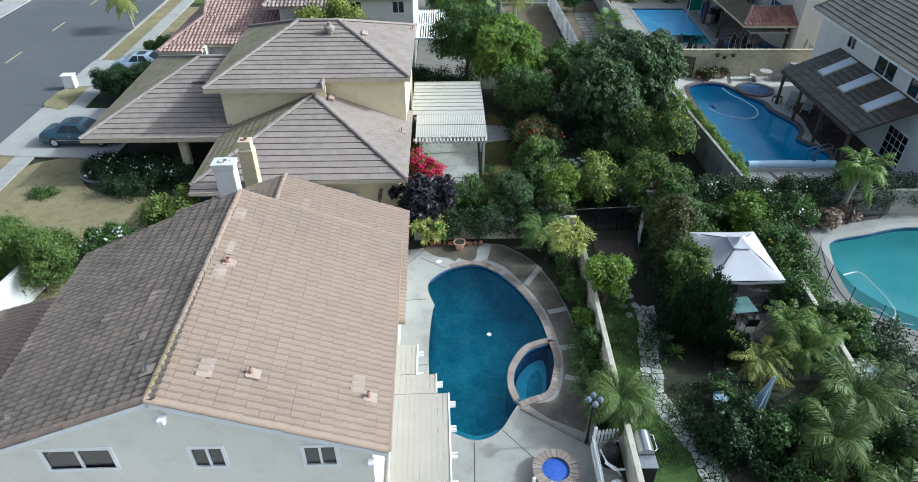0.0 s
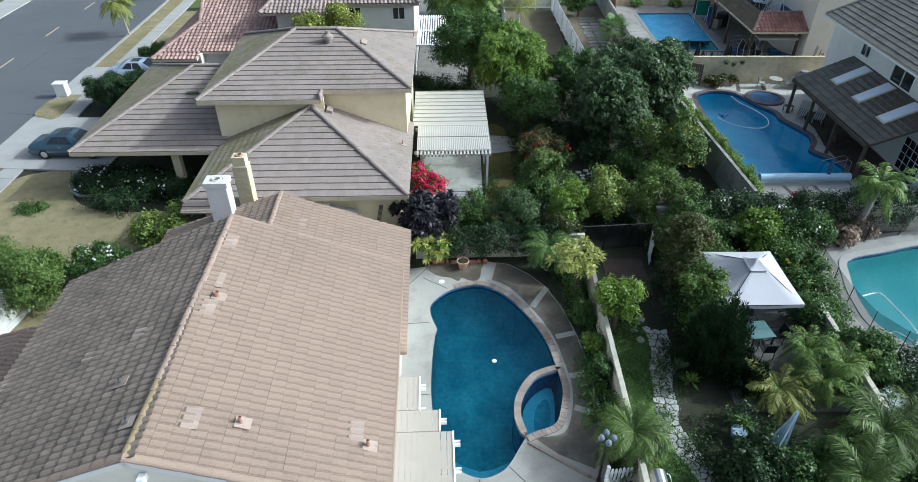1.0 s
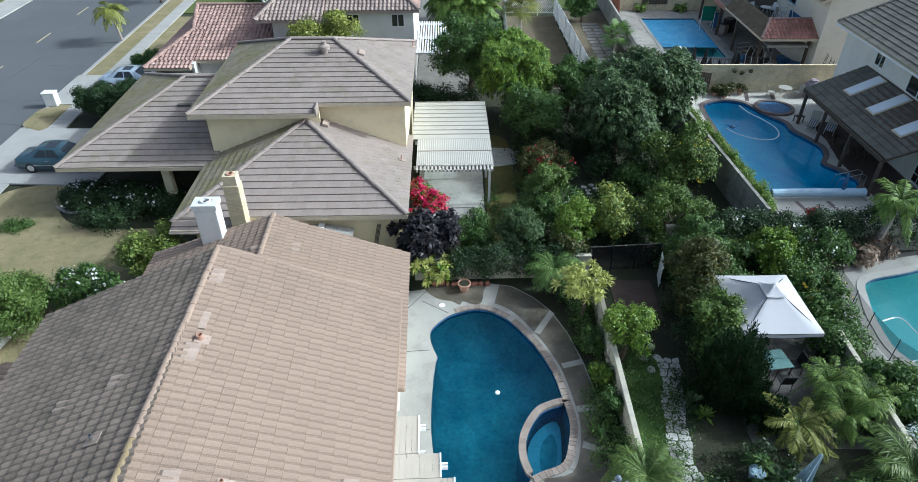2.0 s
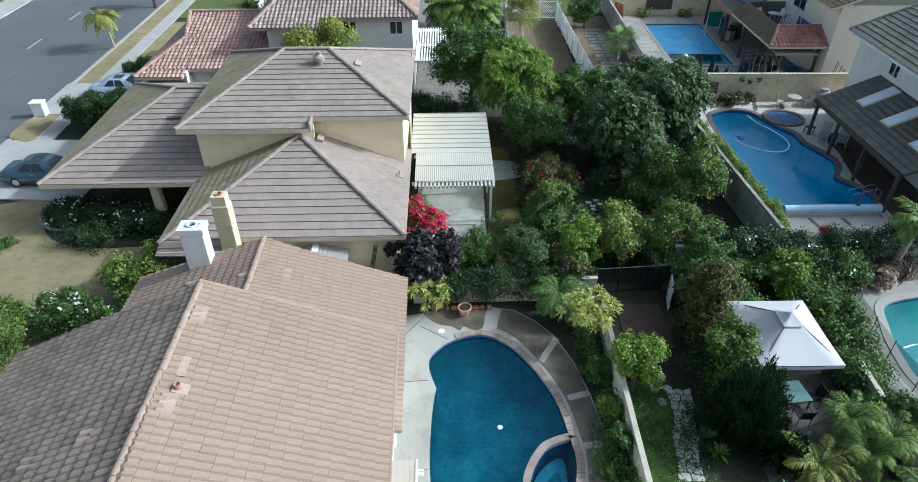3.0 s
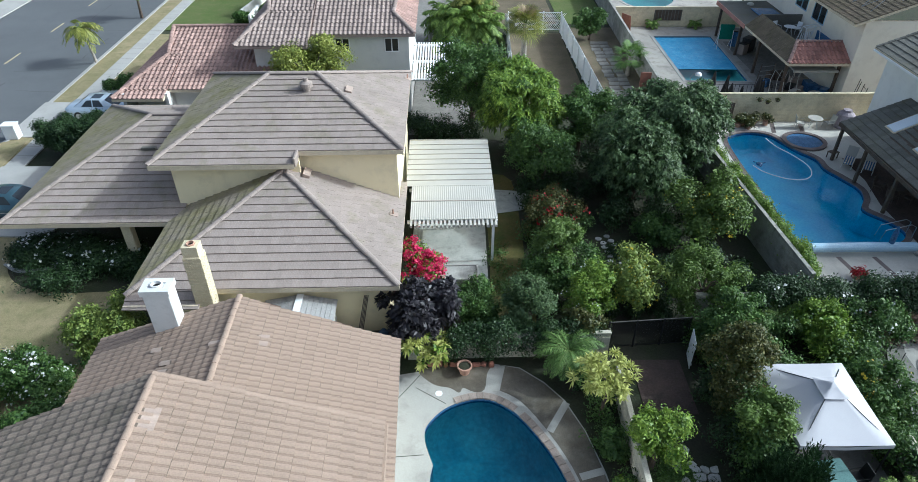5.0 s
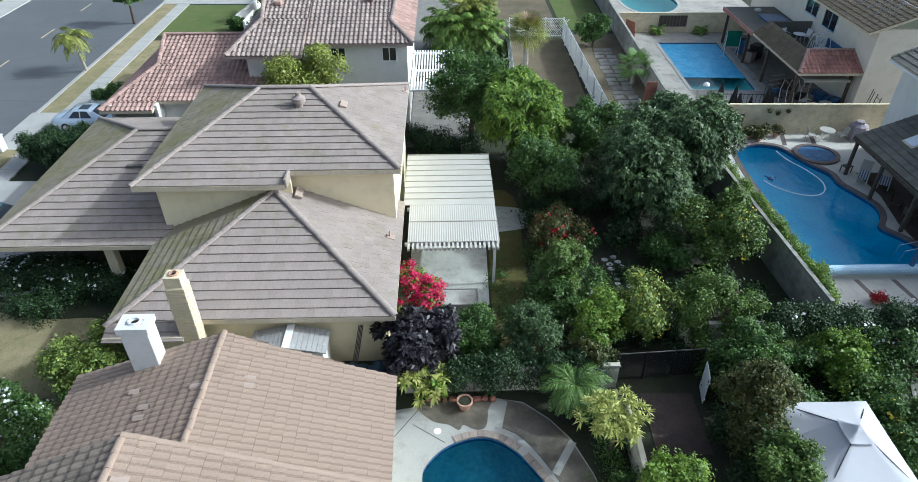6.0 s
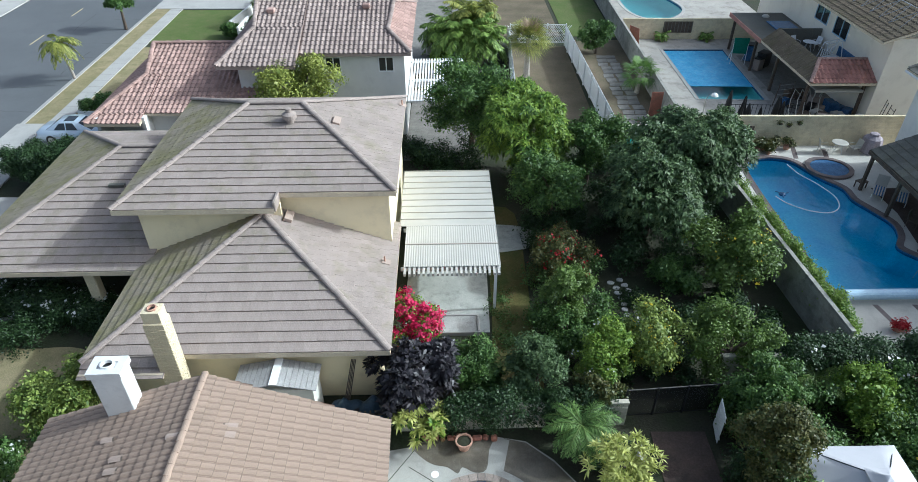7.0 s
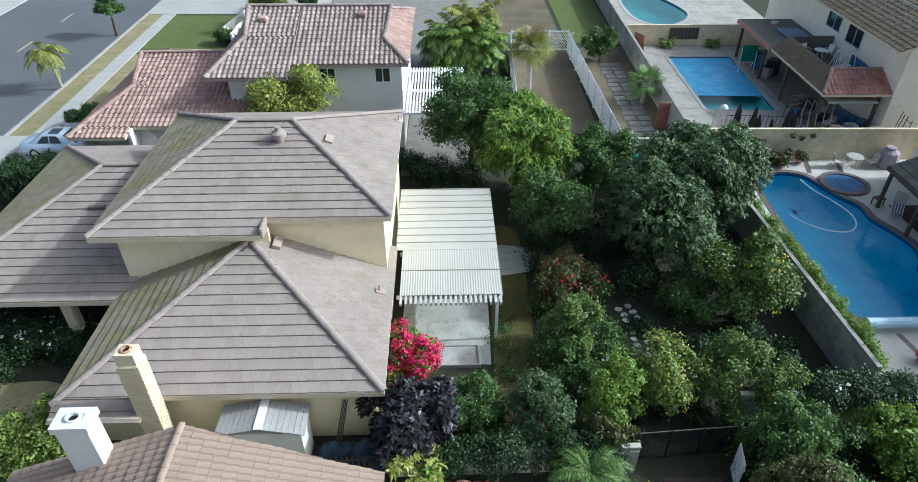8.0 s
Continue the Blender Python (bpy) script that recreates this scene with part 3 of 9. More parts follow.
# tarred cracks across the street
rng_ = random.Random(21)
for k in range(14):
    x, y = -36.5 + 5.2 * rng_.random() - 0.04 * k, 40 + k * 3.6 + rng_.random()
    bm = bmesh.new()
    along = k % 3 == 0
    for j in range(7):
        x2, y2 = (x + rng_.uniform(-0.12, 0.12), y + 0.75) if along else (x + 0.7, y + rng_.uniform(-0.2, 0.2))
        d = Vector((x2 - x, y2 - y)).normalized()
        q = Vector((-d.y, d.x)) * rng_.uniform(0.02, 0.05)
        bm.faces.new([bm.verts.new((c[0], c[1], 0.0165)) for c in ((x - q.x, y - q.y), (x2 - q.x, y2 - q.y), (x2 + q.x, y2 + q.y), (x + q.x, y + q.y))])
        x, y = x2, y2
    tagged(part("tar_seam", bm, M["tar"]), "dark tar seam in the worn asphalt", "road marking", "tar seams", "structure")
# joints of the pavement
joint_v = []
for k in range(90):
    y = 20 + k * 1.22
    joint_v.append(y)
bm = bmesh.new()
for y in joint_v:
    box(bm, street_x(y, 1.56), street_x(y, 2.74), y - 0.007, y + 0.007, 0.12, 0.131)
tagged(part("pavement_joints", bm, M["soil"]), "dark joints between pavement slabs", "joint", kind="structure")

# front yards
edge_line = spline([(-22.58, 33.33), (-21.74, 32.85), (-20.85, 32.91), (-19.80, 33.10), (-18.70, 33.33), (-17.41, 33.38), (-16.25, 32.91)], 4, False)
for a, b in zip(edge_line, edge_line[1:]):
    d = Vector((b[0] - a[0], b[1] - a[1]))
    q = Vector((-d.y, d.x)).normalized() * 0.06
    v, f = prism([(a[0] - q.x, a[1] - q.y), (b[0] - q.x, b[1] - q.y), (b[0] + q.x, b[1] + q.y), (a[0] + q.x, a[1] + q.y)], 0.0, 0.12)
    tagged(part("bed_edging", mesh_from("bed_edging", v, f, M["concrete"]), None), "grey concrete edging of the rose bed", "edging", "bed edging", "structure")
flat("front_lawn", spline([(-26.9, 20), (-26.9, 31.5), (-26.6, 34.6), (-24.8, 35.7), (-22.9, 35.5), (-22.4, 33.2), (-20.9, 31.7), (-18.5, 31.2), (-16, 31.2), (-14.4, 29.5), (-14.2, 24.5), (-15, 20)], 4), 0.05, M["dry_lawn"], "dry patchy front lawn with bare earth", "lawn")
flat("front_verge", spline([(-30.06, 43.51), (-30.21, 44.88), (-30.06, 46.15), (-28.69, 46.38), (-28.36, 45.19), (-28.25, 42.78), (-29.13, 42.93)], 3), 0.15, M["dry_lawn"], "dry grass patch between the driveways", "lawn")
flat("driveway", [(-29.7, 36.0), (-26.9, 35.8), (-22.4, 35.6), (-21.6, 36.2), (-21.4, 43), (-27.6, 43), (-29.9, 43)], 0.145, M["concrete"], "pale concrete driveway", "driveway")
flat("front_lawn_far", [(-28.6, 54), (-20.5, 54), (-21.0, 68), (-29.2, 68)], 0.06, M["dry_lawn"], "dry mown front lawn", "lawn")
flat("front_lawn_green", [(-28.7, 69.2), (-20.2, 69.2), (-20.2, 79), (-29.2, 79)], 0.06, M["lawn"], "green mown front lawn", "lawn")
flat("driveway_far", [(-30.3, 47.0), (-20, 46.6), (-20, 52.5), (-30.5, 52.5)], 0.147, M["concrete"], "pale concrete driveway", "driveway")
flat("courtyard", [(-9.5, 62), (2.6, 62), (2.6, 100), (-13.5, 100), (-13.5, 71)], 0.03, M["slab"], "dusty grey paved yard behind the house", "yard")
flat("entry_path", [(-20.0, 69), (-13.6, 69), (-13.6, 84.4), (-20.0, 84.4)], 0.05, M["concrete"], "pale concrete entry path", "path")
flat("driveway_far", [(-31.3, 79.2), (-20.2, 79.2), (-20.2, 84.4), (-13.5, 84.5), (-13.5, 92), (-31.7, 92)], 0.147, M["concrete"], "pale concrete driveway", "driveway")

# back yards
DECK_1 = [(-2.7, 26.15), (-0.8, 26.55), (0.94, 26.82), (2.28, 26.57), (3.2, 25.8), (3.91, 24.87), (4.5, 23.4), (4.91, 21.68), (5.15, 20), (5.19, 18.47), (5.1, 17.0), (5.03, 16.07), (5.2, 14.3), (5.65, 13.0), (5.65, -6), (-2.7, -6)]
flat("pool_deck", DECK_1, 0.03, M["deck"], "pale concrete pool deck with damp stains", "deck", [POOL_1])
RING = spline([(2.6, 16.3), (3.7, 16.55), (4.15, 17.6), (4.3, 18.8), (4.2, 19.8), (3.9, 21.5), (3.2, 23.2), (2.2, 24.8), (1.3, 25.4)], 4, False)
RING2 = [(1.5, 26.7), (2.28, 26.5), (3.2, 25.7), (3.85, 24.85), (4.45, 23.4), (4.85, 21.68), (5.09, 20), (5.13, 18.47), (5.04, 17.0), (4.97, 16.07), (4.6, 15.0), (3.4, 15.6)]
# bay darkened for damp and for the shade lying on it
flat("damp_deck", RING + RING2, 0.036, M["deck_damp_shade"], "damp concrete bay beside the pool, shade put into its colour", "deck", thick=0.004)
flat("damp_deck", spline([(-1.81, 26.33), (-1.42, 25.84), (-1.03, 25.59), (-0.55, 25.49), (-0.19, 25.24), (-0.02, 25.49), (0.40, 25.28), (0.81, 25.40), (0.94, 26.23), (1.12, 26.82), (0.15, 26.72), (-1.18, 26.62)], 3), 0.036, M["deck_damp_shade"], "damp concrete round the flower pot", "deck", thick=0.004)
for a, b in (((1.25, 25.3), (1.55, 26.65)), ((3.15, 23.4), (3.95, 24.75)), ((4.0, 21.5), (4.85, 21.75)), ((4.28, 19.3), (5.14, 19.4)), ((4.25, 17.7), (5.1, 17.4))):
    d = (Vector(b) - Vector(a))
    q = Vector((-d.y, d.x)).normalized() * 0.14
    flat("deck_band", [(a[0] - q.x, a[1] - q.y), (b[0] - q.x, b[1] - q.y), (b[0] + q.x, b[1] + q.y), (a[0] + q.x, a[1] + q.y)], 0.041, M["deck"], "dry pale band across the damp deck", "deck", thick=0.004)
bm = bmesh.new()
for a, b in (((-2.6, 24.9), (-1.6, 26.4)), ((-2.6, 22.3), (-1.45, 22.4)), ((-2.6, 18.2), (-1.3, 18.35)), ((0.55, 14.6), (0.5, 9)), ((1.6, 15.1), (2.9, 13.6)), ((-1.9, 25.5), (-0.7, 24.7))):
    d = Vector((b[0] - a[0], b[1] - a[1], 0))
    m = Matrix.Translation((a[0], a[1], 0.03)) @ Matrix.Rotation(math.atan2(d.y, d.x), 4, "Z")
    bmesh.ops.create_cube(bm, size=1, matrix=m @ Matrix.LocRotScale((d.length / 2, 0, 0), None, (d.length, 0.025, 0.008)))
tagged(part("deck_joints", bm, M["soil"]), "dark control joints in the pool deck", "joint", kind="structure")
# unseen slab added south of the house to bounce light onto the gable
flat("patio_south", [(-18, -30), (-2.8, -30), (-2.8, 14.2), (-18, 14.2)], 0.04, M["bounce_pale"], "unseen pale slab added to bounce light onto the gable", "patio")
flat("yard_lawn", spline([(1.4, 28.9), (1.35, 34), (1.45, 41.5), (2.9, 41.5), (3.1, 36.5), (3.1, 33), (3.2, 29)], 3), 0.03, M["yard_lawn"], "worn brown and green lawn behind the house", "lawn")
flat("patio_slab", [(-2.6, 32.2), (1.2, 32.2), (1.2, 41.5), (-2.6, 41.5)], 0.05, M["patio_stain"], "stained concrete patio slab", "patio")
flat("yard_path", spline([(1.22, 38.1), (2.8, 38.15), (3.6, 38.6), (4.2, 39.6), (3.6, 40.0), (2.7, 40.35), (1.22, 40.2)], 4), 0.045, M["patio_stain"], "pale concrete path across the lawn", "path")
for k in range(17):
    br = part("edging_brick", cube(-0.085, 0.085, -0.06, 0.06, 0.0, 0.09, bevel=0.008), M["coping"])
    br.matrix_basis = pose(2.42 + 0.147 * k, 16.05 - 0.103 * k, 0, 0, 0, -35)
    tagged(br, "brick in the step edge across the pool deck", "brick", "step edge bricks")
flat("garden_lawn", spline([(6.5, 14), (6.5, 20.8), (7.5, 22.6), (8.4, 20.5), (8.0, 17.5), (8.6, 13), (7.5, 11)], 4), 0.02, M["shade_lawn"], "dark green grass beside the stone path, tree shade in its colour", "lawn")
flat("terrace_brick", [(6.9, 24.2), (8.9, 24.2), (8.9, 27.0), (6.9, 27.0)], 0.03, M["shade_brick"], "brick paving by the gate, shade put into its colour", "patio")
flat("gazebo_patio", [(10.4, 17.5), (14.6, 17.5), (14.6, 25.4), (10.4, 25.4)], 0.03, M["gravel"], "gravel patio under the gazebo", "patio")
flat("pool_deck_blue", [(15.5, 30.2), (28, 30.2), (28, 49.5), (14.3, 49.5), (14.6, 42)], 0.03, M["deck_light"], "concrete pool deck of the neighbour", "deck", [POOL_2])
flat("pool_deck_turquoise", spline([(16.9, 21.0), (17.2, 25.5), (18.2, 28.0), (21, 28.9), (25, 29.5), (32, 29), (33, 22), (30, 18.5), (20, 18.5)], 4), 0.03, M["deck"], "pale concrete deck round the turquoise pool", "deck", [POOL_4])
flat("pool_deck_far", [(14.7, 49.7), (30, 49.7), (30, 70.2), (15.2, 70.2)], 0.03, M["deck_old"], "concrete pool deck with shaded corner", "deck", [POOL_3])
# darker overlay stands in for the terrace's shadow on the pool deck
flat("worn_patio", [(23.6, 49.8), (29.5, 49.8), (29.5, 66), (23.6, 66)], 0.036, M["slab"], "patio under the terrace roof, terrace shade put into its colour", "patio", thick=0.004)
flat("pool_deck_distant", [(15.4, 71.0), (30, 71), (30, 96), (15.4, 96)], 0.03, M["deck_old"], "concrete deck round the distant pool", "deck", [POOL_5])
flat("dirt_yard", [(4.2, 50), (9.4, 50), (9.2, 68.4), (4.4, 68.4)], 0.02, M["dirt"], "bare dirt yard between white fences", "yard")
flat("side_yard", [(9.8, 50), (14.2, 50), (14.3, 70), (9.5, 70)], 0.022, M["dirt"], "bare side yard with paving slabs", "yard")
flat("green_yard", [(9.6, 71), (14.2, 71), (14, 100), (9.0, 100)], 0.03, M["lawn"], "green lawn in a narrow back yard", "lawn")
flat("dirt_yard_far", [(3, 71), (9.2, 71), (8.6, 100), (3, 100)], 0.02, M["dirt"], "bare dirt yard", "yard")


# ---- pools ----
def pool(outline, plaster, water, label, depth=1.5, z=-0.1, coping=0.3, mat=None, pieces=False, slope=0.0):
    p = thing("swimming_pool", Matrix(), label, "swimming pool", "swimming pools")
    n = len(outline)
    cx, cy = sum(q[0] for q in outline) / n, sum(q[1] for q in outline) / n
    V, F = [], []
    prof = ((1.0, 0.0), (0.995, -depth * 0.55), (0.93, -depth * 0.9), (0.8, -depth))
    for s, zz in prof:
        V += [(cx + (x - cx) * s, cy + (y - cy) * s, zz) for x, y in outline]
    for r in range(3):
        F += [(r * n + i, r * n + (i + 1) % n, (r + 1) * n + (i + 1) % n, (r + 1) * n + i) for i in range(n)]
    F.append(tuple(3 * n + i for i in range(n)))
    part("basin", mesh_from("basin", V, F, plaster, True), None, p)
    w = part("water", sheet(outline, [], z), water, p, "clear still water")
    band = bmesh.new()
    inner = grow(outline, -0.012)
    for i in range(n):
        a, b = inner[i], inner[(i + 1) % n]
        band.faces.new([band.verts.new(c) for c in ((*a, -0.2), (*b, -0.2), (*b, 0.02), (*a, 0.02))])
    part("tile_band", band, M["tile_band"], p, "blue waterline tiles")
    if coping:
        if pieces:
            step, acc, i0 = 0.32, 0.0, 0
            outer = grow(outline, coping)
            inn = grow(outline, -0.02)
            for i in range(n):
                a, b, c, d = inn[i], inn[(i + 1) % n], outer[(i + 1) % n], outer[i]
                if not ((a[1] > 24.2 and a[0] > -0.1) or (a[0] > 2.25 and a[1] > 16.2)):
                    continue
                k = max(1, round(math.dist(a, b) / step))
                for s in range(k):
                    t0, t1 = (s + 0.03) / k, (s + 0.97) / k
                    L = lambda p0, p1, t: (p0[0] + (p1[0] - p0[0]) * t, p0[1] + (p1[1] - p0[1]) * t)
                    v, f = prism([L(a, b, t0), L(a, b, t1), L(d, c, t1), L(d, c, t0)], 0.0, 0.075)
                    part("coping_stone", mesh_from("coping_stone", v, f, mat), None, p)
        else:
            part("coping", sheet(grow(outline, coping), [grow(outline, -0.02)], 0.06, 0.08), mat, p)
    return p


M["tile_band"] = surface("blue_tile", (0.05, 0.12, 0.25), (0.08, 0.17, 0.32), 0.25, 3.0, 12, 0.0, 0)
p1 = pool(POOL_1, M["plaster_deep"], M["water_deep"], "freeform swimming pool with deep blue water and stone coping", 1.7, -0.09, 0.26, M["coping"], True)
DIVIDE = spline([(2.27, 16.35), (2.05, 17.2), (2.17, 18.15), (2.72, 19.13), (3.3, 19.5), (3.85, 19.68)], 4, False)
a, b = grow(DIVIDE + [(3.6, 17.5)], 0.13)[: len(DIVIDE)], grow(DIVIDE + [(3.6, 17.5)], -0.13)[: len(DIVIDE)]
for i in range(len(DIVIDE) - 1):
    v, f = prism([a[i], a[i + 1], b[i + 1], b[i]], 0.0, 0.13)
    part("spa_wall_stone", mesh_from("spa_wall_stone", v, f, M["coping"]), None, p1)
v, f = prism([*a, *reversed(b)], -1.5, 0.0)
part("spa_wall", mesh_from("spa_wall", v, f, M["tile_band"]), None, p1)
v, f = prism(spline([(2.35, 16.7), (3.3, 17.0), (3.6, 18.0), (3.6, 19.3), (2.9, 19.0), (2.35, 18.1)], 3), -1.6, -0.75)
part("spa_floor", mesh_from("spa_floor", v, f, M["plaster_mid"]), None, p1)
v, f = prism(spline([(2.75, 17.1), (3.3, 17.4), (3.45, 18.2), (3.3, 18.75), (2.85, 18.2)], 3), -0.75, -0.745)
part("spa_well", mesh_from("spa_well", v, f, M["plaster_deep"]), None, p1)
for s in range(3):
    v, f = prism(spline([(-0.9 + 0.1 * s, 16.2 - 0.25 * s), (-0.3, 15.1), (0.55, 14.72), (1.35, 15.05), (1.8, 15.9 - 0.25 * s), (0.6, 15.5 - 0.25 * s)], 3), -1.6, -0.85 + 0.2 * s)
    part("pool_step", mesh_from("pool_step", v, f, M["plaster_mid"]), None, p1)
pool(POOL_2, M["plaster_mid"], M["water_blue"], "neighbour's freeform pool with blue water and curved edge", 1.6, -0.1, 0.3, M["brick_dark"])
pool(POOL_3, M["plaster_pale"], M["water_turq"], "rectangular pool partly under a blue cover", 0.9, -0.1, 0.3, M["concrete"])
pool(POOL_4, M["plaster_pale"], M["water_turq"], "freeform pool with turquoise water", 1.5, -0.1, 0.35, M["concrete"])
pool(POOL_5, M["plaster_pale"], M["water_turq"], "distant freeform pool with turquoise water", 1.4, -0.1, 0.3, M["concrete"])


# ---- house with the tan tiles ----
H1 = thing("house", pose(-7.58, 19.1, 0, 0, 0, 2.2), "grey stucco house with tan tile gables", "house", "houses")


# two-storey block
x0, x1, ya, ze, zr = -5.5, 5.42, -9.3, 5.72, 7.88
WINS = ((-2.21, 1.64), (0.95, 0.74), (3.73, 0.76))
bm = bmesh.new()
WIN_Z = (5.80, 5.72, 5.64)
holes = [(c - w / 2, c + w / 2, z - 0.36, z + 0.36) for (c, w), z in zip(WINS, WIN_Z)]
g0, g1 = x0 + 0.45, x1 - 0.4
cuts = sorted({g0, g1, 0.0, *[h[0] for h in holes], *[h[1] for h in holes]})


def gable_top(x):
    return ze + (zr - ze) * (1 - (x - 0) / x1 if x > 0 else 1 - x / x0) - 0.17


for xa, xb in zip(cuts, cuts[1:]):
    hole = next((h for h in holes if h[0] <= (xa + xb) / 2 <= h[1]), None)
    spans = [(0, None)] if not hole else [(0, hole[2]), (hole[3], None)]
    for zb, zt in spans:
        q = [(xa, zb), (xb, zb), (xb, zt or gable_top(xb)), (xa, zt or gable_top(xa))]
        vs = [bm.verts.new((x, ya + 0.05, z)) for x, z in q] + [bm.verts.new((x, ya + 0.25, z)) for x, z in q]
        bm.faces.new(vs[:4])
        bm.faces.new(vs[7:3:-1])
        for i in range(4):
            bm.faces.new((vs[i], vs[i + 4], vs[(i + 1) % 4 + 4], vs[(i + 1) % 4]))
part("gable_wall", bm, M["stucco_grey"], H1, "pale grey stucco gable wall")
for (c, w), z in zip(WINS, WIN_Z):
    window(H1, pose(c, ya + 0.05, z), w, 0.72)
part("wall", cube(x1 - 0.6, x1 - 0.4, ya + 0.25, -0.2, 0, 5.6), M["stucco_grey"], H1)
part("wall", cube(x0 + 0.45, x0 + 0.65, ya + 0.25, -0.2, 0, 5.6), M["stucco_grey"], H1)
v = [(g0, -0.3, 0), (g1, -0.3, 0), (g1, -0.3, gable_top(g1)), (0, -0.3, gable_top(0)), (g0, -0.3, gable_top(g0))]
v += [(x, -0.12, z) for x, _, z in v]
part("wall", mesh_from("wall", v, [(4, 3, 2, 1, 0), (5, 6, 7, 8, 9)] + [(i, (i + 1) % 5, 5 + (i + 1) % 5, 5 + i) for i in range(5)], M["stucco_grey"]), None, H1)
east = ((x1, ya, ze), (x1, 0, ze), (0, 0, zr), (0, ya, zr))
west = ((x0 - 0.25, -0.4, ze - 0.25 * (zr - ze) / -x0), (x0, ya, ze), (0, ya, zr), (0, 0, zr))
roof = roof_body("roof", (east, west), M["fascia"], H1, 0.14, "tan concrete tile gable roof")
tile_face(roof, *east, M["tile_tan"], 0.215, 0.366, 0.038, 0.048, 6, lambda p: -7.4 < p.y < -2.2, 5)
tile_face(roof, *west, M["tile_tan_worn_shade"], 0.215, 0.366, 0.038, 0.048, 6, None, 6)
caps(roof, (0, ya + 2.2, zr + 0.03), (0, -0.2, zr + 0.03), M["tile_tan"], 0.085, 0.36, 0.0)
caps(roof, (0, ya, zr + 0.03), (0, ya + 2.2, zr + 0.03), M["lichen"], 0.085, 0.36, 0.0, name="ridge_cap")
for xe in (x0, x1):
    caps(roof, (xe, ya + 0.06, ze + 0.01), (0, ya + 0.06, zr + 0.01), M["tile_tan"], 0.10, 0.36, 0.03, "rake_tile")
    rb = part("rake_board", mesh_from("rake_board", *prism([(0, 0), (1, 0), (1, 1), (0, 1)], -1, 0), M["white"]), None, H1, "white rake board")
    L = math.hypot(xe, zr - ze)
    rb.matrix_basis = Matrix.Translation((xe, ya - 0.02, ze - 0.0)) @ (Matrix.Diagonal((-1 if xe > 0 else 1, 1, 1, 1)) @ Matrix.Rotation(-math.atan2(zr - ze, abs(xe)), 4, "Y")) @ Matrix.Diagonal((L, 0.05, 0.15, 1))
caps(roof, (x1, -0.06, ze + 0.02), (0, -0.06, zr + 0.02), M["tile_tan"], 0.075, 0.36, 0.02, "rake_tile")
part("gutter", cube(x1 - 0.02, x1 + 0.09, ya + 0.1, 0, ze - 0.12, ze - 0.02, bevel=0.02), M["tile_tan"], H1)

# one-storey block
n0, n1, ny, nze, nzr, nx = -5.3, 5.5, 6.28, 3.05, 4.87, -0.05
e2 = ((n1, -1.6, nze), (n1, ny - 0.5, nze), (nx, ny, nzr), (nx, -1.6, nzr))
w2 = ((n0, ny, nze), (n0, -0.2, nze), (nx, -0.2, nzr), (nx, ny, nzr))
roof = roof_body("roof", (e2, w2), M["fascia"], H1, 0.14, "tan concrete tile gable roof of the low wing")
tile_face(roof, *e2, M["tile_tan"], 0.215, 0.366, 0.038, 0.048, 6, lambda p: p.y > 1.4, 7)
tile_face(roof, *w2, M["tile_tan"], 0.215, 0.366, 0.038, 0.048, 6, None, 8)
caps(roof, (nx, -0.1, nzr + 0.03), (nx, ny, nzr + 0.03), M["tile_tan"], 0.095, 0.36, 0.0)
part("eave_end_cap", cube(n1 - 0.35, n1 + 0.03, -1.72, -1.58, nze - 0.12, nze + 0.12, bevel=0.05), M["tile_tan"], H1)
v = [(n0 + 0.4, ny - 0.8, 0), (n1 - 0.4, ny - 0.8, 0), (n1 - 0.4, ny - 0.8, nze - 0.1), (nx, ny - 0.8, nzr - 0.15), (n0 + 0.4, ny - 0.8, nze - 0.1)]
v += [(x, ny - 0.6, z) for x, _, z in v]
part("wall", mesh_from("wall", v, [(4, 3, 2, 1, 0), (5, 6, 7, 8, 9)] + [(i, (i + 1) % 5, 5 + (i + 1) % 5, 5 + i) for i in range(5)], M["stucco_grey"]), None, H1)
part("wall", cube(n1 - 0.6, n1 - 0.4, -0.1, ny - 0.4, 0, nze - 0.1), M["stucco_grey"], H1)
part("wall", cube(n0 + 0.4, n0 + 0.6, -0.1, ny - 0.4, 0, nze - 0.1), M["stucco_grey"], H1)
# low west wing
g0_, g1_, ga, gb, gze, gzr = -10.6, -5.0, -12.5, -0.6, 2.9, 3.7
we = ((g1_, ga, gze + 0.2), (g1_, gb, gze + 0.2), ((g0_ + g1_) / 2, gb, gzr), ((g0_ + g1_) / 2, ga, gzr))
ww = ((g0_, gb, gze), (g0_, ga, gze), ((g0_ + g1_) / 2, ga, gzr), ((g0_ + g1_) / 2, gb, gzr))
roof = roof_body("roof", (we, ww), M["fascia"], H1, 0.14, "tan tile roof of the garage wing")
tile_face(roof, *we, M["tile_tan"], 0.215, 0.366, 0.038, 0.048, 6, None, 9)
tile_face(roof, *ww, M["tile_tan"], 0.215, 0.366, 0.038, 0.048, 6, None, 10)
part("wall", cube(g0_ + 0.4, g1_, gb - 0.5, gb - 0.3, 0, gze), M["stucco_grey"], H1)
part("wall", cube(g0_ + 0.4, g0_ + 0.6, ga, gb - 0.5, 0, gze), M["stucco_grey"], H1)


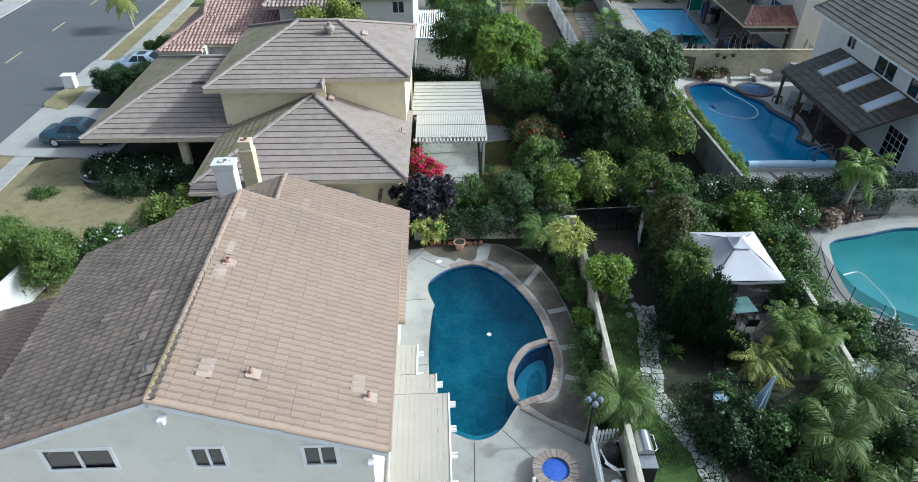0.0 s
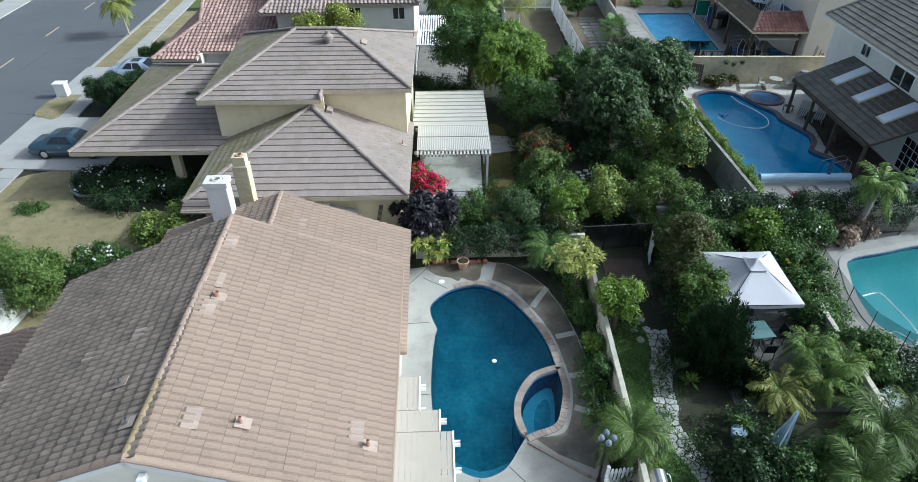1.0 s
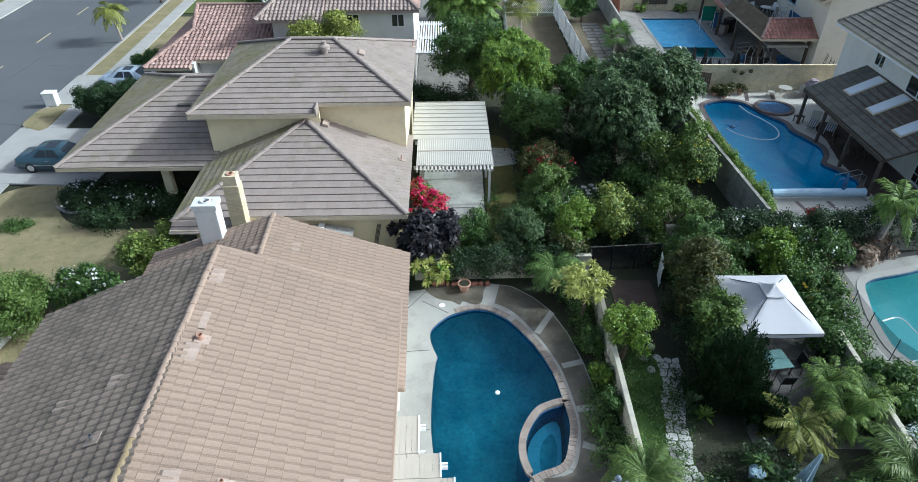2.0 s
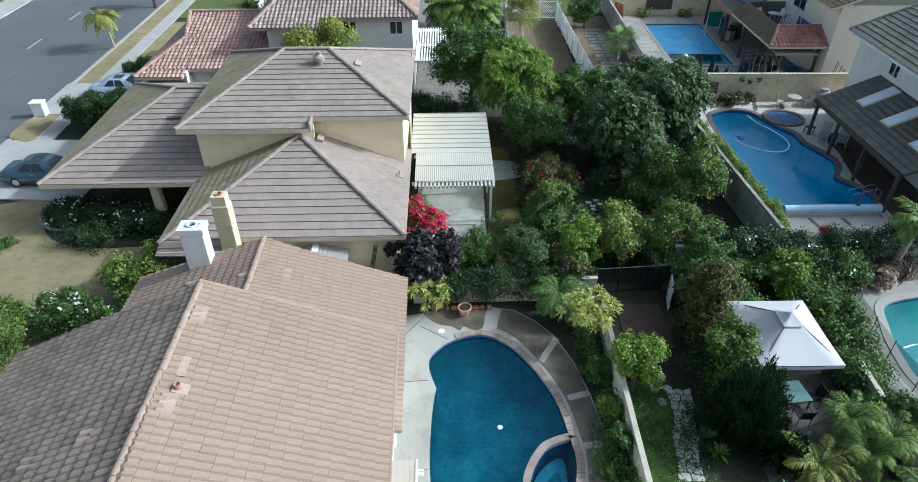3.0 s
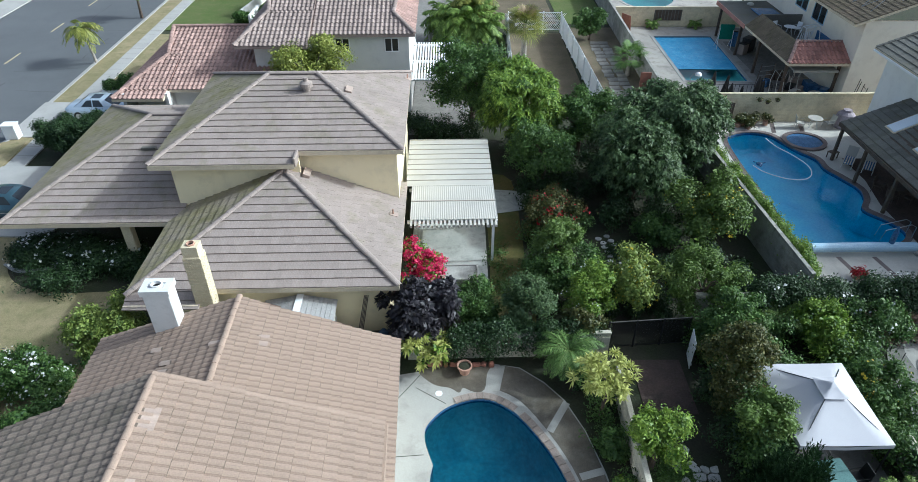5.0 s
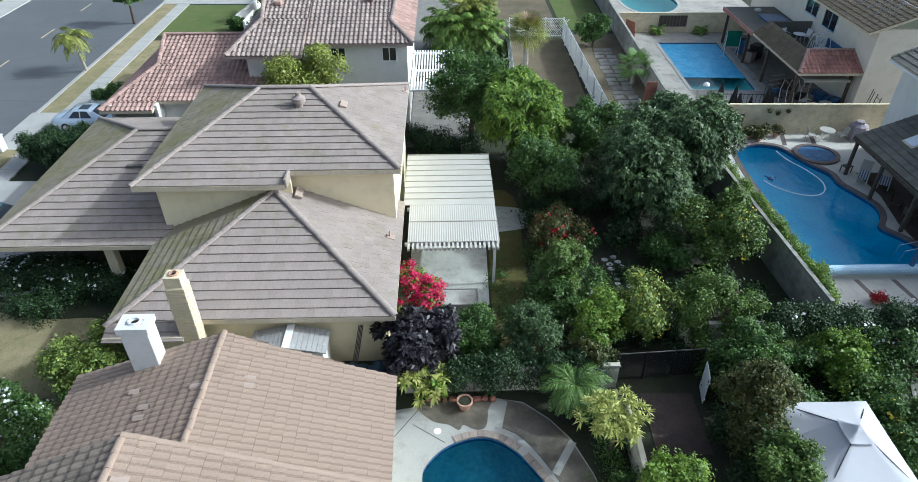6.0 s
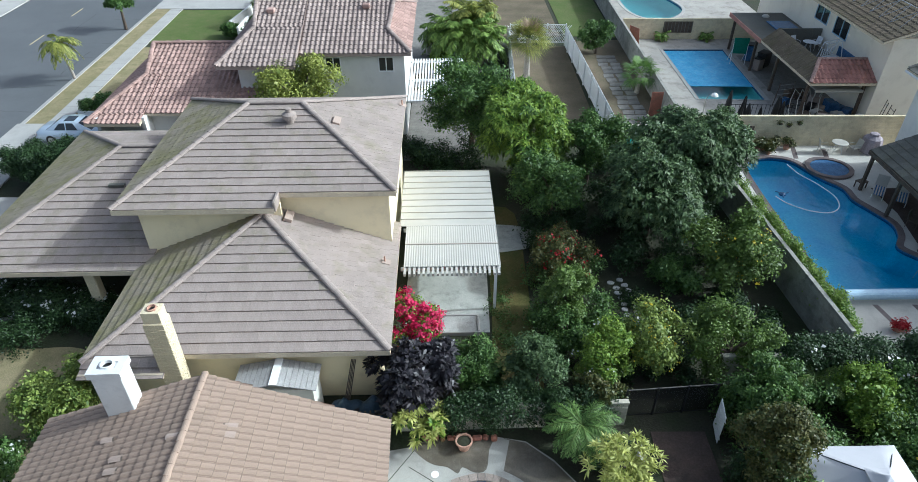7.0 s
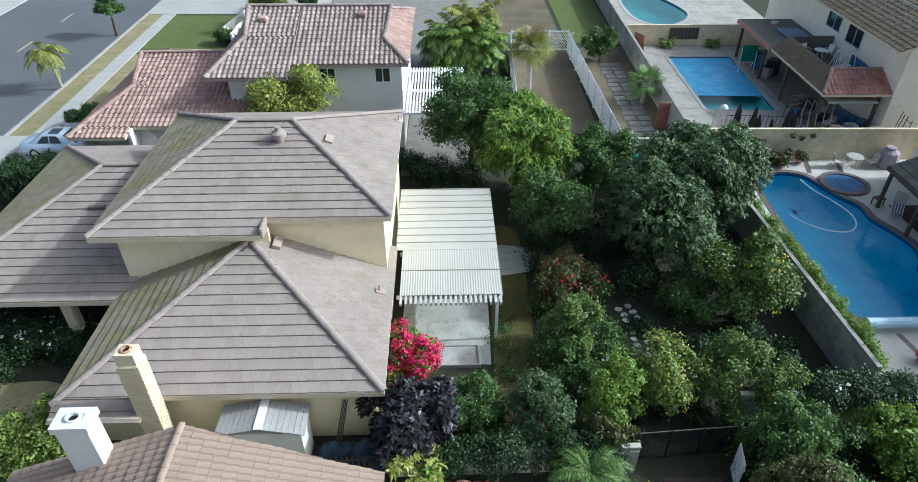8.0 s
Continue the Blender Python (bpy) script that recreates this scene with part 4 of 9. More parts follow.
def chimney(m, w, d, h, mat, label, bricks=False, cap=0.22, lip=0.05):
    """A chimney stack with a stepped collar and a clay flue."""
    c = thing("chimney", m, label, "chimney", "chimneys")
    bm = box(bmesh.new(), -w / 2, w / 2, -d / 2, d / 2, 0, h - cap, 0.02)
    part("shaft", bm, mat, c)
    if bricks:
        V, F = [], []
        bv, bf = prism([(0, 0), (1, 0), (1, 1), (0, 1)], 0, 1)
        rg = random.Random(4)
        z, r = max(0.0, h - 3.4), 0
        while z < h - cap - 0.05:
            for (ax, ay, ux, uy, L) in ((-w / 2, -d / 2, 1, 0, w), (w / 2, -d / 2, 0, 1, d), (w / 2, d / 2, -1, 0, w), (-w / 2, d / 2, 0, -1, d)):
                x = -(r % 2) * 0.1
                while x < L:
                    xa, xb = max(0, x), min(L, x + 0.19)
                    if xb - xa > 0.03:
                        b, out = len(V), rg.uniform(0.006, 0.018)
                        for p_, q_, s_ in bv:
                            t_ = xa + (xb - xa) * p_
                            n_ = -out + 2 * out * q_
                            V.append((ax + ux * t_ + uy * n_, ay + uy * t_ - ux * n_, z + 0.062 * s_))
                        F += [tuple(b + k for k in f) for f in bf]
                    x += 0.2
            z += 0.075
            r += 1
        part("bricks", mesh_from("bricks", V, F, mat), None, c, "painted bricks with open joints")["kind"] = "stuff"
    bm = bmesh.new()
    o, i = lip, 0.17
    z0, z1 = h - cap, h
    for a in ((-w / 2 - o, -w / 2 + i, -d / 2 - o, d / 2 + o), (w / 2 - i, w / 2 + o, -d / 2 - o, d / 2 + o), (-w / 2 + i, w / 2 - i, -d / 2 - o, -d / 2 + i), (-w / 2 + i, w / 2 - i, d / 2 - i, d / 2 + o)):
        box(bm, *a, z0, z1)
    part("collar", bm, mat, c)
    part("crown", cube(-w / 2 + i - 0.01, w / 2 - i + 0.01, -d / 2 + i - 0.01, d / 2 - i + 0.01, z0, z1 - 0.05), mat, c)
    bm = lathe(bmesh.new(), [(0.17, -0.06), (0.17, 0.05), (0.135, 0.06), (0.125, -0.045)], 14, (0, 0, h))
    for v in bm.verts:
        v.co.x *= min(1.25, w / 0.7)
    part("flue", bm, M["terracotta"] if mat != M["chimney_white"] else mat, c)
    # black disc puts the shade down the flue into its colour
    bm = lathe(bmesh.new(), [(0.128, -0.04), (0.0, -0.042)], 14, (0, 0, h))
    part("flue_opening", bm, M["dark"], c, "black disc for the shade inside the flue")
    return c


chimney(pose(-10.3, 24.85, 3.55, 0, 0, 2.2), 0.88, 0.62, 2.3, M["chimney_white"], "white-painted chimney on the tan tile roof")
chimney(pose(-10.25, 27.75, 0.0, 0, 0, 1.5), 0.66, 0.58, 5.42, M["chimney_yellow"], "cream-painted brick chimney against the house wall", True, 0.45, -0.035)

# ---- house with the grey shake tiles ----
H2 = thing("house", pose(-8.15, 33.6, 0, 0, 0, 1.5), "cream stucco house with grey slab-tile hip roofs", "house", "houses")
TG = M["tile_grey"]


def grey(parent, f, seed, pick=None, mat=None, strip=0.012):
    tile_face(parent, *f, mat or TG, 0.31, 0.42, 0.0, 0.06, 1, pick, seed, 0.5, strip=strip)


# upper storey
ux0, ux1, us, us2, un, uz = -5.85, 5.45, -0.15, 0.656, 10.6, 5.6
rw, re, rz = (-1.45, 5.95, 7.4), (0.95, 5.95, 7.4), 7.4
uW = ((ux0, un, uz), (ux0, us, uz), rw, rw)
uN = ((ux1, un, uz), (ux0, un, uz), rw, re)
mid = 0.6
uS1 = ((ux0, us, uz), (mid, us, uz), (mid, 5.95, rz), rw)
zs = uz + (rz - uz) * (us2 - us) / (5.95 - us)
uE = ((ux1, us2, zs - 0.1), (ux1, un, uz), re, re)
uS2 = ((mid, us2, zs), (ux1, us2, zs), re, (mid, 5.95, rz))
roof = roof_body("roof", (uS1, uS2, uW, uE, uN), M["fascia"], H2, 0.2, "grey concrete slab-tile hip roof of the upper storey")
tile_face(roof, *uS1, TG, 0.3225, 0.42, 0.0, 0.06, 1, None, 11, 0.5, strip=0.012)
tile_face(roof, *uS2, TG, 0.3225, 0.42, 0.0, 0.06, 1, None, 12, 0.5, strip=0.012)
# wider dark strips on west faces put the course shadows into the colour
grey(roof, uW, 13, None, M["tile_grey_moss"], 0.04)
grey(roof, uE, 14, strip=0.0)
grey(roof, uN, 15)
for a, b in (((ux0, us, uz), rw), ((ux1, us2, zs), re), ((ux0, un, uz), rw), ((ux1, un, uz), re), (rw, re)):
    caps(roof, Vector(a) + Vector((0, 0, 0.03)), Vector(b) + Vector((0, 0, 0.03)), TG, 0.12, 0.4)
part("wall", cube(ux0 + 0.7, mid + 0.1, us + 0.6, us + 0.8, 2.6, uz), M["stucco_yellow"], H2, "cream stucco wall")
part("wall", cube(mid - 0.1, ux1 - 0.35, us2 + 0.35, us2 + 0.55, 2.6, uz + 0.05), M["stucco_yellow"], H2, "cream stucco wall")
part("wall", cube(ux1 - 0.55, ux1 - 0.35, us2 + 0.55, un - 0.5, 0, uz), M["stucco_yellow"], H2)
part("wall", cube(ux0 + 0.7, ux0 + 0.9, us + 0.8, un - 0.5, 0, uz), M["stucco_yellow"], H2)
part("wall", cube(ux0 + 0.9, ux1 - 0.55, un - 0.7, un - 0.5, 0, uz), M["stucco_yellow"], H2)
part("fascia_board", cube(ux0, mid + 0.02, us - 0.03, us - 0.003, uz - 0.21, uz + 0.01), M["fascia"], H2)
part("fascia_board", cube(mid, ux1, us2 - 0.03, us2 - 0.003, zs - 0.21, zs - 0.01), M["fascia"], H2)
part("gutter_end", cube(mid - 0.03, mid + 0.1, us - 0.02, us2 + 0.3, uz - 0.15, uz + 0.3, bevel=0.03), M["tile_grey"], H2)
# lower south block
lx0, lx1, ls, lz = -5.45, 5.4, -5.45, 2.9
ap = (0.0, 0.3, 5.06)
lS = ((lx0, ls, lz), (lx1, ls, lz), ap, ap)
lE = ((lx1, ls, lz), (lx1, 2.6, lz), (0, 2.6, 5.06), ap)
lW = ((lx0, 1.5, lz), (lx0, ls, lz), ap, (0, 1.5, 5.06))
roof = roof_body("roof", (lS, lE, lW), M["fascia"], H2, 0.2, "grey concrete slab-tile hip roof of the lower storey")
grey(roof, lS, 16, lambda p: p.y < -2.2)
grey(roof, lE, 17, strip=0.0)
grey(roof, lW, 18, None, M["tile_grey_moss"], 0.04)
bm = cube(lx0, -2.5, ls - 0.75, ls + 0.05, lz - 0.4, lz - 0.2)
part("eave_extension", bm, M["fascia"], roof)
ex = ((lx0, ls - 0.85, lz - 0.31), (-2.45, ls - 0.85, lz - 0.31), (-2.45, ls, lz), (lx0, ls, lz))
grey(roof, ex, 19)
for a, b in (((lx0, ls - 0.3, lz - 0.05), ap), ((lx1, ls, lz), ap), (ap, (0, 1.5, 5.06))):
    caps(roof, Vector(a) + Vector((0, 0, 0.03)), Vector(b) + Vector((0, 0, 0.03)), TG, 0.12, 0.4)
part("wall", cube(lx0 + 0.6, lx1 - 0.5, ls + 0.5, ls + 0.7, 0, lz), M["stucco_yellow"], H2, "cream stucco wall")
part("wall", cube(lx1 - 0.7, lx1 - 0.5, ls + 0.7, 2.6, 0, lz), M["stucco_yellow"], H2)
part("wall", cube(lx0 + 0.6, lx0 + 0.8, ls + 0.7, 1.5, 0, lz), M["stucco_yellow"], H2)
part("fascia_board", cube(-2.4, lx1, ls - 0.03, ls - 0.003, lz - 0.2, lz), M["fascia"], H2)
# garage block to the street
qx0, qs, qn, qz = -13.2, -0.6, 12.4, 2.9
qa = (-8.0, 6.2, 5.15)
qb = (-4.5, 6.2, 5.15)
qS = ((qx0, qs, qz), (-4.9, qs, qz), qb, qa)
qW = ((qx0 - 0.1, qn, qz), (qx0, qs, qz), qa, qa)
qN = ((-4.9, qn, qz), (qx0, qn, qz), qa, qb)
roof = roof_body("roof", (qS, qW, qN), M["fascia"], H2, 0.2, "grey concrete slab-tile hip roof of the garage")
grey(roof, qS, 20)
grey(roof, qW, 21, None, M["tile_grey_moss"], 0.04)
grey(roof, qN, 22)
for a, b in (((qx0, qs, qz), qa), ((qx0, qn, qz), qa), (qa, qb)):
    caps(roof, Vector(a) + Vector((0, 0, 0.03)), Vector(b) + Vector((0, 0, 0.03)), TG, 0.12, 0.4)
part("fascia_board", cube(qx0, -5.3, qs - 0.03, qs - 0.003, qz - 0.2, qz), M["fascia"], H2)
part("wall", cube(qx0 + 0.7, -5.2, 4.6, 4.8, 0, qz), M["stucco_yellow"], H2)
part("wall", cube(qx0 + 0.7, qx0 + 0.9, 4.8, qn - 0.6, 0, qz), M["stucco_yellow"], H2)
for x in (-7.75,):
    part("porch_pillar", cube(x - 0.22, x + 0.22, qs + 0.35, qs + 0.8, 0, qz - 0.1, bevel=0.03), M["chimney_yellow"], H2, "cream stone porch pillar")

# ---- house with the red barrel tiles ----
H3 = thing("house", pose(-9.1, 50.2, 0, 0, 0, 1.2), "white stucco house with red-brown barrel tiles", "house", "houses")


def barrel(parent, f, seed, mat, pick=None):
    tile_face(parent, *f, mat, 0.30, 0.40, 0.075, 0.04, 5, pick, seed)


vx0, vx1, vs0, vs1, vn, vz = -5.6, 6.0, -1.0, 0.4, 11.2, 5.7
ra, rb_ = (-4.4, 5.75, 7.55), (3.9, 5.7, 7.55)
WQ, EQ = (-3.95, 2.7, 6.60), (4.5, 2.6, 6.47)
WQn, EQn = (-3.95, 8.8, 6.60), (4.5, 8.8, 6.47)
rb_ = (4.5, 5.7, 7.55)
ra = (-3.95, 5.75, 7.55)
S1 = ((vx0, vs0, vz - 0.25), (-0.9, vs0, vz - 0.25), (-0.9, 2.7, 6.60), WQ)
S1u = (WQ, (-0.9, 2.7, 6.60), (-0.9, 5.75, 7.55), (-4.3, 5.75, 7.55))
S2 = ((-0.9, vs1, vz), (vx1, vs1, vz), EQ, (-0.9, 2.6, 6.47))
S2u = ((-0.9, 2.6, 6.47), (4.5, 2.6, 6.47), (4.8, 5.7, 7.55), (-0.9, 5.7, 7.55))
E1 = ((vx1, vs1, vz), (vx1, vn, vz), EQn, EQ)
W1 = ((vx0, vn, vz - 0.25), (vx0, vs0, vz - 0.25), WQ, WQn)
N1 = ((vx1, vn, vz), (vx0, vn, vz), WQn, EQn)
N1u = (EQn, WQn, ra, rb_)
roof = roof_body("roof", (S1, S1u, S2, S2u, E1, W1, N1, N1u), M["tile_brown"], H3, 0.16, "brown barrel-tile roof with small gables on its hips")
# east face takes the paler red tile, its sunlit tone put into the colour
for i, (f, mt) in enumerate(((S1, "tile_brown"), (S2, "tile_brown"), (E1, "tile_red"), (W1, "tile_brown"), (N1, "tile_brown"), (S1u, "tile_brown"), (S2u, "tile_brown"), (N1u, "tile_brown"))):
    barrel(roof, f, 30 + i, M[mt])
UP = Vector((0, 0, 0.06))
for a, b in (((vx0, vs0, vz - 0.25), WQ), ((vx1, vs1, vz), EQ), (S1u[3], S2u[2]), (WQ, S1u[3]), (EQ, S2u[2]), ((vx1, vn, vz), EQn)):
    caps(roof, Vector(a) + UP, Vector(b) + UP, M["tile_brown"], 0.13, 0.4)
for q, qn, r in ((WQ, WQn, ra), (EQ, EQn, rb_)):
    part("gable_wall", mesh_from("gable_wall", [(q[0] - 0.05, q[1], q[2] - 0.1), (q[0] - 0.05, qn[1], q[2] - 0.1), (q[0] - 0.05, r[1], r[2] - 0.1), (q[0] + 0.05, q[1], q[2] - 0.1), (q[0] + 0.05, qn[1], q[2] - 0.1), (q[0] + 0.05, r[1], r[2] - 0.1)], [(0, 2, 1), (3, 4, 5), (0, 1, 4, 3), (1, 2, 5, 4), (2, 0, 3, 5)], M["stucco_white"]), None, H3)
bm = bmesh.new()
W3 = [(-4.0, 1.1), (1.1, 0.85), (4.4, 0.85)]
wall_with_openings(bm, vx0 + 1.6, vx1 - 0.45, 0, vz - 0.1, vs1 + 0.45, vs1 + 0.65, [(c - w / 2, c + w / 2, 4.45, 5.3) for c, w in W3[1:]])
part("wall", bm, M["stucco_white"], H3, "white stucco wall")
part("wall", cube(vx0 + 1.0, -0.9, vs0 + 0.9, vs0 + 1.1, 3.0, vz - 0.3), M["stucco_white"], H3)
part("wall", cube(vx1 - 0.65, vx1 - 0.45, vs1 + 0.65, vn - 0.5, 0, vz - 0.1), M["stucco_white"], H3)
part("wall", cube(vx0 + 1.6, vx0 + 1.8, vs1 + 0.65, vn - 0.5, 0, vz - 0.1), M["stucco_white"], H3)
for c, w in W3[1:]:
    window(H3, pose(c, vs1 + 0.45, 4.87), w, 0.85, 2, 0.06)
window(H3, pose(-2.4, vs0 + 0.9, 4.75), 1.3, 0.55, 3, 0.06)
# low street wing
sx0, ss, sn, sz = -13.2, -3.3, 10.5, 3.0
sa = (-9.6, 5.4, 5.0)
kz = 1.85 / 7.0
LQ, LQn = (-10.85, 1.3, 4.128), (-10.85, 7.9, 4.128)
LS1 = ((-9.95, -2.4, 3.15), (-0.9, -2.4, 3.15), (-0.9, 4.6, 5.0), (-9.95, 4.6, 5.0))
LS2 = ((sx0, ss, 3.15 - kz * (-2.4 - ss)), (-9.95, ss, 3.15 - kz * (-2.4 - ss)), (-9.95, -2.4, 3.15), (sx0 + 0.45, -2.4, 3.15))
LS3 = ((sx0 + 0.45, -2.4, 3.15), (-9.95, -2.4, 3.15), (-9.95, 1.3, 4.128), LQ)
LS4 = (LQ, (-9.95, 1.3, 4.128), (-9.95, 4.6, 5.0), (-11.35, 4.6, 5.0))
LW = ((sx0 - 0.2, sn, sz - 0.08), (sx0, ss, sz - 0.08), LQ, LQn)
LN = ((-4.0, sn, sz), (sx0, sn, sz), LQn, (-4, 4.6, 5.0))
roof = roof_body("roof", (LS1, LS2, LS3, LS4, LW, LN), M["fascia"], H3, 0.16, "red barrel-tile roof of the low wing with a small gable")
for i, f in enumerate((LS1, LS2, LS3, LS4, LW, LN)):
    barrel(roof, f, 40 + i, M["tile_red"])
for a, b in (((sx0, ss, sz - 0.08), LQ), (LQ, LS4[3]), (LS4[3], (-4.4, 4.6, 5.0))):
    caps(roof, Vector(a) + UP, Vector(b) + UP, M["tile_red"], 0.13, 0.4)
part("gable_wall", mesh_from("gable_wall", [(-10.9, 1.3, 4.0), (-10.9, 7.9, 4.0), (-10.9, 4.6, 4.9), (-10.8, 1.3, 4.0), (-10.8, 7.9, 4.0), (-10.8, 4.6, 4.9)], [(0, 2, 1), (3, 4, 5), (0, 1, 4, 3), (1, 2, 5, 4), (2, 0, 3, 5)], M["stucco_white"]), None, H3)
part("wall", cube(-9.8, -4.0, -1.9, -1.7, 0, 3.1), M["stucco_white"], H3)
part("wall", cube(sx0 + 0.8, -9.8, -1.7, -1.5, 0, 3.1), M["stucco_white"], H3)
part("wall", cube(sx0 + 0.5, sx0 + 0.7, ss + 0.4, sn - 0.4, 0, 3.1), M["stucco_white"], H3)
part("wall", cube(-10.0, -9.8, ss + 0.4, -1.7, 0, 3.1), M["stucco_white"], H3)

# ---- house with the dark patio roof ----
H5 = thing("house", pose(26.5, 40.0, 0), "white two-storey house with a dark tile roof", "house", "houses")
bm = bmesh.new()
W5 = [(3.0, 0.9, 4.95, 0.85), (-1.35, 2.1, 4.75, 1.0), (-4.9, 1.9, 4.75, 1.0)]
wall_with_openings(bm, -9, 7.4, 0, 5.75, 0, 0.2, [(c - w / 2, c + w / 2, z - h / 2, z + h / 2) for c, w, z, h in W5])
for v in bm.verts:
    v.co = Vector((v.co.y, v.co.x, v.co.z))
bmesh.ops.reverse_faces(bm, faces=bm.faces)
part("wall", bm, M["stucco_white"], H5, "white stucco wall with sliding windows")
for c, w, z, h in W5:
    window(H5, pose(0, c, z, 0, 0, -90), w, h)
part("wall", cube(0.2, 9, 7.2, 7.4, 0, 5.75), M["stucco_white"], H5)
part("wall", cube(0.2, 9, -9, -8.8, 0, 5.75), M["stucco_white"], H5)
r1 = ((-0.65, 8.03, 5.79), (-0.65, -9.6, 5.79), (4.6, -9.6, 7.9), (4.6, 8.03, 7.9))
r2 = ((10, -9.6, 5.79), (10, 8.03, 5.79), (4.6, 8.03, 7.9), (4.6, -9.6, 7.9))
roof = roof_body("roof", (r1, r2), M["fascia"], H5, 0.18, "dark grey slab-tile gable roof")
tile_face(roof, *r1, M["tile_dark"], 0.31, 0.42, 0.0, 0.045, 1, None, 50, 0.5)
tile_face(roof, *r2, M["tile_dark"], 0.31, 0.42, 0.0, 0.045, 1, None, 51, 0.5)
caps(roof, (-0.6, 7.98, 5.82), (4.6, 7.98, 7.93), M["tile_dark"], 0.1, 0.36, 0.02, "rake_tile")
part("gutter", cube(-0.76, -0.67, -9.6, 8.0, 5.6, 5.72, bevel=0.02), M["white"], H5)
pr = ((-3.5, 4.25, 2.5), (-3.35, -5.65, 2.5), (-0.02, -6.0, 4.15), (-0.02, 4.05, 4.15))
roof = roof_body("patio_roof", (pr,), M["bark"], H5, 0.14, "dark tile patio roof with three skylights")
tile_face(roof, *pr, M["tile_dark"], 0.31, 0.42, 0.0, 0.045, 1, None, 52, 0.5)
part("fascia_board", cube(-3.56, -3.5, -5.65, 4.25, 2.28, 2.5), M["bark"], H5, "dark fascia board")
tilt = -math.atan2(1.65, 3.4)
for y in (-3.9, -1.0, 1.8):
    sk = part("skylight", cube(-1.03, 1.03, -0.4, 0.4, 0.02, 0.1, bevel=0.03), M["skylight"], roof, "pale translucent skylight panel")
    sk.matrix_basis = Matrix.Translation((-1.15, y, 3.64)) @ Matrix.Rotation(tilt, 4, "Y")
    part("curb", cube(-1.1, 1.1, -0.47, 0.47, -0.02, 0.05), M["fascia"], sk, "metal skylight curb")
for y in (-4.8,):
    dr = part("door", cube(-0.03, 0.02, y - 1.05, y + 1.05, 0.05, 2.25), M["white"], H5, "white french door")
    for k in range(4):
        for j in range(4):
            part("pane", cube(-0.04, -0.032, y - 0.98 + k * 0.5, y - 0.55 + k * 0.5, 0.2 + j * 0.5, 0.64 + j * 0.5), M["pane"], dr)
for y in (-5.4, -2.0, 1.2, 4.0):
    part("post", cube(-3.42, -3.26, y - 0.08, y + 0.08, 0, 2.42), M["bark"], H5)

# ---- far house with the roof terrace ----
H6 = thing("house", pose(27.6, 61.0, 0, 0, 0, 0), "cream house with a tiled roof terrace over the patio", "house", "houses")
bm = bmesh.new()
W6 = [(0.85, 1.9, 4.85, 1.15), (-2.2, 1.9, 4.75, 1.3)]
wall_with_openings(bm, -8.4, 12, 0, 6.0, 0, 0.2, [(c - w / 2, c + w / 2, z - h / 2, z + h / 2) for c, w, z, h in W6])
for v in bm.verts:
    v.co = Vector((v.co.y, v.co.x, v.co.z))
bmesh.ops.reverse_faces(bm, faces=bm.faces)
part("wall", bm, M["stucco_cream"], H6, "cream stucco wall")
part("wall", cube(0.2, 8, -8.4, -8.2, 0, 6.0), M["stucco_cream"], H6)
for c, w, z, h in W6:
    window(H6, pose(0, c, z, 0, 0, -90), w, h, 2, 0.07, M["roll"])
q1 = ((-1.05, 12.5, 5.95), (-1.05, -9.0, 5.95), (4.2, -9.0, 7.95), (4.2, 12.5, 7.95))
q2 = ((9.4, -9.0, 5.95), (9.4, 12.5, 5.95), (4.2, 12.5, 7.95), (4.2, -9.0, 7.95))
roof = roof_body("roof", (q1, q2), M["fascia"], H6, 0.16, "mossy brown tile roof")
barrel(roof, q1, 60, M["tile_moss"])
part("terrace_floor", cube(-3.2, -0.02, -6.3, 0.15, 2.5, 2.62), M["tile_dark"], H6, "dark terrace floor")
part("terrace_wall", cube(-3.15, -0.02, 0.15, 0.3, 2.5, 3.88), M["tile_dark"], H6, "dark inner wall of the terrace")
part("terrace_wall", cube(-3.25, -3.15, -6.3, 0.3, 2.5, 3.86), M["tile_dark"], H6, "dark inner wall of the terrace")
part("terrace_wall", cube(-3.15, 0.6, -6.4, -6.3, 2.62, 3.86), M["tile_dark"], H6, "dark inner wall of the terrace")
t1 = ((-4.4, 0.3, 2.95), (-4.4, -8.3, 2.95), (-3.25, -6.4, 3.9), (-3.25, 0.3, 3.9))
t2 = ((-4.4, -8.3, 2.95), (0.0, -8.3, 2.95), (0.75, -6.4, 3.9), (-3.25, -6.4, 3.9))
roof = roof_body("terrace_parapet", (t1, t2), M["fascia"], H6, 0.16, "sloping tile parapet round the terrace")
barrel(roof, t1, 61, M["tile_moss"])
barrel(roof, t2, 62, M["tile_rust"])
caps(roof, (-4.4, -8.3, 3.0), (-3.25, -6.4, 3.95), M["tile_red"], 0.11, 0.36)
caps(roof, (-3.2, -6.35, 3.93), (0.7, -6.35, 3.93), M["tile_red"], 0.1, 0.36)
part("flat_roof", cube(-4.4, -0.02, 0.3, 7.2, 2.88, 3.0), M["tile_dark"], H6, "flat dark patio roof")
part("fascia_board", cube(-4.48, -4.402, 0.3, 7.2, 2.7, 3.02), M["tile_rust"], H6, "red fascia board")
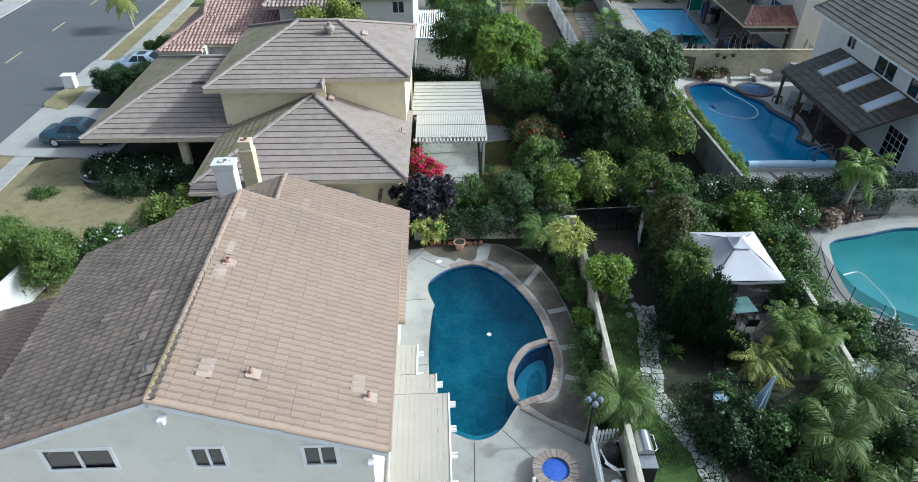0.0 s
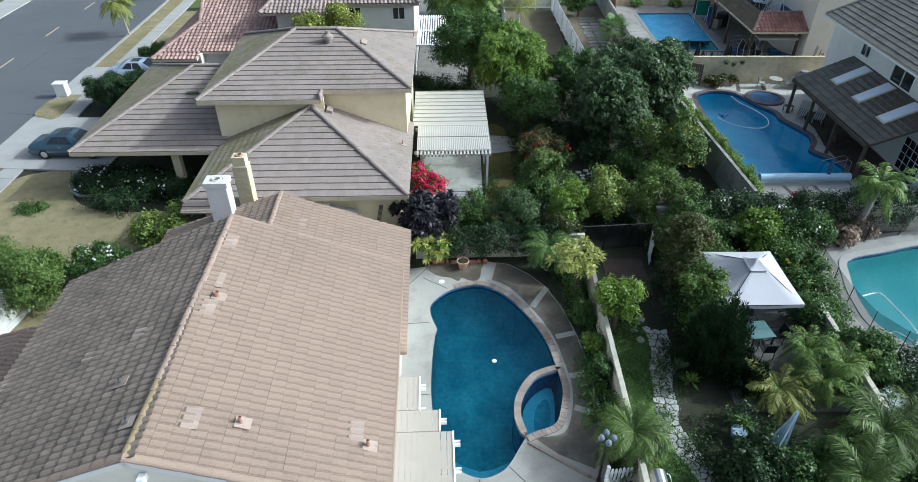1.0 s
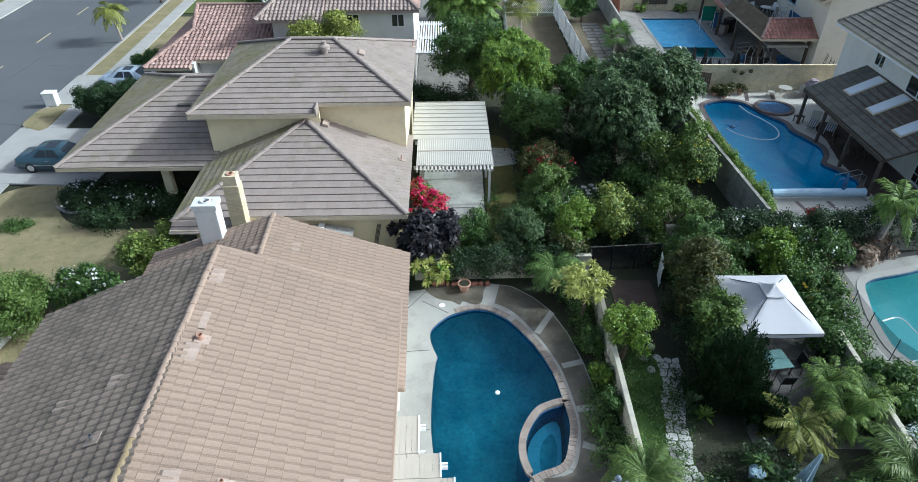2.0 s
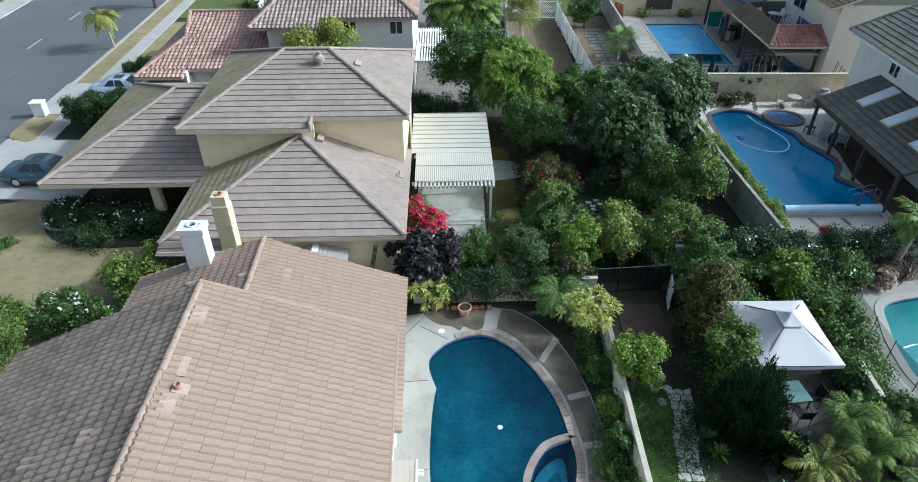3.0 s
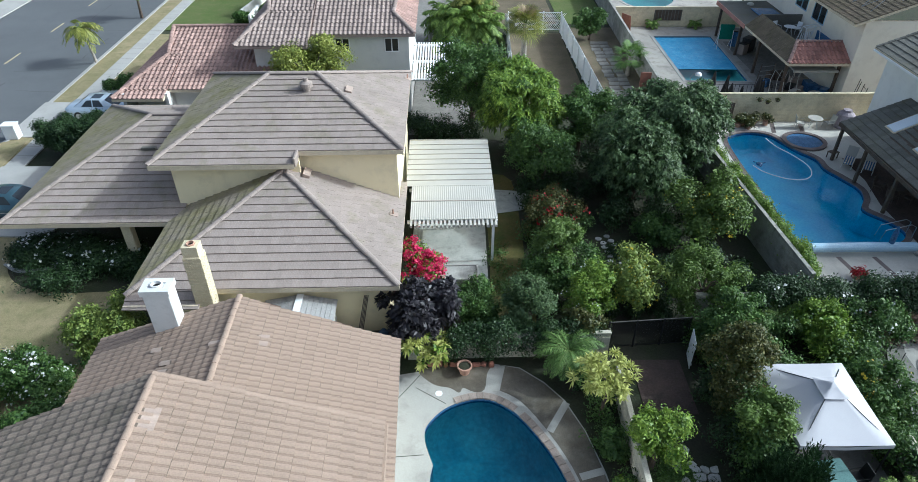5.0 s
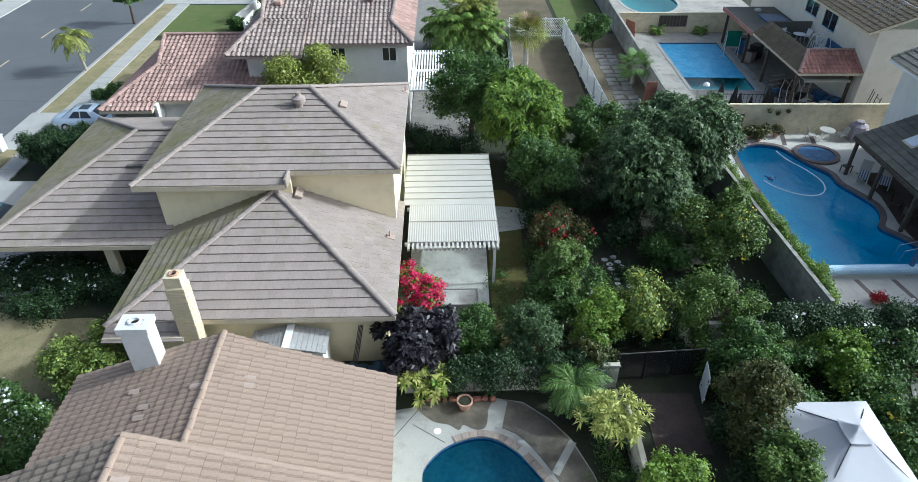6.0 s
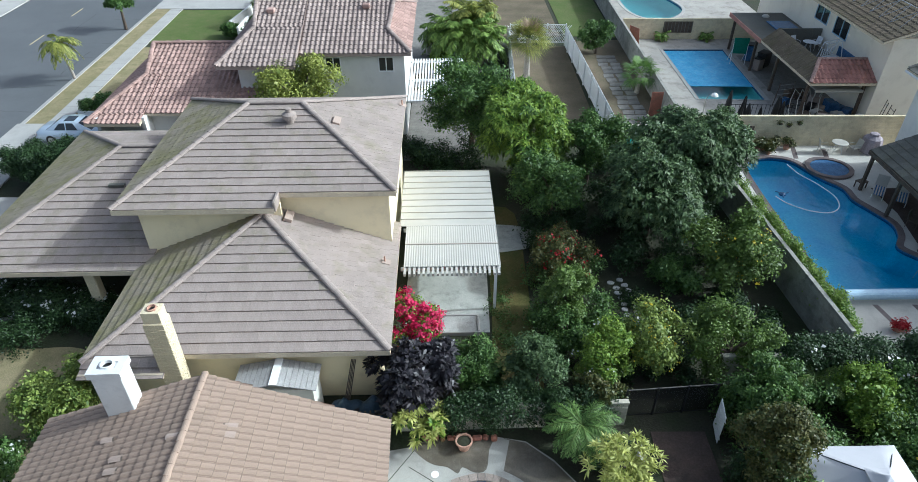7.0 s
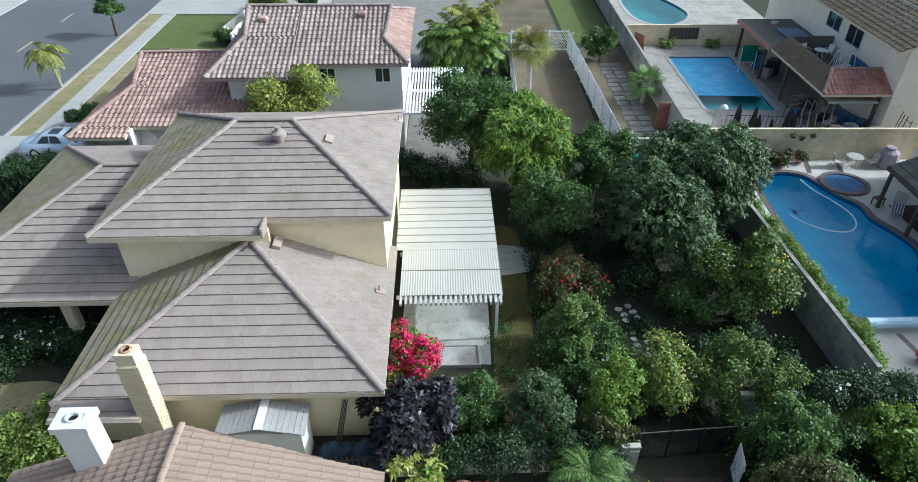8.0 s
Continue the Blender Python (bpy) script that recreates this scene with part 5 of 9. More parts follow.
part("skylight", cube(-2.4, -0.5, 1.5, 4.6, 3.01, 3.12, bevel=0.03), M["tile_band"], H6, "dark skylight")
part("roof_vent", lathe(bmesh.new(), [(0.3, 3.0), (0.3, 3.1), (0.2, 3.18), (0, 3.2)], 14, (-1.9, 6.0, 0)), M["panel"], H6)
for x, y in ((-4.1, -7.6), (-4.1, -2.5), (-4.1, 1.6), (-4.1, 6.6), (-0.3, -7.6)):
    part("post", cube(x - 0.09, x + 0.09, y - 0.09, y + 0.09, 0, 2.9), M["bark"], H6)
for k in range(10):
    bm = bmesh.new()
    y = -8.0 + k * 1.2
    tube(bm, [(0.2, y, 6.5), (1.3, y + 0.1, 7.6), (2.2, y, 7.25)], [0.02, 0.02, 0.02], 5)
    tube(bm, [(1.3, y + 0.1, 7.6), (0.2, y + 1.2, 6.5)], [0.022, 0.022], 5)
    tube(bm, [(1.3, y + 0.1, 7.6), (1.3, y + 1.3, 7.6)], [0.022, 0.022], 5)
    part("solar_rack", bm, M["steel"], H6, "bare metal panel rack on the roof")

# ---- boundary walls and fences ----


def block_wall(p0, p1, h, mat, label, th=0.16, course=0.2, length=0.4):
    """A free-standing wall of blocks with recessed joints and a flat cap."""
    p0, p1 = Vector((*p0, 0)), Vector((*p1, 0))
    d = p1 - p0
    L = d.length
    w = tagged(part("boundary_wall", cube(0, L, -th / 2 + 0.012, th / 2 - 0.012, 0, h - 0.02), mat), label, "wall", "boundary walls")
    w.matrix_basis = Matrix.Translation(p0) @ Matrix.Rotation(math.atan2(d.y, d.x), 4, "Z")
    V, F = [], []
    bv, bf = prism([(0, 0), (1, 0), (1, 1), (0, 1)], 0, 1)
    for r in range(int(h / course)):
        o = (r % 2) * length / 2
        x = -o
        while x < L:
            xa, xb = max(0, x + 0.006), min(L, x + length - 0.006)
            if xb - xa > 0.03:
                b = len(V)
                V += [(xa + (xb - xa) * a, -th / 2 + th * c, r * course + 0.006 + (course - 0.012) * z) for a, c, z in bv]
                F += [tuple(b + i for i in f) for f in bf]
            x += length
    ob = part("blocks", mesh_from("blocks", V, F, mat), None, w)
    ob["kind"] = "stuff"
    part("cap", cube(-0.02, L + 0.02, -th / 2 - 0.02, th / 2 + 0.02, h - 0.02, h + 0.06, bevel=0.01), mat, w)
    return w


block_wall((14.4, 49.6), (28.2, 49.6), 2.05, M["block_tan"], "tan block wall behind the neighbour's pool")
block_wall((15.35, 30.3), (14.1, 49.45), 1.9, M["block_stained"], "stained block wall between the yards")
block_wall((5.8, 9.0), (5.95, 25.5), 1.25, M["block"], "low pale block wall beside the planter")
block_wall((14.25, 49.75), (14.5, 96), 1.8, M["block_stained"], "long block wall between back yards")
block_wall((14.6, 70.4), (27, 70.4), 1.8, M["block_tan"], "block wall behind the far pool")
block_wall((10, 29.4), (30, 29.6), 1.5, M["block"], "block wall under the hedge")
block_wall((15.1, 16.0), (15.3, 22.3), 1.2, M["block"], "low block wall beside the gravel patio")
block_wall((-2.3, 27.1), (6.0, 27.4), 1.2, M["block"], "low block wall behind the pool planting")
block_wall((-19.8, 20.4), (-19.4, 23.6), 1.8, M["stucco_white"], "short white garden wall")
# second unseen slab, added for more bounce on the gable wall
flat("side_yard_slab", [(-14, -20), (-2.75, -20), (-2.75, 9.6), (-14, 9.6)], 0.03, M["bounce_pale"], "unseen pale slab added for bounce light beside the house", "yard")
block_wall((9.7, 49.6), (14.2, 49.6), 1.4, M["block"], "block wall across the side yard")


def board_fence(p0, p1, h, label, board=0.14, gap=0.01, mat=None, top="flat"):
    """A fence of upright boards on two rails, with posts."""
    p0, p1 = Vector((*p0, 0)), Vector((*p1, 0))
    d = p1 - p0
    L = d.length
    mat = mat or M["white"]
    f = thing("fence", Matrix.Translation(p0) @ Matrix.Rotation(math.atan2(d.y, d.x), 4, "Z"), label, "fence", "fences")
    if top == "picket":
        v, fc = prism([(0, 0), (board, 0), (board, h - 0.06), (board / 2, h), (0, h - 0.06)], 0, 0.02)
        me = mesh_from("board", [(x, z, y) for x, y, z in v], fc, mat)
    else:
        v, fc = prism([(0, 0), (board, 0), (board, 0.02), (0, 0.02)], 0.03, h)
        me = mesh_from("board", v, fc, mat)
    n = int(L / (board + gap))
    for i in range(n):
        ob = new("board", me)
        ob.parent = f
        ob.matrix_basis = pose(i * (board + gap), 0, random.uniform(-0.01, 0.01))
    for z in (0.25, h - 0.3):
        part("rail", cube(0, L, 0.022, 0.06, z, z + 0.08), mat, f)
    for i in range(int(L / 2.4) + 1):
        part("post", cube(i * 2.4, i * 2.4 + 0.1, 0.022, 0.12, 0, h + 0.05), mat, f)
    return f


board_fence((9.9, 50.0), (9.25, 68.5), 1.8, "white board fence with dark tops", 0.3, 0.012)
board_fence((3.9, 56), (4.2, 68.5), 1.8, "white board fence in the far yard", 0.3, 0.012)

# ---- plants ----
def leaf_cloud(blobs, n, size, rng, up=0.35, clump=0.16, long=2.0, shell=0.62, per=26):
    """Leaves in clumps over the shells of several blobs: vertices and faces of folded blades."""
    vol = np.array([b[3] * b[4] * b[5] for b in blobs]) ** 0.7
    pick = rng.choice(len(blobs), n, p=vol / vol.sum())
    B = np.array(blobs)[pick]
    nc = max(8, n // per)
    d = rng.normal(size=(nc, 3))
    d /= np.linalg.norm(d, axis=1)[:, None]
    d[:, 2] = np.where(d[:, 2] < -0.45, -d[:, 2], d[:, 2])
    rad = shell + (1 - shell) * rng.random(nc) ** 0.6 + rng.normal(0, 0.05, nc)
    cb = np.array(blobs)[rng.choice(len(blobs), nc, p=vol / vol.sum())]
    cc = cb[:, :3] + d * rad[:, None] * cb[:, 3:6]
    own = rng.integers(0, nc, n)
    spread = clump * np.mean(cb[own][:, 3:6], axis=1) + 0.04
    off = rng.normal(size=(n, 3)) * spread[:, None]
    pos = cc[own] + off
    out = d[own] + rng.normal(0, 0.55, (n, 3)) + np.array([0, 0, up])
    out /= np.linalg.norm(out, axis=1)[:, None]
    t = np.cross(out, rng.normal(size=(n, 3)))
    t /= np.linalg.norm(t, axis=1)[:, None] + 1e-9
    s = np.cross(out, t)
    L = size * rng.uniform(0.6, 1.3, n)[:, None]
    W = L / long
    V = np.empty((n, 4, 3))
    V[:, 0] = pos - t * L / 2
    V[:, 1] = pos + s * W / 2 + out * W * 0.18
    V[:, 2] = pos + t * L / 2 - out * L * 0.12
    V[:, 3] = pos - s * W / 2 + out * W * 0.18
    V[:, :, 2] = np.maximum(V[:, :, 2], 0.03)
    return V.reshape(-1, 3)


def quads_mesh(name, V, mat):
    n = len(V) // 4
    me = bpy.data.meshes.new(name)
    me.vertices.add(len(V))
    me.vertices.foreach_set("co", V.astype(np.float32).ravel())
    me.loops.add(4 * n)
    me.loops.foreach_set("vertex_index", np.arange(4 * n, dtype=np.int32))
    me.polygons.add(n)
    me.polygons.foreach_set("loop_start", np.arange(0, 4 * n, 4, dtype=np.int32))
    me.materials.append(mat)
    me.update()
    me.validate()
    return me


def blobs_for(rng, r, h, base, count, sx=1.0, sy=1.0):
    """An uneven crown: lobes scattered in an upright ellipsoid from base to h."""
    out = []
    zc, rz = (base + h) / 2, (h - base) / 2
    for i in range(int(count * 2.4)):
        a, q = rng.uniform(0, math.tau), math.sqrt(rng.random()) * 0.82
        z = rng.uniform(-0.7, 0.75)
        k = math.sqrt(max(0.1, 1 - z * z))
        rr = r * rng.uniform(0.2, 0.38)
        out.append((sx * r * q * k * math.cos(a), sy * r * q * k * math.sin(a), zc + z * rz, rr, rr, min(rr, rz * 0.5) * rng.uniform(0.75, 1.0)))
    return out


def plant(name, at, r, h, mat, label, category="tree", base=None, leaves=5000, size=0.13, lobes=9, seed=1, sx=1.0, sy=1.0, flowers=None, fl_n=0, fl_size=0.1, long=2.0, up=0.35, group="", stems=1, clump=0.16, core=True):
    """A tree or shrub: tapered trunk with limbs, and a crown of single leaves in lobes."""
    rng = np.random.default_rng(seed)
    base = h * 0.25 if base is None else base
    r *= 1.12
    t = thing(name, pose(at[0], at[1], 0), label, category, group)
    bl = blobs_for(rng, r, h, base, lobes, sx, sy)
    bm = bmesh.new()
    tr = max(0.03, 0.028 * h + 0.012 * r)
    top = (0.05 * r, 0.03 * r, base + 0.35 * (h - base))
    tube(bm, [(0, 0, 0), (0.03 * r, -0.02 * r, base * 0.6 + 0.05), top], [tr * 1.3, tr, tr * 0.7])
    for b in bl[: min(9, lobes)]:
        mid_ = (b[0] * 0.45, b[1] * 0.45, (top[2] + b[2]) / 2 + 0.05)
        tube(bm, [(top[0], top[1], top[2] * 0.85), mid_, (b[0], b[1], b[2])], [tr * 0.55, tr * 0.35, tr * 0.12], 5)
    part("trunk", bm, M["bark"], t)
    V = leaf_cloud(bl, int(leaves * 1.5), size, rng, up, clump, long)
    if core:
        inner = [(b[0], b[1], b[2], b[3] * 0.8, b[4] * 0.8, b[5] * 0.8) for b in bl]
        V = np.concatenate([V, leaf_cloud(inner, leaves // 3, size * 1.5, rng, 0.1, 0.2, 1.6, 0.3)])
    part("crown", quads_mesh("crown", V, mat), None, t)
    if flowers and fl_n:
        fv = leaf_cloud([(b[0], b[1], b[2], b[3] * 1.08, b[4] * 1.08, b[5] * 1.08) for b in bl], fl_n, fl_size, rng, 0.6, clump * 0.7, 1.1, 0.9, 24 if fl_n > 1000 else 4)
        part("blossom", quads_mesh("blossom", fv, flowers), None, t)
    return t


def hedge(name, p0, p1, w, h, mat, label, leaves=9000, size=0.1, seed=1, flowers=None, fl_n=0, base=0.1):
    """A clipped run of shrubs along a line."""
    rng = np.random.default_rng(seed)
    p0, p1 = np.array(p0), np.array(p1)
    n = max(3, int(np.linalg.norm(p1 - p0) / (w * 0.55)))
    c = (p0 + p1) / 2
    t = thing(name, pose(c[0], c[1], 0), label, "hedge")
    bl = []
    for i in range(n):
        q = p0 + (p1 - p0) * (i + 0.5) / n - c
        hh = h * rng.uniform(0.82, 1.08)
        bl.append((q[0] + rng.normal(0, 0.08), q[1] + rng.normal(0, 0.08), hh * 0.5, w * 0.62, w * 0.62, hh * 0.5))
    bm = bmesh.new()
    for b in bl:
        tube(bm, [(b[0], b[1], 0), (b[0] + 0.05, b[1], b[2] * 0.7), (b[0], b[1] + 0.05, b[2] * 1.3)], [0.05, 0.04, 0.015], 5)
    part("stems", bm, M["bark"], t)["kind"] = "stuff"
    V = leaf_cloud(bl, int(leaves * 1.4), size, rng, 0.3, 0.10, 1.8, 0.8)
    part("foliage", quads_mesh("foliage", V, mat), None, t)
    if flowers:
        part("blossom", quads_mesh("blossom", leaf_cloud([(b[0], b[1], b[2], b[3] * 1.06, b[4] * 1.06, b[5] * 1.08) for b in bl], fl_n, 0.15, rng, 0.6, 0.1, 1.1, 0.95, 4), flowers), None, t)
    return t


def frond_blades(rng, length, rise, droop, az, at, n=34, leaf=0.45, width=0.035, vee=0.5):
    """One feather-leaf: rib points and leaflets as narrow blades."""
    out, pts = [], []
    ca, sa = math.cos(az), math.sin(az)
    for i in range(n):
        s = (i + 1) / n
        r = length * (s - 0.12 * s * s)
        z = rise * length * s - droop * length * s * s
        c = np.array([at[0] + r * ca, at[1] + r * sa, at[2] + z])
        tz = rise - 2 * droop * s
        tan = np.array([ca, sa, tz])
        tan /= np.linalg.norm(tan)
        side = np.array([-sa, ca, 0.0])
        upv = np.cross(tan, side) * -1
        pts.append(tuple(c))
        ln = leaf * math.sin(math.pi * min(0.97, 0.12 + 0.86 * s)) ** 0.6 * rng.uniform(0.85, 1.1)
        for sg in (-1, 1):
            d = side * sg * 0.8 + tan * 0.7 + upv * vee * 0.3 + np.array([0, 0, -0.3]) + rng.normal(0, 0.2, 3)
            d /= np.linalg.norm(d)
            w = np.cross(d, upv + rng.normal(0, 0.2, 3))
            w = w / np.linalg.norm(w) * width * (0.8 + 0.4 * rng.random())
            e = c + d * ln + np.array([0, 0, -0.12 * ln])
            m = c + d * ln * 0.5
            out += [c, m + w, e, m - w]
    return np.array(out), pts


def feather_palm(name, at, trunk_h, fronds, length, mat, label, seed=1, trunk_r=0.12, leaf=0.45, width=0.02, droop=0.75, rise=0.75, lean=(0, 0), n=64, category="palm", upright=0.0):
    rng = np.random.default_rng(seed)
    t = thing(name, pose(at[0], at[1], 0), label, category)
    top = (lean[0], lean[1], trunk_h)
    bm = bmesh.new()
    k = 7
    pts = [(lean[0] * (i / k) ** 1.6, lean[1] * (i / k) ** 1.6, trunk_h * i / k) for i in range(k + 1)]
    tube(bm, pts, [trunk_r * (1.35 - 0.5 * i / k) for i in range(k + 1)], 10)
    part("trunk", bm, M["palm_trunk"], t)
    allv, ribs = [], bmesh.new()
    for i in range(fronds):
        az = i * 2.39996 + rng.normal(0, 0.12)
        s = i / fronds
        rs = rise * (1.35 - 1.5 * s) + rng.normal(0, 0.08) + upright
        v, pts = frond_blades(rng, length * rng.uniform(0.8, 1.1), rs, droop * rng.uniform(0.7, 1.1), az, top, n, leaf, width)
        allv.append(v)
        step = pts[:: max(1, len(pts) // 6)]
        tube(ribs, [top, *step], [0.022] + [0.018 * (1 - j / (len(step) + 1)) + 0.003 for j in range(len(step))], 4)
    V = np.concatenate(allv)
    V[:, 2] = np.maximum(V[:, 2], 0.04)
    part("fronds", quads_mesh("fronds", V, mat), None, t)["kind"] = "stuff"
    part("ribs", ribs, M["palm_leaf"], t)["kind"] = "stuff"
    return t


def fan_palm(name, at, trunk_h, leaves, stalk, blade, mat, label, seed=1, lean=(0, 0), trunk_r=0.14, skirt=0):
    """A fan palm: leaves as rays of narrow blades on stalks."""
    rng = np.random.default_rng(seed)
    t = thing(name, pose(at[0], at[1], 0), label, "palm")
    k = 7
    bm = bmesh.new()
    tube(bm, [(lean[0] * (i / k) ** 1.5, lean[1] * (i / k) ** 1.5, trunk_h * i / k) for i in range(k + 1)], [trunk_r * (1.4 - 0.5 * i / k) for i in range(k + 1)], 10)
    part("trunk", bm, M["palm_trunk"], t)
    top = np.array([lean[0], lean[1], trunk_h])
    stalks = bmesh.new()

    def fan(i, total, low, mat_v):
        az = i * 2.39996 + rng.normal(0, 0.1)
        el = low + (1.25 - low) * (1 - i / total) + rng.normal(0, 0.08)
        d = np.array([math.cos(az) * math.cos(el), math.sin(az) * math.cos(el), math.sin(el)])
        c = top + d * stalk * rng.uniform(0.8, 1.1) + np.array([0, 0, -0.15 * stalk])
        side = np.array([-math.sin(az), math.cos(az), 0])
        nrm = np.cross(d, side)
        tube(stalks, [tuple(top), tuple((top + c) / 2 + np.array([0, 0, 0.06])), tuple(c)], [0.018, 0.014, 0.01], 4)
        m = 22
        for j in range(m):
            a = (j / (m - 1) - 0.5) * 3.6
            e = d * math.cos(a) + side * math.sin(a)
            L = blade * (0.75 + 0.25 * math.cos(a)) * rng.uniform(0.9, 1.08)
            tip = c + e * L + np.array([0, 0, -0.30 * L * rng.uniform(0.5, 1.2)])
            w = np.cross(e, nrm) * 0.028
            mid_ = c + e * L * 0.55
            mat_v += [c, mid_ + w, tip, mid_ - w]

    live, dead = [], []
    for i in range(leaves):
        fan(i, leaves, -0.5, live)
    for i in range(skirt):
        fan(i, skirt * 30, -1.3, dead)
    part("fronds", quads_mesh("fronds", np.array(live), mat), None, t)["kind"] = "stuff"
    if dead:
        part("dead_fronds", quads_mesh("dead_fronds", np.array(dead), M["leaf_dry"]), None, t)["kind"] = "stuff"
    part("stalks", stalks, M["palm_leaf"], t)["kind"] = "stuff"
    return t


def rosette_cloud(blobs, n, per, length, width, rng, droop=0.35, up=0.7, shell=0.75):
    """Strap leaves in whorls at the ends of twigs, over the shells of several blobs."""
    vol = np.array([b[3] * b[4] * b[5] for b in blobs]) ** 0.7
    b = np.array(blobs)[rng.choice(len(blobs), n, p=vol / vol.sum())]
    d = rng.normal(size=(n, 3))
    d /= np.linalg.norm(d, axis=1)[:, None]
    d[:, 2] = np.where(d[:, 2] < -0.3, -d[:, 2], d[:, 2])
    c = b[:, :3] + d * (shell + (1.05 - shell) * rng.random(n))[:, None] * b[:, 3:6]
    ax = d + np.array([0, 0, up]) + rng.normal(0, 0.25, (n, 3))
    ax /= np.linalg.norm(ax, axis=1)[:, None]
    c, ax = np.repeat(c, per, 0), np.repeat(ax, per, 0)
    m = n * per
    side = np.cross(ax, rng.normal(size=(m, 3)))
    side /= np.linalg.norm(side, axis=1)[:, None] + 1e-9
    el = rng.uniform(0.05, 1.15, m)[:, None]
    out = side * np.cos(el) + ax * np.sin(el)
    w = np.cross(out, ax)
    w /= np.linalg.norm(w, axis=1)[:, None] + 1e-9
    L = length * rng.uniform(0.7, 1.15, m)[:, None]
    fall = np.array([0, 0, -1.0]) * L * droop * rng.uniform(0.5, 1.2, m)[:, None]
    V = np.empty((m, 4, 3))
    V[:, 0] = c
    V[:, 1] = c + out * L * 0.55 + w * width / 2 + fall * 0.15
    V[:, 2] = c + out * L + fall
    V[:, 3] = c + out * L * 0.55 - w * width / 2 + fall * 0.15
    V[:, :, 2] = np.maximum(V[:, :, 2], 0.03)
    return V.reshape(-1, 3)


def whorled(name, at, r, h, mat, label, category, base, n, per, length, width, lobes, seed, droop=0.35, up=0.7, limbs=9, inner=None):
    """A tree or shrub whose strap leaves stand in whorls; inner leaves, mostly darker green for the shade inside, fill
    the crown.
    """
    rng = np.random.default_rng(seed)
    t = thing(name, pose(at[0], at[1], 0), label, category)
    bl = blobs_for(rng, r, h, base, lobes)
    bm = bmesh.new()
    tr = max(0.035, 0.02 * h + 0.012 * r)
    top = (0.05 * r, 0.03 * r, base + 0.3 * (h - base))
    tube(bm, [(0, 0, 0), (0.04 * r, -0.03 * r, base * 0.6 + 0.05), top], [tr * 1.3, tr, tr * 0.7])
    for b in bl[:limbs]:
        tube(bm, [(top[0], top[1], top[2] * 0.7), (b[0] * 0.5, b[1] * 0.5, (top[2] + b[2]) / 2), (b[0], b[1], b[2])], [tr * 0.55, tr * 0.4, tr * 0.2], 5)
    part("trunk", bm, M["bark"], t)
    part("crown", quads_mesh("crown", rosette_cloud(bl, n, per, length, width, rng, droop, up), mat), None, t)
    # darker greens passed here put the crown's inner shade into the leaf colour
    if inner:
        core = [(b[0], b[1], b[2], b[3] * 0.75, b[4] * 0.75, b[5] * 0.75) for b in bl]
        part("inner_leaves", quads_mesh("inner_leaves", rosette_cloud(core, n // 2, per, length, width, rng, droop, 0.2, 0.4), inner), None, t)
    return t


def spiky(name, at, n, per, length, width, mat, label, seed, droop=0.25):
    """A clump of upright sword leaves from the ground."""
    rng = np.random.default_rng(seed)
    t = thing(name, pose(at[0], at[1], 0), label, name.replace("_", " "))
    part("leaves", quads_mesh("leaves", rosette_cloud([(0, 0, 0.08, 0.12 * n ** 0.5, 0.12 * n ** 0.5, 0.05)], n, per, length, width, rng, droop, 2.5), mat), None, t)
    return t


def juniper(at, r, h, plumes, label, seed):
    """A juniper: dense upright plumes of fine blades round a short trunk."""
    rng = np.random.default_rng(seed)
    t = thing("conifer", pose(at[0], at[1], 0), label, "conifer")
    bm = bmesh.new()
    tube(bm, [(0, 0, 0), (0.05, 0, h * 0.3), (0, 0.05, h * 0.6)], [0.1, 0.08, 0.03], 7)
    part("trunk", bm, M["bark"], t)
    out = []
    for i in range(plumes):
        a, d = rng.uniform(0, math.tau), r * math.sqrt(rng.random())
        tip = h * (1 - 0.55 * (d / r) ** 2) * rng.uniform(0.75, 1.08)
        m = 240
        s = rng.random(m)
        wide = 0.24 * (1 - s) ** 0.7 + 0.02
        q = rng.uniform(0, math.tau, m)
        lean = 0.75 + 0.3 * s
        c = np.stack([d * math.cos(a) * lean + wide * np.cos(q), d * math.sin(a) * lean + wide * np.sin(q), tip * (0.12 + 0.86 * s)], 1)
        o = np.stack([np.cos(q) * 0.5 + 0.2 * math.cos(a), np.sin(q) * 0.5 + 0.2 * math.sin(a), np.full(m, 1.0)], 1) + rng.normal(0, 0.2, (m, 3))
        o /= np.linalg.norm(o, axis=1)[:, None]
        w = np.cross(o, rng.normal(size=(m, 3)))
        w /= np.linalg.norm(w, axis=1)[:, None] + 1e-9
        L = 0.17 * rng.uniform(0.7, 1.3, m)[:, None]
        V = np.stack([c, c + o * L * 0.5 + w * 0.018, c + o * L, c + o * L * 0.5 - w * 0.018], 1)
        out.append(V.reshape(-1, 3))
    V = np.concatenate(out)
    V[:, 2] = np.maximum(V[:, 2], 0.03)
    part("crown", quads_mesh("crown", V, M["leaf_juniper"]), None, t)
    return t


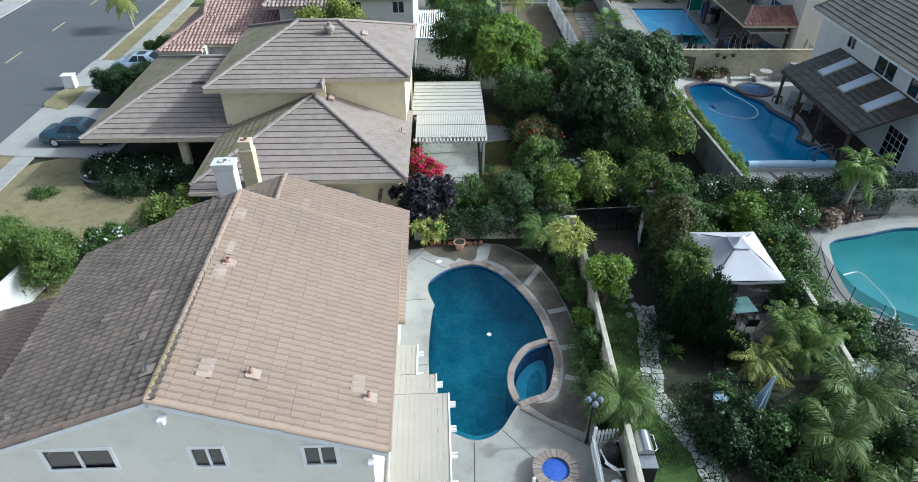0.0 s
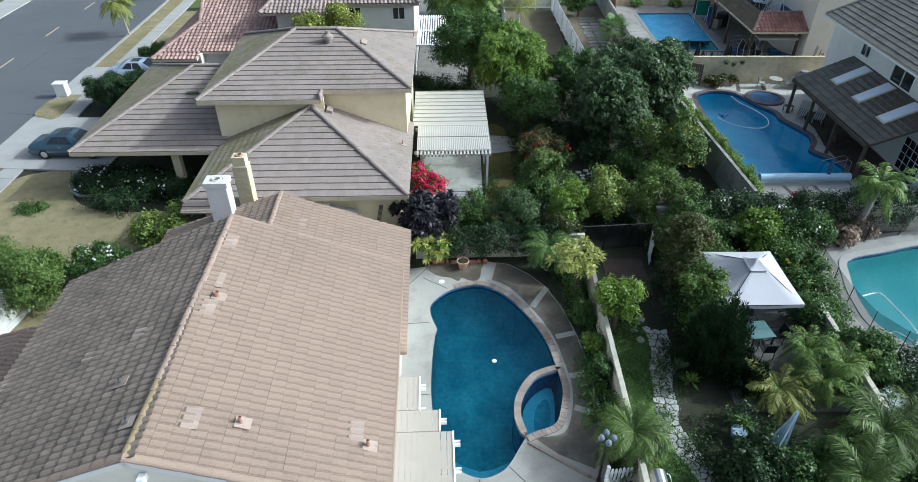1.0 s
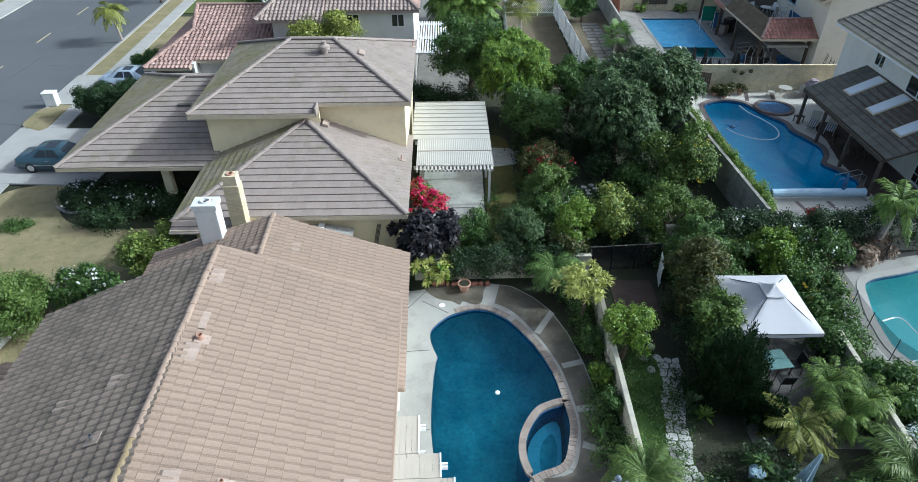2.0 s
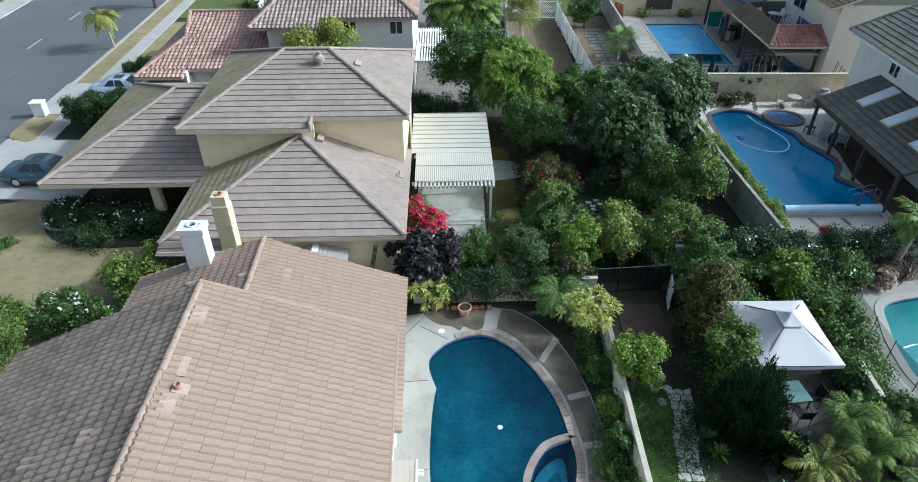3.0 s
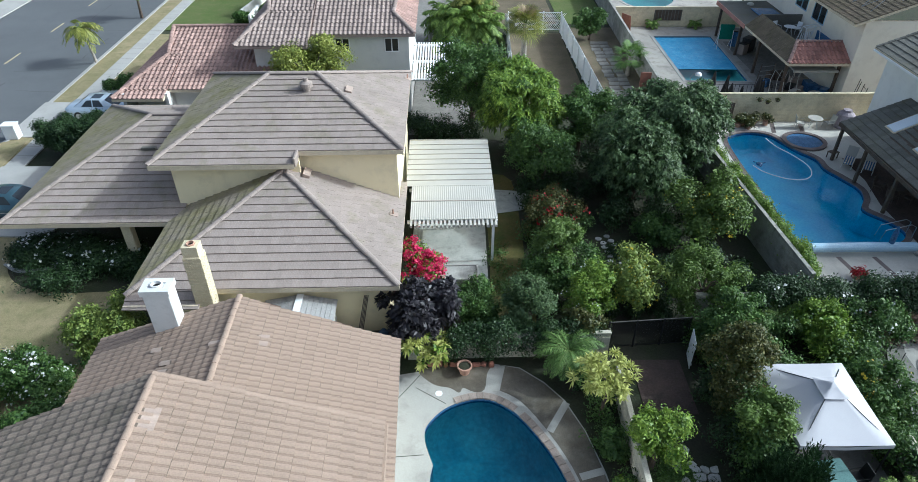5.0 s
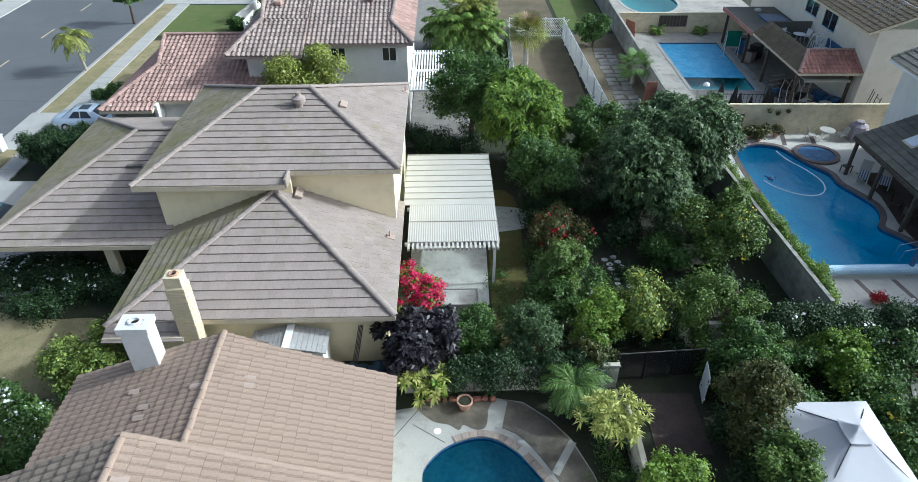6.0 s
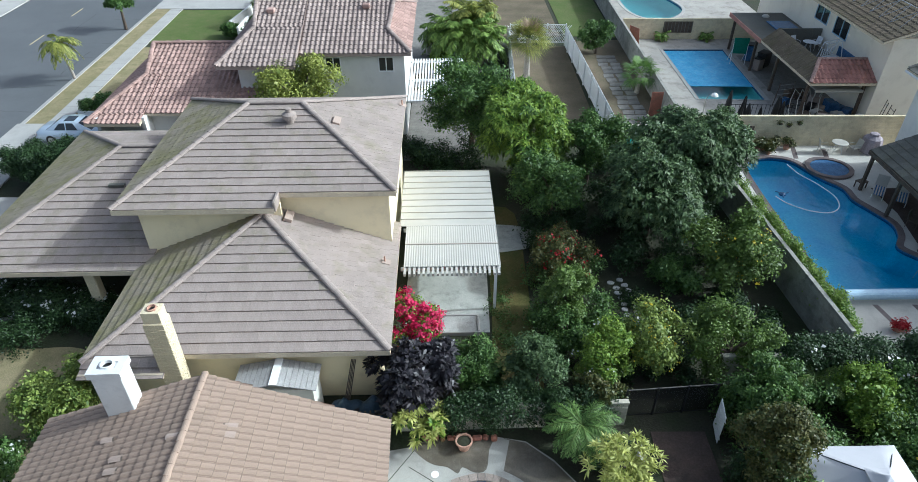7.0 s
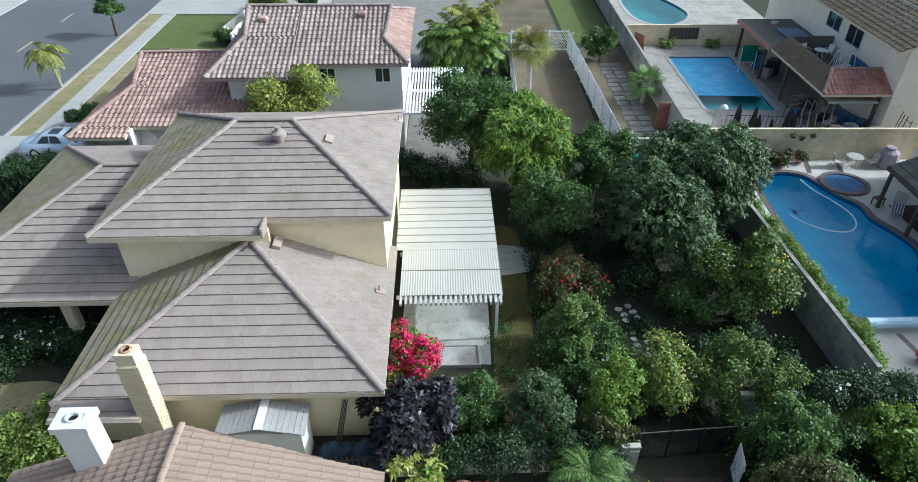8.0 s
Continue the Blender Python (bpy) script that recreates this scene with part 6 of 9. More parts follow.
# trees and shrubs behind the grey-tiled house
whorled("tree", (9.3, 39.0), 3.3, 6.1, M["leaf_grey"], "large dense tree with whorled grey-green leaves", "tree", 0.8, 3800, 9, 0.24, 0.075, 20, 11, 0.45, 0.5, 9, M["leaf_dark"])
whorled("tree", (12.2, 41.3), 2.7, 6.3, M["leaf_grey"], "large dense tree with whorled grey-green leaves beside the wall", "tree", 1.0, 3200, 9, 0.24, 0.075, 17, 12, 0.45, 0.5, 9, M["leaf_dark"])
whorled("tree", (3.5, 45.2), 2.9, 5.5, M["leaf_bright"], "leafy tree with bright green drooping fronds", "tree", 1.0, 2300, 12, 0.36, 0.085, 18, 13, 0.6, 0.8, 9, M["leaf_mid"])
plant("tree", (0.6, 48.5), 2.5, 5.8, M["leaf_mid"], "tall dark green tree behind the patio", base=1.2, leaves=11000, size=0.17, lobes=13, seed=14)
plant("tree", (4.6, 40.6), 2.0, 4.0, M["leaf_mid"], "dark green tree with a thin trunk", base=1.2, leaves=7000, size=0.14, lobes=10, seed=15)
plant("tree", (7.2, 44.5), 1.9, 4.4, M["leaf_mid"], "dense green tree among the shrubs", base=0.8, leaves=6500, size=0.17, lobes=9, seed=16)
plant("lemon_tree", (12.3, 35.2), 1.9, 3.9, M["leaf_olive"], "citrus tree with small yellow fruit", base=0.7, leaves=8000, size=0.15, lobes=11, seed=17, flowers=M["flower_yellow"], fl_n=260, fl_size=0.11)
plant("lemon_tree", (7.5, 29.9), 1.3, 2.9, M["leaf_yellow"], "small pale green citrus tree with yellow fruit", base=0.9, leaves=3600, size=0.14, lobes=9, seed=18, clump=0.22, flowers=M["flower_yellow"], fl_n=170, fl_size=0.1)
plant("shrub", (5.4, 29.2), 1.25, 2.9, M["leaf_bright"], "rounded bright green shrub with white flowers", "shrub", 0.2, 6500, 0.11, 9, 19, flowers=M["flower_white"], fl_n=120, fl_size=0.09)
plant("shrub", (2.75, 28.6), 1.25, 2.8, M["leaf_grey"], "grey-green shrub behind the hedge", "shrub", 0.2, 6500, 0.14, 9, 20, long=3)
plant("shrub", (0.45, 28.9), 1.1, 2.6, M["leaf_mid"], "green shrub beside the wall", "shrub", 0.2, 5000, 0.13, 8, 21, long=3)
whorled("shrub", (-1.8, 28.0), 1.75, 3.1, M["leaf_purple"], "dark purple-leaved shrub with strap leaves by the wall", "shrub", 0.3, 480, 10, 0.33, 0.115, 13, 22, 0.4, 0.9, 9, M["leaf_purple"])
plant("bougainvillea", (-2.15, 31.3), 1.15, 2.8, M["leaf_bright"], "magenta bougainvillea beside the patio", "shrub", 0.2, 2600, 0.12, 8, 23, flowers=M["flower_magenta"], fl_n=4600, fl_size=0.12)
plant("bougainvillea", (4.5, 36.0), 1.45, 2.6, M["leaf_red"], "dark bougainvillea with a few red flowers", "shrub", 0.3, 6500, 0.12, 10, 24, flowers=M["flower_red"], fl_n=420, fl_size=0.12)
plant("shrub", (4.5, 32.8), 1.1, 3.0, M["leaf_olive"], "pale green upright shrub in the bed", "shrub", 0.5, 5200, 0.13, 8, 25, long=2.5)
plant("shrub", (4.3, 31.0), 0.9, 2.0, M["leaf_mid"], "leafy green shrub in the bed", "shrub", 0.2, 3000, 0.13, 7, 26)
plant("shrub", (5.0, 27.9), 0.9, 2.0, M["leaf_red"], "brownish green shrub behind the hedge", "shrub", 0.2, 3000, 0.11, 7, 27)
whorled("shrub", (-1.45, 26.75), 0.85, 1.6, M["leaf_stripe"], "bright green and yellow strap-leaved shrub by the wall", "shrub", 0.3, 46, 14, 0.36, 0.085, 7, 28, 0.45, 0.9, 7, M["leaf_bright"])
hedge("hedge", (-0.6, 27.2), (5.4, 27.5), 0.9, 1.8, M["leaf_dark"], "dark clipped hedge behind the pool", 14000, 0.1, 29)
plant("shrub", (9.9, 35.0), 1.1, 1.7, M["leaf_mid"], "dark low shrub in the shade", "shrub", 0.1, 5000, 0.13, 9, 30)
plant("tree", (10.9, 27.2), 1.2, 3.4, M["leaf_mid"], "small leafy tree by the gate", "tree", 0.6, 5000, 0.13, 9, 31)
plant("tree", (10.3, 29.6), 1.4, 3.6, M["leaf_olive"], "small leafy tree by the wall", "tree", 0.6, 6000, 0.13, 9, 32)
# between the gate and the gazebo
plant("tree", (10.0, 24.5), 1.22, 4.5, M["leaf_red"], "tall olive-brown shrub with reddish tips", "tree", 0.3, 9500, 0.12, 11, 33)
plant("tree", (10.15, 22.4), 1.05, 3.0, M["leaf_olive"], "dense green shrub beside the gazebo", "tree", 0.2, 7000, 0.12, 9, 34)
juniper((10.05, 19.75), 1.2, 4.0, 95, "dark green feathery juniper by the gravel patio", 35)
juniper((10.95, 18.7), 0.75, 1.9, 34, "low dark juniper at the edge of the gravel", 135)
plant("shrub", (11.0, 26.3), 1.2, 2.4, M["leaf_mid"], "green shrub behind the gazebo", "shrub", 0.1, 5000, 0.13, 8, 36)
plant("shrub", (15.3, 24.3), 1.2, 2.2, M["leaf_mid"], "dense shrub with yellow flowers", "shrub", 0.1, 6500, 0.12, 9, 37, flowers=M["flower_yellow"], fl_n=110, fl_size=0.14)
plant("tree", (6.5, 21.9), 1.05, 2.9, M["leaf_bright"], "small round tree over the garden wall", "tree", 0.9, 5200, 0.12, 9, 38)
whorled("dracaena", (5.15, 24.2), 1.2, 2.9, M["leaf_stripe"], "yellow-striped dracaena with whorls on bare limbs", "tree", 1.5, 150, 15, 0.29, 0.055, 9, 39, 0.3, 1.1, 14)
plant("shrub", (5.45, 19.0), 0.6, 1.3, M["leaf_mid"], "small shrub in the planter", "shrub", 0.1, 2200, 0.1, 6, 40)
plant("shrub", (5.3, 22.5), 0.5, 0.9, M["leaf_mid"], "low plants in the planter", "shrub", 0.05, 1500, 0.12, 6, 41)
plant("shrub", (5.45, 20.6), 0.5, 0.9, M["leaf_bright"], "low plants in the planter", "shrub", 0.05, 1500, 0.12, 6, 42)
plant("shrub", (4.6, 25.6), 0.7, 1.0, M["leaf_dark"], "low dark plants in the planter", "shrub", 0.05, 2000, 0.12, 6, 43)
feather_palm("palm", (4.1, 26.2), 1.4, 28, 1.5, M["palm_bright"], "small feather palm beside the pool", 44, 0.09, 0.36, 0.013)
feather_palm("palm", (5.8, 15.5), 1.4, 95, 1.45, M["palm_leaf"], "bushy feather palm over the garden wall", 45, 0.12, 0.36, 0.012)
feather_palm("palm", (13.6, 19.6), 1.2, 34, 1.15, M["palm_fresh"], "bushy arching palm clump beside the gravel patio", 46, 0.12, 0.30, 0.010, 1.15, 1.35, n=36)
feather_palm("palm", (13.7, 18.3), 0.9, 32, 1.1, M["palm_fresh"], "bushy arching palm clump beside the gravel patio", 146, 0.12, 0.30, 0.010, 1.15, 1.35, n=36)
feather_palm("palm", (12.0, 18.1), 0.7, 20, 1.6, M["palm_yellow"], "low date palm with yellowing fronds", 47, 0.14, 0.36, 0.016, 0.75, 0.8)
feather_palm("palm", (14.2, 15.4), 1.7, 30, 2.0, M["palm_leaf"], "arching palm beside the low wall", 48, 0.12, 0.5, 0.014, 0.9, 1.0)
feather_palm("palm", (12.6, 13.6), 1.6, 20, 1.5, M["palm_leaf"], "arching palm in the dense garden", 49, 0.12, 0.5, 0.014, 0.9, 1.0)
plant("shrub", (15.9, 19.7), 1.3, 2.0, M["leaf_mid"], "rounded dark green shrub by the fence", "shrub", 0.1, 6500, 0.13, 9, 50)
plant("shrub", (10.0, 14.5), 1.2, 1.8, M["leaf_dark"], "dark shrub in the shade", "shrub", 0.1, 5000, 0.13, 8, 51)
feather_palm("palm", (20.55, 29.15), 3.0, 26, 1.5, M["palm_fresh"], "palm with a pale leaning trunk and arching fronds", 52, 0.17, 0.45, 0.022, 0.95, 0.95, (0.45, 0.2), n=44)
hedge("hedge", (12.2, 29.4), (19.5, 29.7), 1.2, 2.1, M["leaf_dark"], "dark green hedge on the wall with white flowers", 17000, 0.12, 53, M["flower_white"], 60)
hedge("hedge", (19.5, 29.8), (28, 30.2), 1.4, 2.3, M["leaf_dark"], "dark ivy hedge on the wall", 13000, 0.1, 54)
hedge("hedge", (15.8, 30.6), (14.62, 48.6), 0.5, 2.05, M["leaf_bright"], "ivy along the top of the block wall", 34000, 0.1, 55)
plant("shrub", (17.3, 28.3), 1.2, 2.0, M["leaf_mid"], "green shrub with small white flowers", "shrub", 0.1, 5500, 0.12, 8, 56, flowers=M["flower_white"], fl_n=90, fl_size=0.12)
plant("shrub", (14.9, 27.6), 1.2, 2.0, M["leaf_bright"], "leafy green shrub in the bed", "shrub", 0.1, 5000, 0.13, 8, 57)
feather_palm("palm", (13.4, 28.7), 1.1, 18, 1.4, M["palm_leaf"], "small palm at the foot of the wall", 58, 0.1, 0.4, 0.013)
# front gardens
plant("shrub", (-19.7, 23.4), 2.0, 3.3, M["leaf_olive"], "large rounded light green shrub", "shrub", 0.2, 30000, 0.10, 18, 60)
plant("rose_bush", (-16.9, 25.3), 1.3, 1.7, M["leaf_mid"], "white-flowering bush by the lawn", "shrub", 0.1, 7500, 0.12, 9, 61, 1.5, 0.8, M["flower_white"], 330, 0.12)
plant("shrub", (-14.6, 27.6), 1.5, 2.5, M["leaf_yellow"], "bright yellow-green rounded shrub", "shrub", 0.1, 9000, 0.13, 11, 62)
hedge("rose_bush", (-21.9, 33.9), (-16.0, 33.3), 1.6, 1.2, M["leaf_dark"], "dark rose bed with white flowers", 26000, 0.11, 63, M["flower_white"], 400)
for x, y, r_, h_ in ((-25.3, 44.9, 1.35, 2.1), (-23.4, 44.7, 1.6, 2.5), (-21.6, 44.6, 1.4, 2.3)):
    plant("shrub", (x, y), r_, h_, M["leaf_dark"], "large dark rounded shrub by the driveway", "shrub", 0.3, 13000, 0.12, 12, int(64 - 10 * x), group="driveway shrubs")
plant("shrub", (-15.5, 22.5), 1.5, 1.6, M["leaf_mid"], "low green shrubs beside the house", "shrub", 0.1, 6000, 0.13, 9, 65)
feather_palm("street_palm", (-30.45, 60.6), 2.9, 20, 1.75, M["palm_yellow"], "young street palm with drooping yellow-green fronds", 66, 0.09, 0.5, 0.045, 1.05, 0.8, (-0.45, 0.15), n=30)
plant("street_tree", (-31.6, 73.0), 1.3, 3.9, M["leaf_mid"], "small leafy street tree by the kerb", "tree", 1.9, 3000, 0.2, 8, 67)
plant("tree", (-9.7, 48.4), 2.3, 6.0, M["leaf_lime"], "light green tree beside the white wall", "tree", 2.2, 7500, 0.16, 10, 68)
for x, y, h_, l_, m_ in ((0.2, 64.6, 2.6, 3.0, "palm_fresh"), (1.7, 64.2, 2.0, 2.6, "palm_fresh"), (-1.2, 65.3, 2.2, 2.6, "palm_fresh"), (0.9, 66.2, 3.4, 2.8, "palm_yellow")):
    feather_palm("palm", (x, y), h_, 44, l_, M[m_], "large clumping palm with bright arching fronds", int(70 + 10 * x), 0.16, 0.75, 0.065, 0.9, 0.95, n=40)
fan_palm("fan_palm", (5.1, 60.2), 3.5, 46, 0.95, 1.15, M["palm_yellow"], "fan palm with drooping dead fronds", 72, (0, 0), 0.2, 6)
fan_palm("fan_palm", (13.3, 58.0), 1.6, 26, 0.9, 0.9, M["palm_bright"], "small fan palm beside the wall", 73)
for x in (18.15, 22.2):
    feather_palm("palm", (x, 69.9), 0.5, 18, 0.8, M["palm_fresh"], "small green palm growing against the block wall", int(x * 9), 0.06, 0.3, 0.03, n=24)
plant("shrub", (11.6, 66.5), 1.3, 2.6, M["leaf_mid"], "leafy shrub by the fence", "shrub", 0.2, 4000, 0.2, 8, 74)
feather_palm("palm", (14.6, 18.7), 1.3, 34, 1.15, M["palm_fresh"], "bushy arching palm clump beside the low wall", 75, 0.1, 0.30, 0.010, 1.15, 1.35, n=36)
feather_palm("palm", (13.6, 11.2), 1.6, 20, 1.5, M["palm_leaf"], "arching palm in the dense garden", 76, 0.1, 0.45, 0.014, 0.9, 1.0)
feather_palm("palm", (16.2, 13.0), 1.4, 28, 1.9, M["palm_leaf"], "arching palm in the dense garden", 77, 0.1, 0.45, 0.014, 0.9, 1.0)
spiky("agave", (8.65, 19.6), 1, 26, 0.6, 0.13, M["leaf_grey"], "grey-green agave beside the stone path", 78, 0.1)
spiky("agave", (9.1, 18.9), 1, 24, 0.5, 0.12, M["leaf_bright"], "green agave beside the stone path", 79, 0.1)
spiky("flax", (11.7, 32.5), 5, 15, 1.1, 0.075, M["leaf_dry"], "pale brown flax clump below the citrus tree", 80)
spiky("flax", (3.7, 33.4), 4, 14, 0.9, 0.05, M["leaf_mid"], "green strap-leaved clump beside the lawn", 180)
spiky("ornamental_grass", (14.9, 27.0), 7, 22, 1.3, 0.03, M["leaf_olive"], "tall green ornamental grass behind the gazebo", 181)
plant("tree", (-17.2, 74.0), 1.5, 4.3, M["leaf_yellow"], "yellow-green tree by the white planter wall", "tree", 1.2, 3500, 0.2, 8, 81)
plant("shrub", (-15.6, 72.0), 1.2, 1.8, M["leaf_dark"], "dark shrub in the entry planter", "shrub", 0.1, 2500, 0.18, 7, 82)
plant("shrub", (-18.6, 71.4), 0.9, 1.5, M["leaf_mid"], "leafy shrub in the entry planter", "shrub", 0.1, 2200, 0.18, 7, 83)
plant("shrub", (-1.7, 62.6), 1.1, 1.3, M["leaf_bright"], "low bright plants beside the house", "shrub", 0.1, 2500, 0.2, 7, 84)

# ---- low planting that covers the garden beds ----
def ground_cover(x0, x1, y0, y1, n_lobes, h, mat, label, leaves=9000, size=0.12, seed=1):
    rng = np.random.default_rng(seed)
    cx, cy = (x0 + x1) / 2, (y0 + y1) / 2
    bl = []
    for i in range(n_lobes):
        hh = h * rng.uniform(0.4, 1.1)
        r = rng.uniform(0.35, 0.75)
        bl.append((rng.uniform(x0, x1) - cx, rng.uniform(y0, y1) - cy, hh * 0.45, r, r, hh * 0.55))
    ob = part("undergrowth", quads_mesh("undergrowth", leaf_cloud(bl, leaves, size, rng, 0.3, 0.2, 2.0, 0.6), mat), None)
    ob.matrix_basis = pose(cx, cy, 0)
    return tagged(ob, label, "undergrowth", kind="stuff")


ground_cover(6.2, 9.0, 28.2, 34.5, 15, 0.8, M["leaf_dark"], "dark low plants in the garden bed", 12000, 0.14, 101)
ground_cover(3.2, 6.5, 30.0, 36.0, 30, 1.2, M["leaf_mid"], "mixed low plants beside the lawn", 12000, 0.14, 102)
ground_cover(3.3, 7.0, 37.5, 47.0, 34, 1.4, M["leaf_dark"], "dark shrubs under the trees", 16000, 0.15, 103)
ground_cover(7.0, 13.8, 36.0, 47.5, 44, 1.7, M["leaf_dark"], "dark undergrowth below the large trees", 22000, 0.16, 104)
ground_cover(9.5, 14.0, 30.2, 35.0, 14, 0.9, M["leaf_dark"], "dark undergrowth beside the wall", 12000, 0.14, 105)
ground_cover(8.9, 11.4, 11.0, 17.2, 26, 0.6, M["leaf_dark"], "dark low plants beside the stone path", 7000, 0.13, 106)
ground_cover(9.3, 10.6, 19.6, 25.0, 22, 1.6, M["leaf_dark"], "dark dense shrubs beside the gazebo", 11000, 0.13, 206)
ground_cover(10.4, 14.6, 8.0, 15.5, 46, 1.5, M["leaf_mid"], "dense mixed shrubs below the palms", 20000, 0.16, 107)
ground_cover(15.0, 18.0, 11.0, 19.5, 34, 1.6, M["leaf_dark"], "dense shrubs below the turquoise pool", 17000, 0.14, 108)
ground_cover(10.0, 17.0, 25.6, 29.0, 30, 1.6, M["leaf_mid"], "dense shrubs behind the gazebo", 17000, 0.14, 109)
ground_cover(4.9, 5.75, 15.5, 26.5, 30, 0.7, M["leaf_mid"], "low plants in the pool planter", 8000, 0.11, 110)
ground_cover(14.6, 16.5, 21.5, 26.5, 16, 1.5, M["leaf_mid"], "green shrubs beside the gazebo", 9000, 0.13, 111)
ground_cover(-3.3, 0.6, 42.3, 49.0, 22, 1.6, M["leaf_dark"], "dark shrubs behind the patio cover", 11000, 0.15, 112)
ground_cover(-15.5, -13.6, 20.5, 26.5, 16, 1.3, M["leaf_mid"], "low shrubs along the house", 8000, 0.13, 114)
ground_cover(-20.5, -14.5, 31.2, 33.3, 22, 1.0, M["leaf_dark"], "dark bed below the porch", 9000, 0.12, 115)
ground_cover(17.2, 21.0, 28.3, 29.4, 12, 0.9, M["leaf_dry"], "dry ornamental grasses by the pool fence", 3500, 0.3, 116)
ground_cover(14.7, 15.4, 49, 52, 6, 0.8, M["leaf_mid"], "small shrubs by the wall", 1500, 0.14, 117)

ground_cover(6.4, 8.0, 13.5, 22.8, 110, 0.14, M["leaf_mid"], "uneven grass and weeds beside the stone path", 9000, 0.09, 118)
ground_cover(8.3, 9.2, 9.0, 21.0, 50, 0.3, M["leaf_dark"], "dark low plants along the stone path", 7000, 0.1, 119)
ground_cover(-24.6, -23.2, 31.0, 31.9, 10, 0.25, M["leaf_mid"], "green weedy patch in the dry lawn", 2500, 0.1, 121)
ground_cover(1.7, 2.1, 31.5, 35.0, 10, 0.25, M["leaf_mid"], "grass tufts beside the patio", 1500, 0.1, 122)
ground_cover(9.7, 10.3, 20.6, 25.0, 9, 2.4, M["leaf_mid"], "tall shrubs beside the gazebo", 9000, 0.13, 123)

# ---- patio cover of the grey-tiled house ----
pc = thing("patio_cover", pose(-0.55, 37.3, 0, 0, 0, 1.5), "cream metal patio cover on white posts", "patio cover", "patio covers")
for i in range(9):
    y = -0.75 + i * 0.56
    part("roof_panel", cube(-2.35, 2.1, y, y + 0.53, 2.63, 2.66), M["panel"], pc)
    part("panel_rib", cube(-2.35, 2.1, y + 0.53, y + 0.56, 2.64, 2.71), M["panel"], pc)
V, F = [], []
n = 80
for i in range(n + 1):
    x = -2.05 + 4.15 * i / n
    z = 2.62 + 0.006 * math.cos(i * math.pi / 1.0)
    V += [(x, -3.75, z), (x, -0.7, z + 0.03)]
F = [(2 * i, 2 * i + 2, 2 * i + 3, 2 * i + 1) for i in range(n)]
part("corrugated_panel", mesh_from("corrugated_panel", V, F, M["panel"]), None, pc, "fine corrugated cream panel")
part("panel_seam", cube(-2.05, 2.1, -2.2, -2.14, 2.65, 2.67), M["cream"], pc)
tail = mesh_from("rafter_tail", *prism([(0, 0), (0.1, 0), (0.1, 3.5), (0, 3.5)], 2.45, 2.58), M["panel"])
for i in range(21):
    ob = new("rafter_tail", tail)
    ob.parent = pc
    ob.matrix_basis = pose(-2.05 + i * 0.2, -4.2, 0)
for y in (-3.6, -0.7, 4.0):
    part("beam", cube(-2.2, 2.1, y - 0.05, y + 0.05, 2.3, 2.45), M["white"], pc)
    part("post", cube(1.85, 1.97, y - 0.06, y + 0.06, 0.04, 2.3), M["white"], pc)

planter = thing("planter", pose(-0.2, 32.6, 0, 0, 0, 1.5), "low concrete planter filled with gravel", "planter")
for a_ in ((-0.95, 0.95, -0.6, -0.5), (-0.95, 0.95, 0.5, 0.6), (-0.95, -0.85, -0.5, 0.5), (0.85, 0.95, -0.5, 0.5)):
    part("edge", cube(*a_, 0, 0.22, bevel=0.015), M["concrete"], planter)
part("gravel", cube(-0.85, 0.85, -0.5, 0.5, 0, 0.15), M["flag"], planter)

# ---- stepped patio cover of the tan-tiled house ----
pv = thing("patio_cover", pose(-2.2, 14.5, 0, 0, 0, 2.2), "cream panel patio cover in three steps", "patio cover", "patio covers")
for w_, ya_, yb_ in ((0.75, 0.92, 2.35), (1.42, 0.05, 0.9), (1.83, -7.0, 0.03)):
    k_ = max(2, round(w_ / 0.19))
    for i in range(k_):
        part("roof_panel", cube(w_ * i / k_, w_ * (i + 1) / k_ - 0.012, ya_, yb_, 2.60, 2.64), M["cream"], pv)
    part("fascia", cube(w_, w_ + 0.05, ya_, yb_, 2.46, 2.67), M["white"], pv, "white fascia board")
    yy = yb_ - 0.35
    while yy > ya_:
        for dy in (0, 0.12):
            part("rafter_tail", cube(w_ - 0.4, w_ + 0.24, yy - dy, yy - dy + 0.05, 2.46, 2.59), M["white"], pv)
        yy -= 1.0
for y_ in (0.6, -2.5, -6.0):
    part("post", cube(1.3, 1.42, y_ - 0.06, y_ + 0.06, 0.03, 2.46), M["white"], pv)

# hose on its reel, below the eave corner
hose = thing("garden_hose", pose(-1.95, 17.55, 0.03), "coiled dark garden hose on the deck", "hose")
bm = bmesh.new()
pts = [(0.2 * math.cos(i * 0.5) * (1 + 0.03 * math.sin(i)), 0.2 * math.sin(i * 0.5), 0.03 + 0.004 * i) for i in range(60)]
tube(bm, pts, [0.018] * 60, 5)
part("coil", bm, M["bark"], hose)


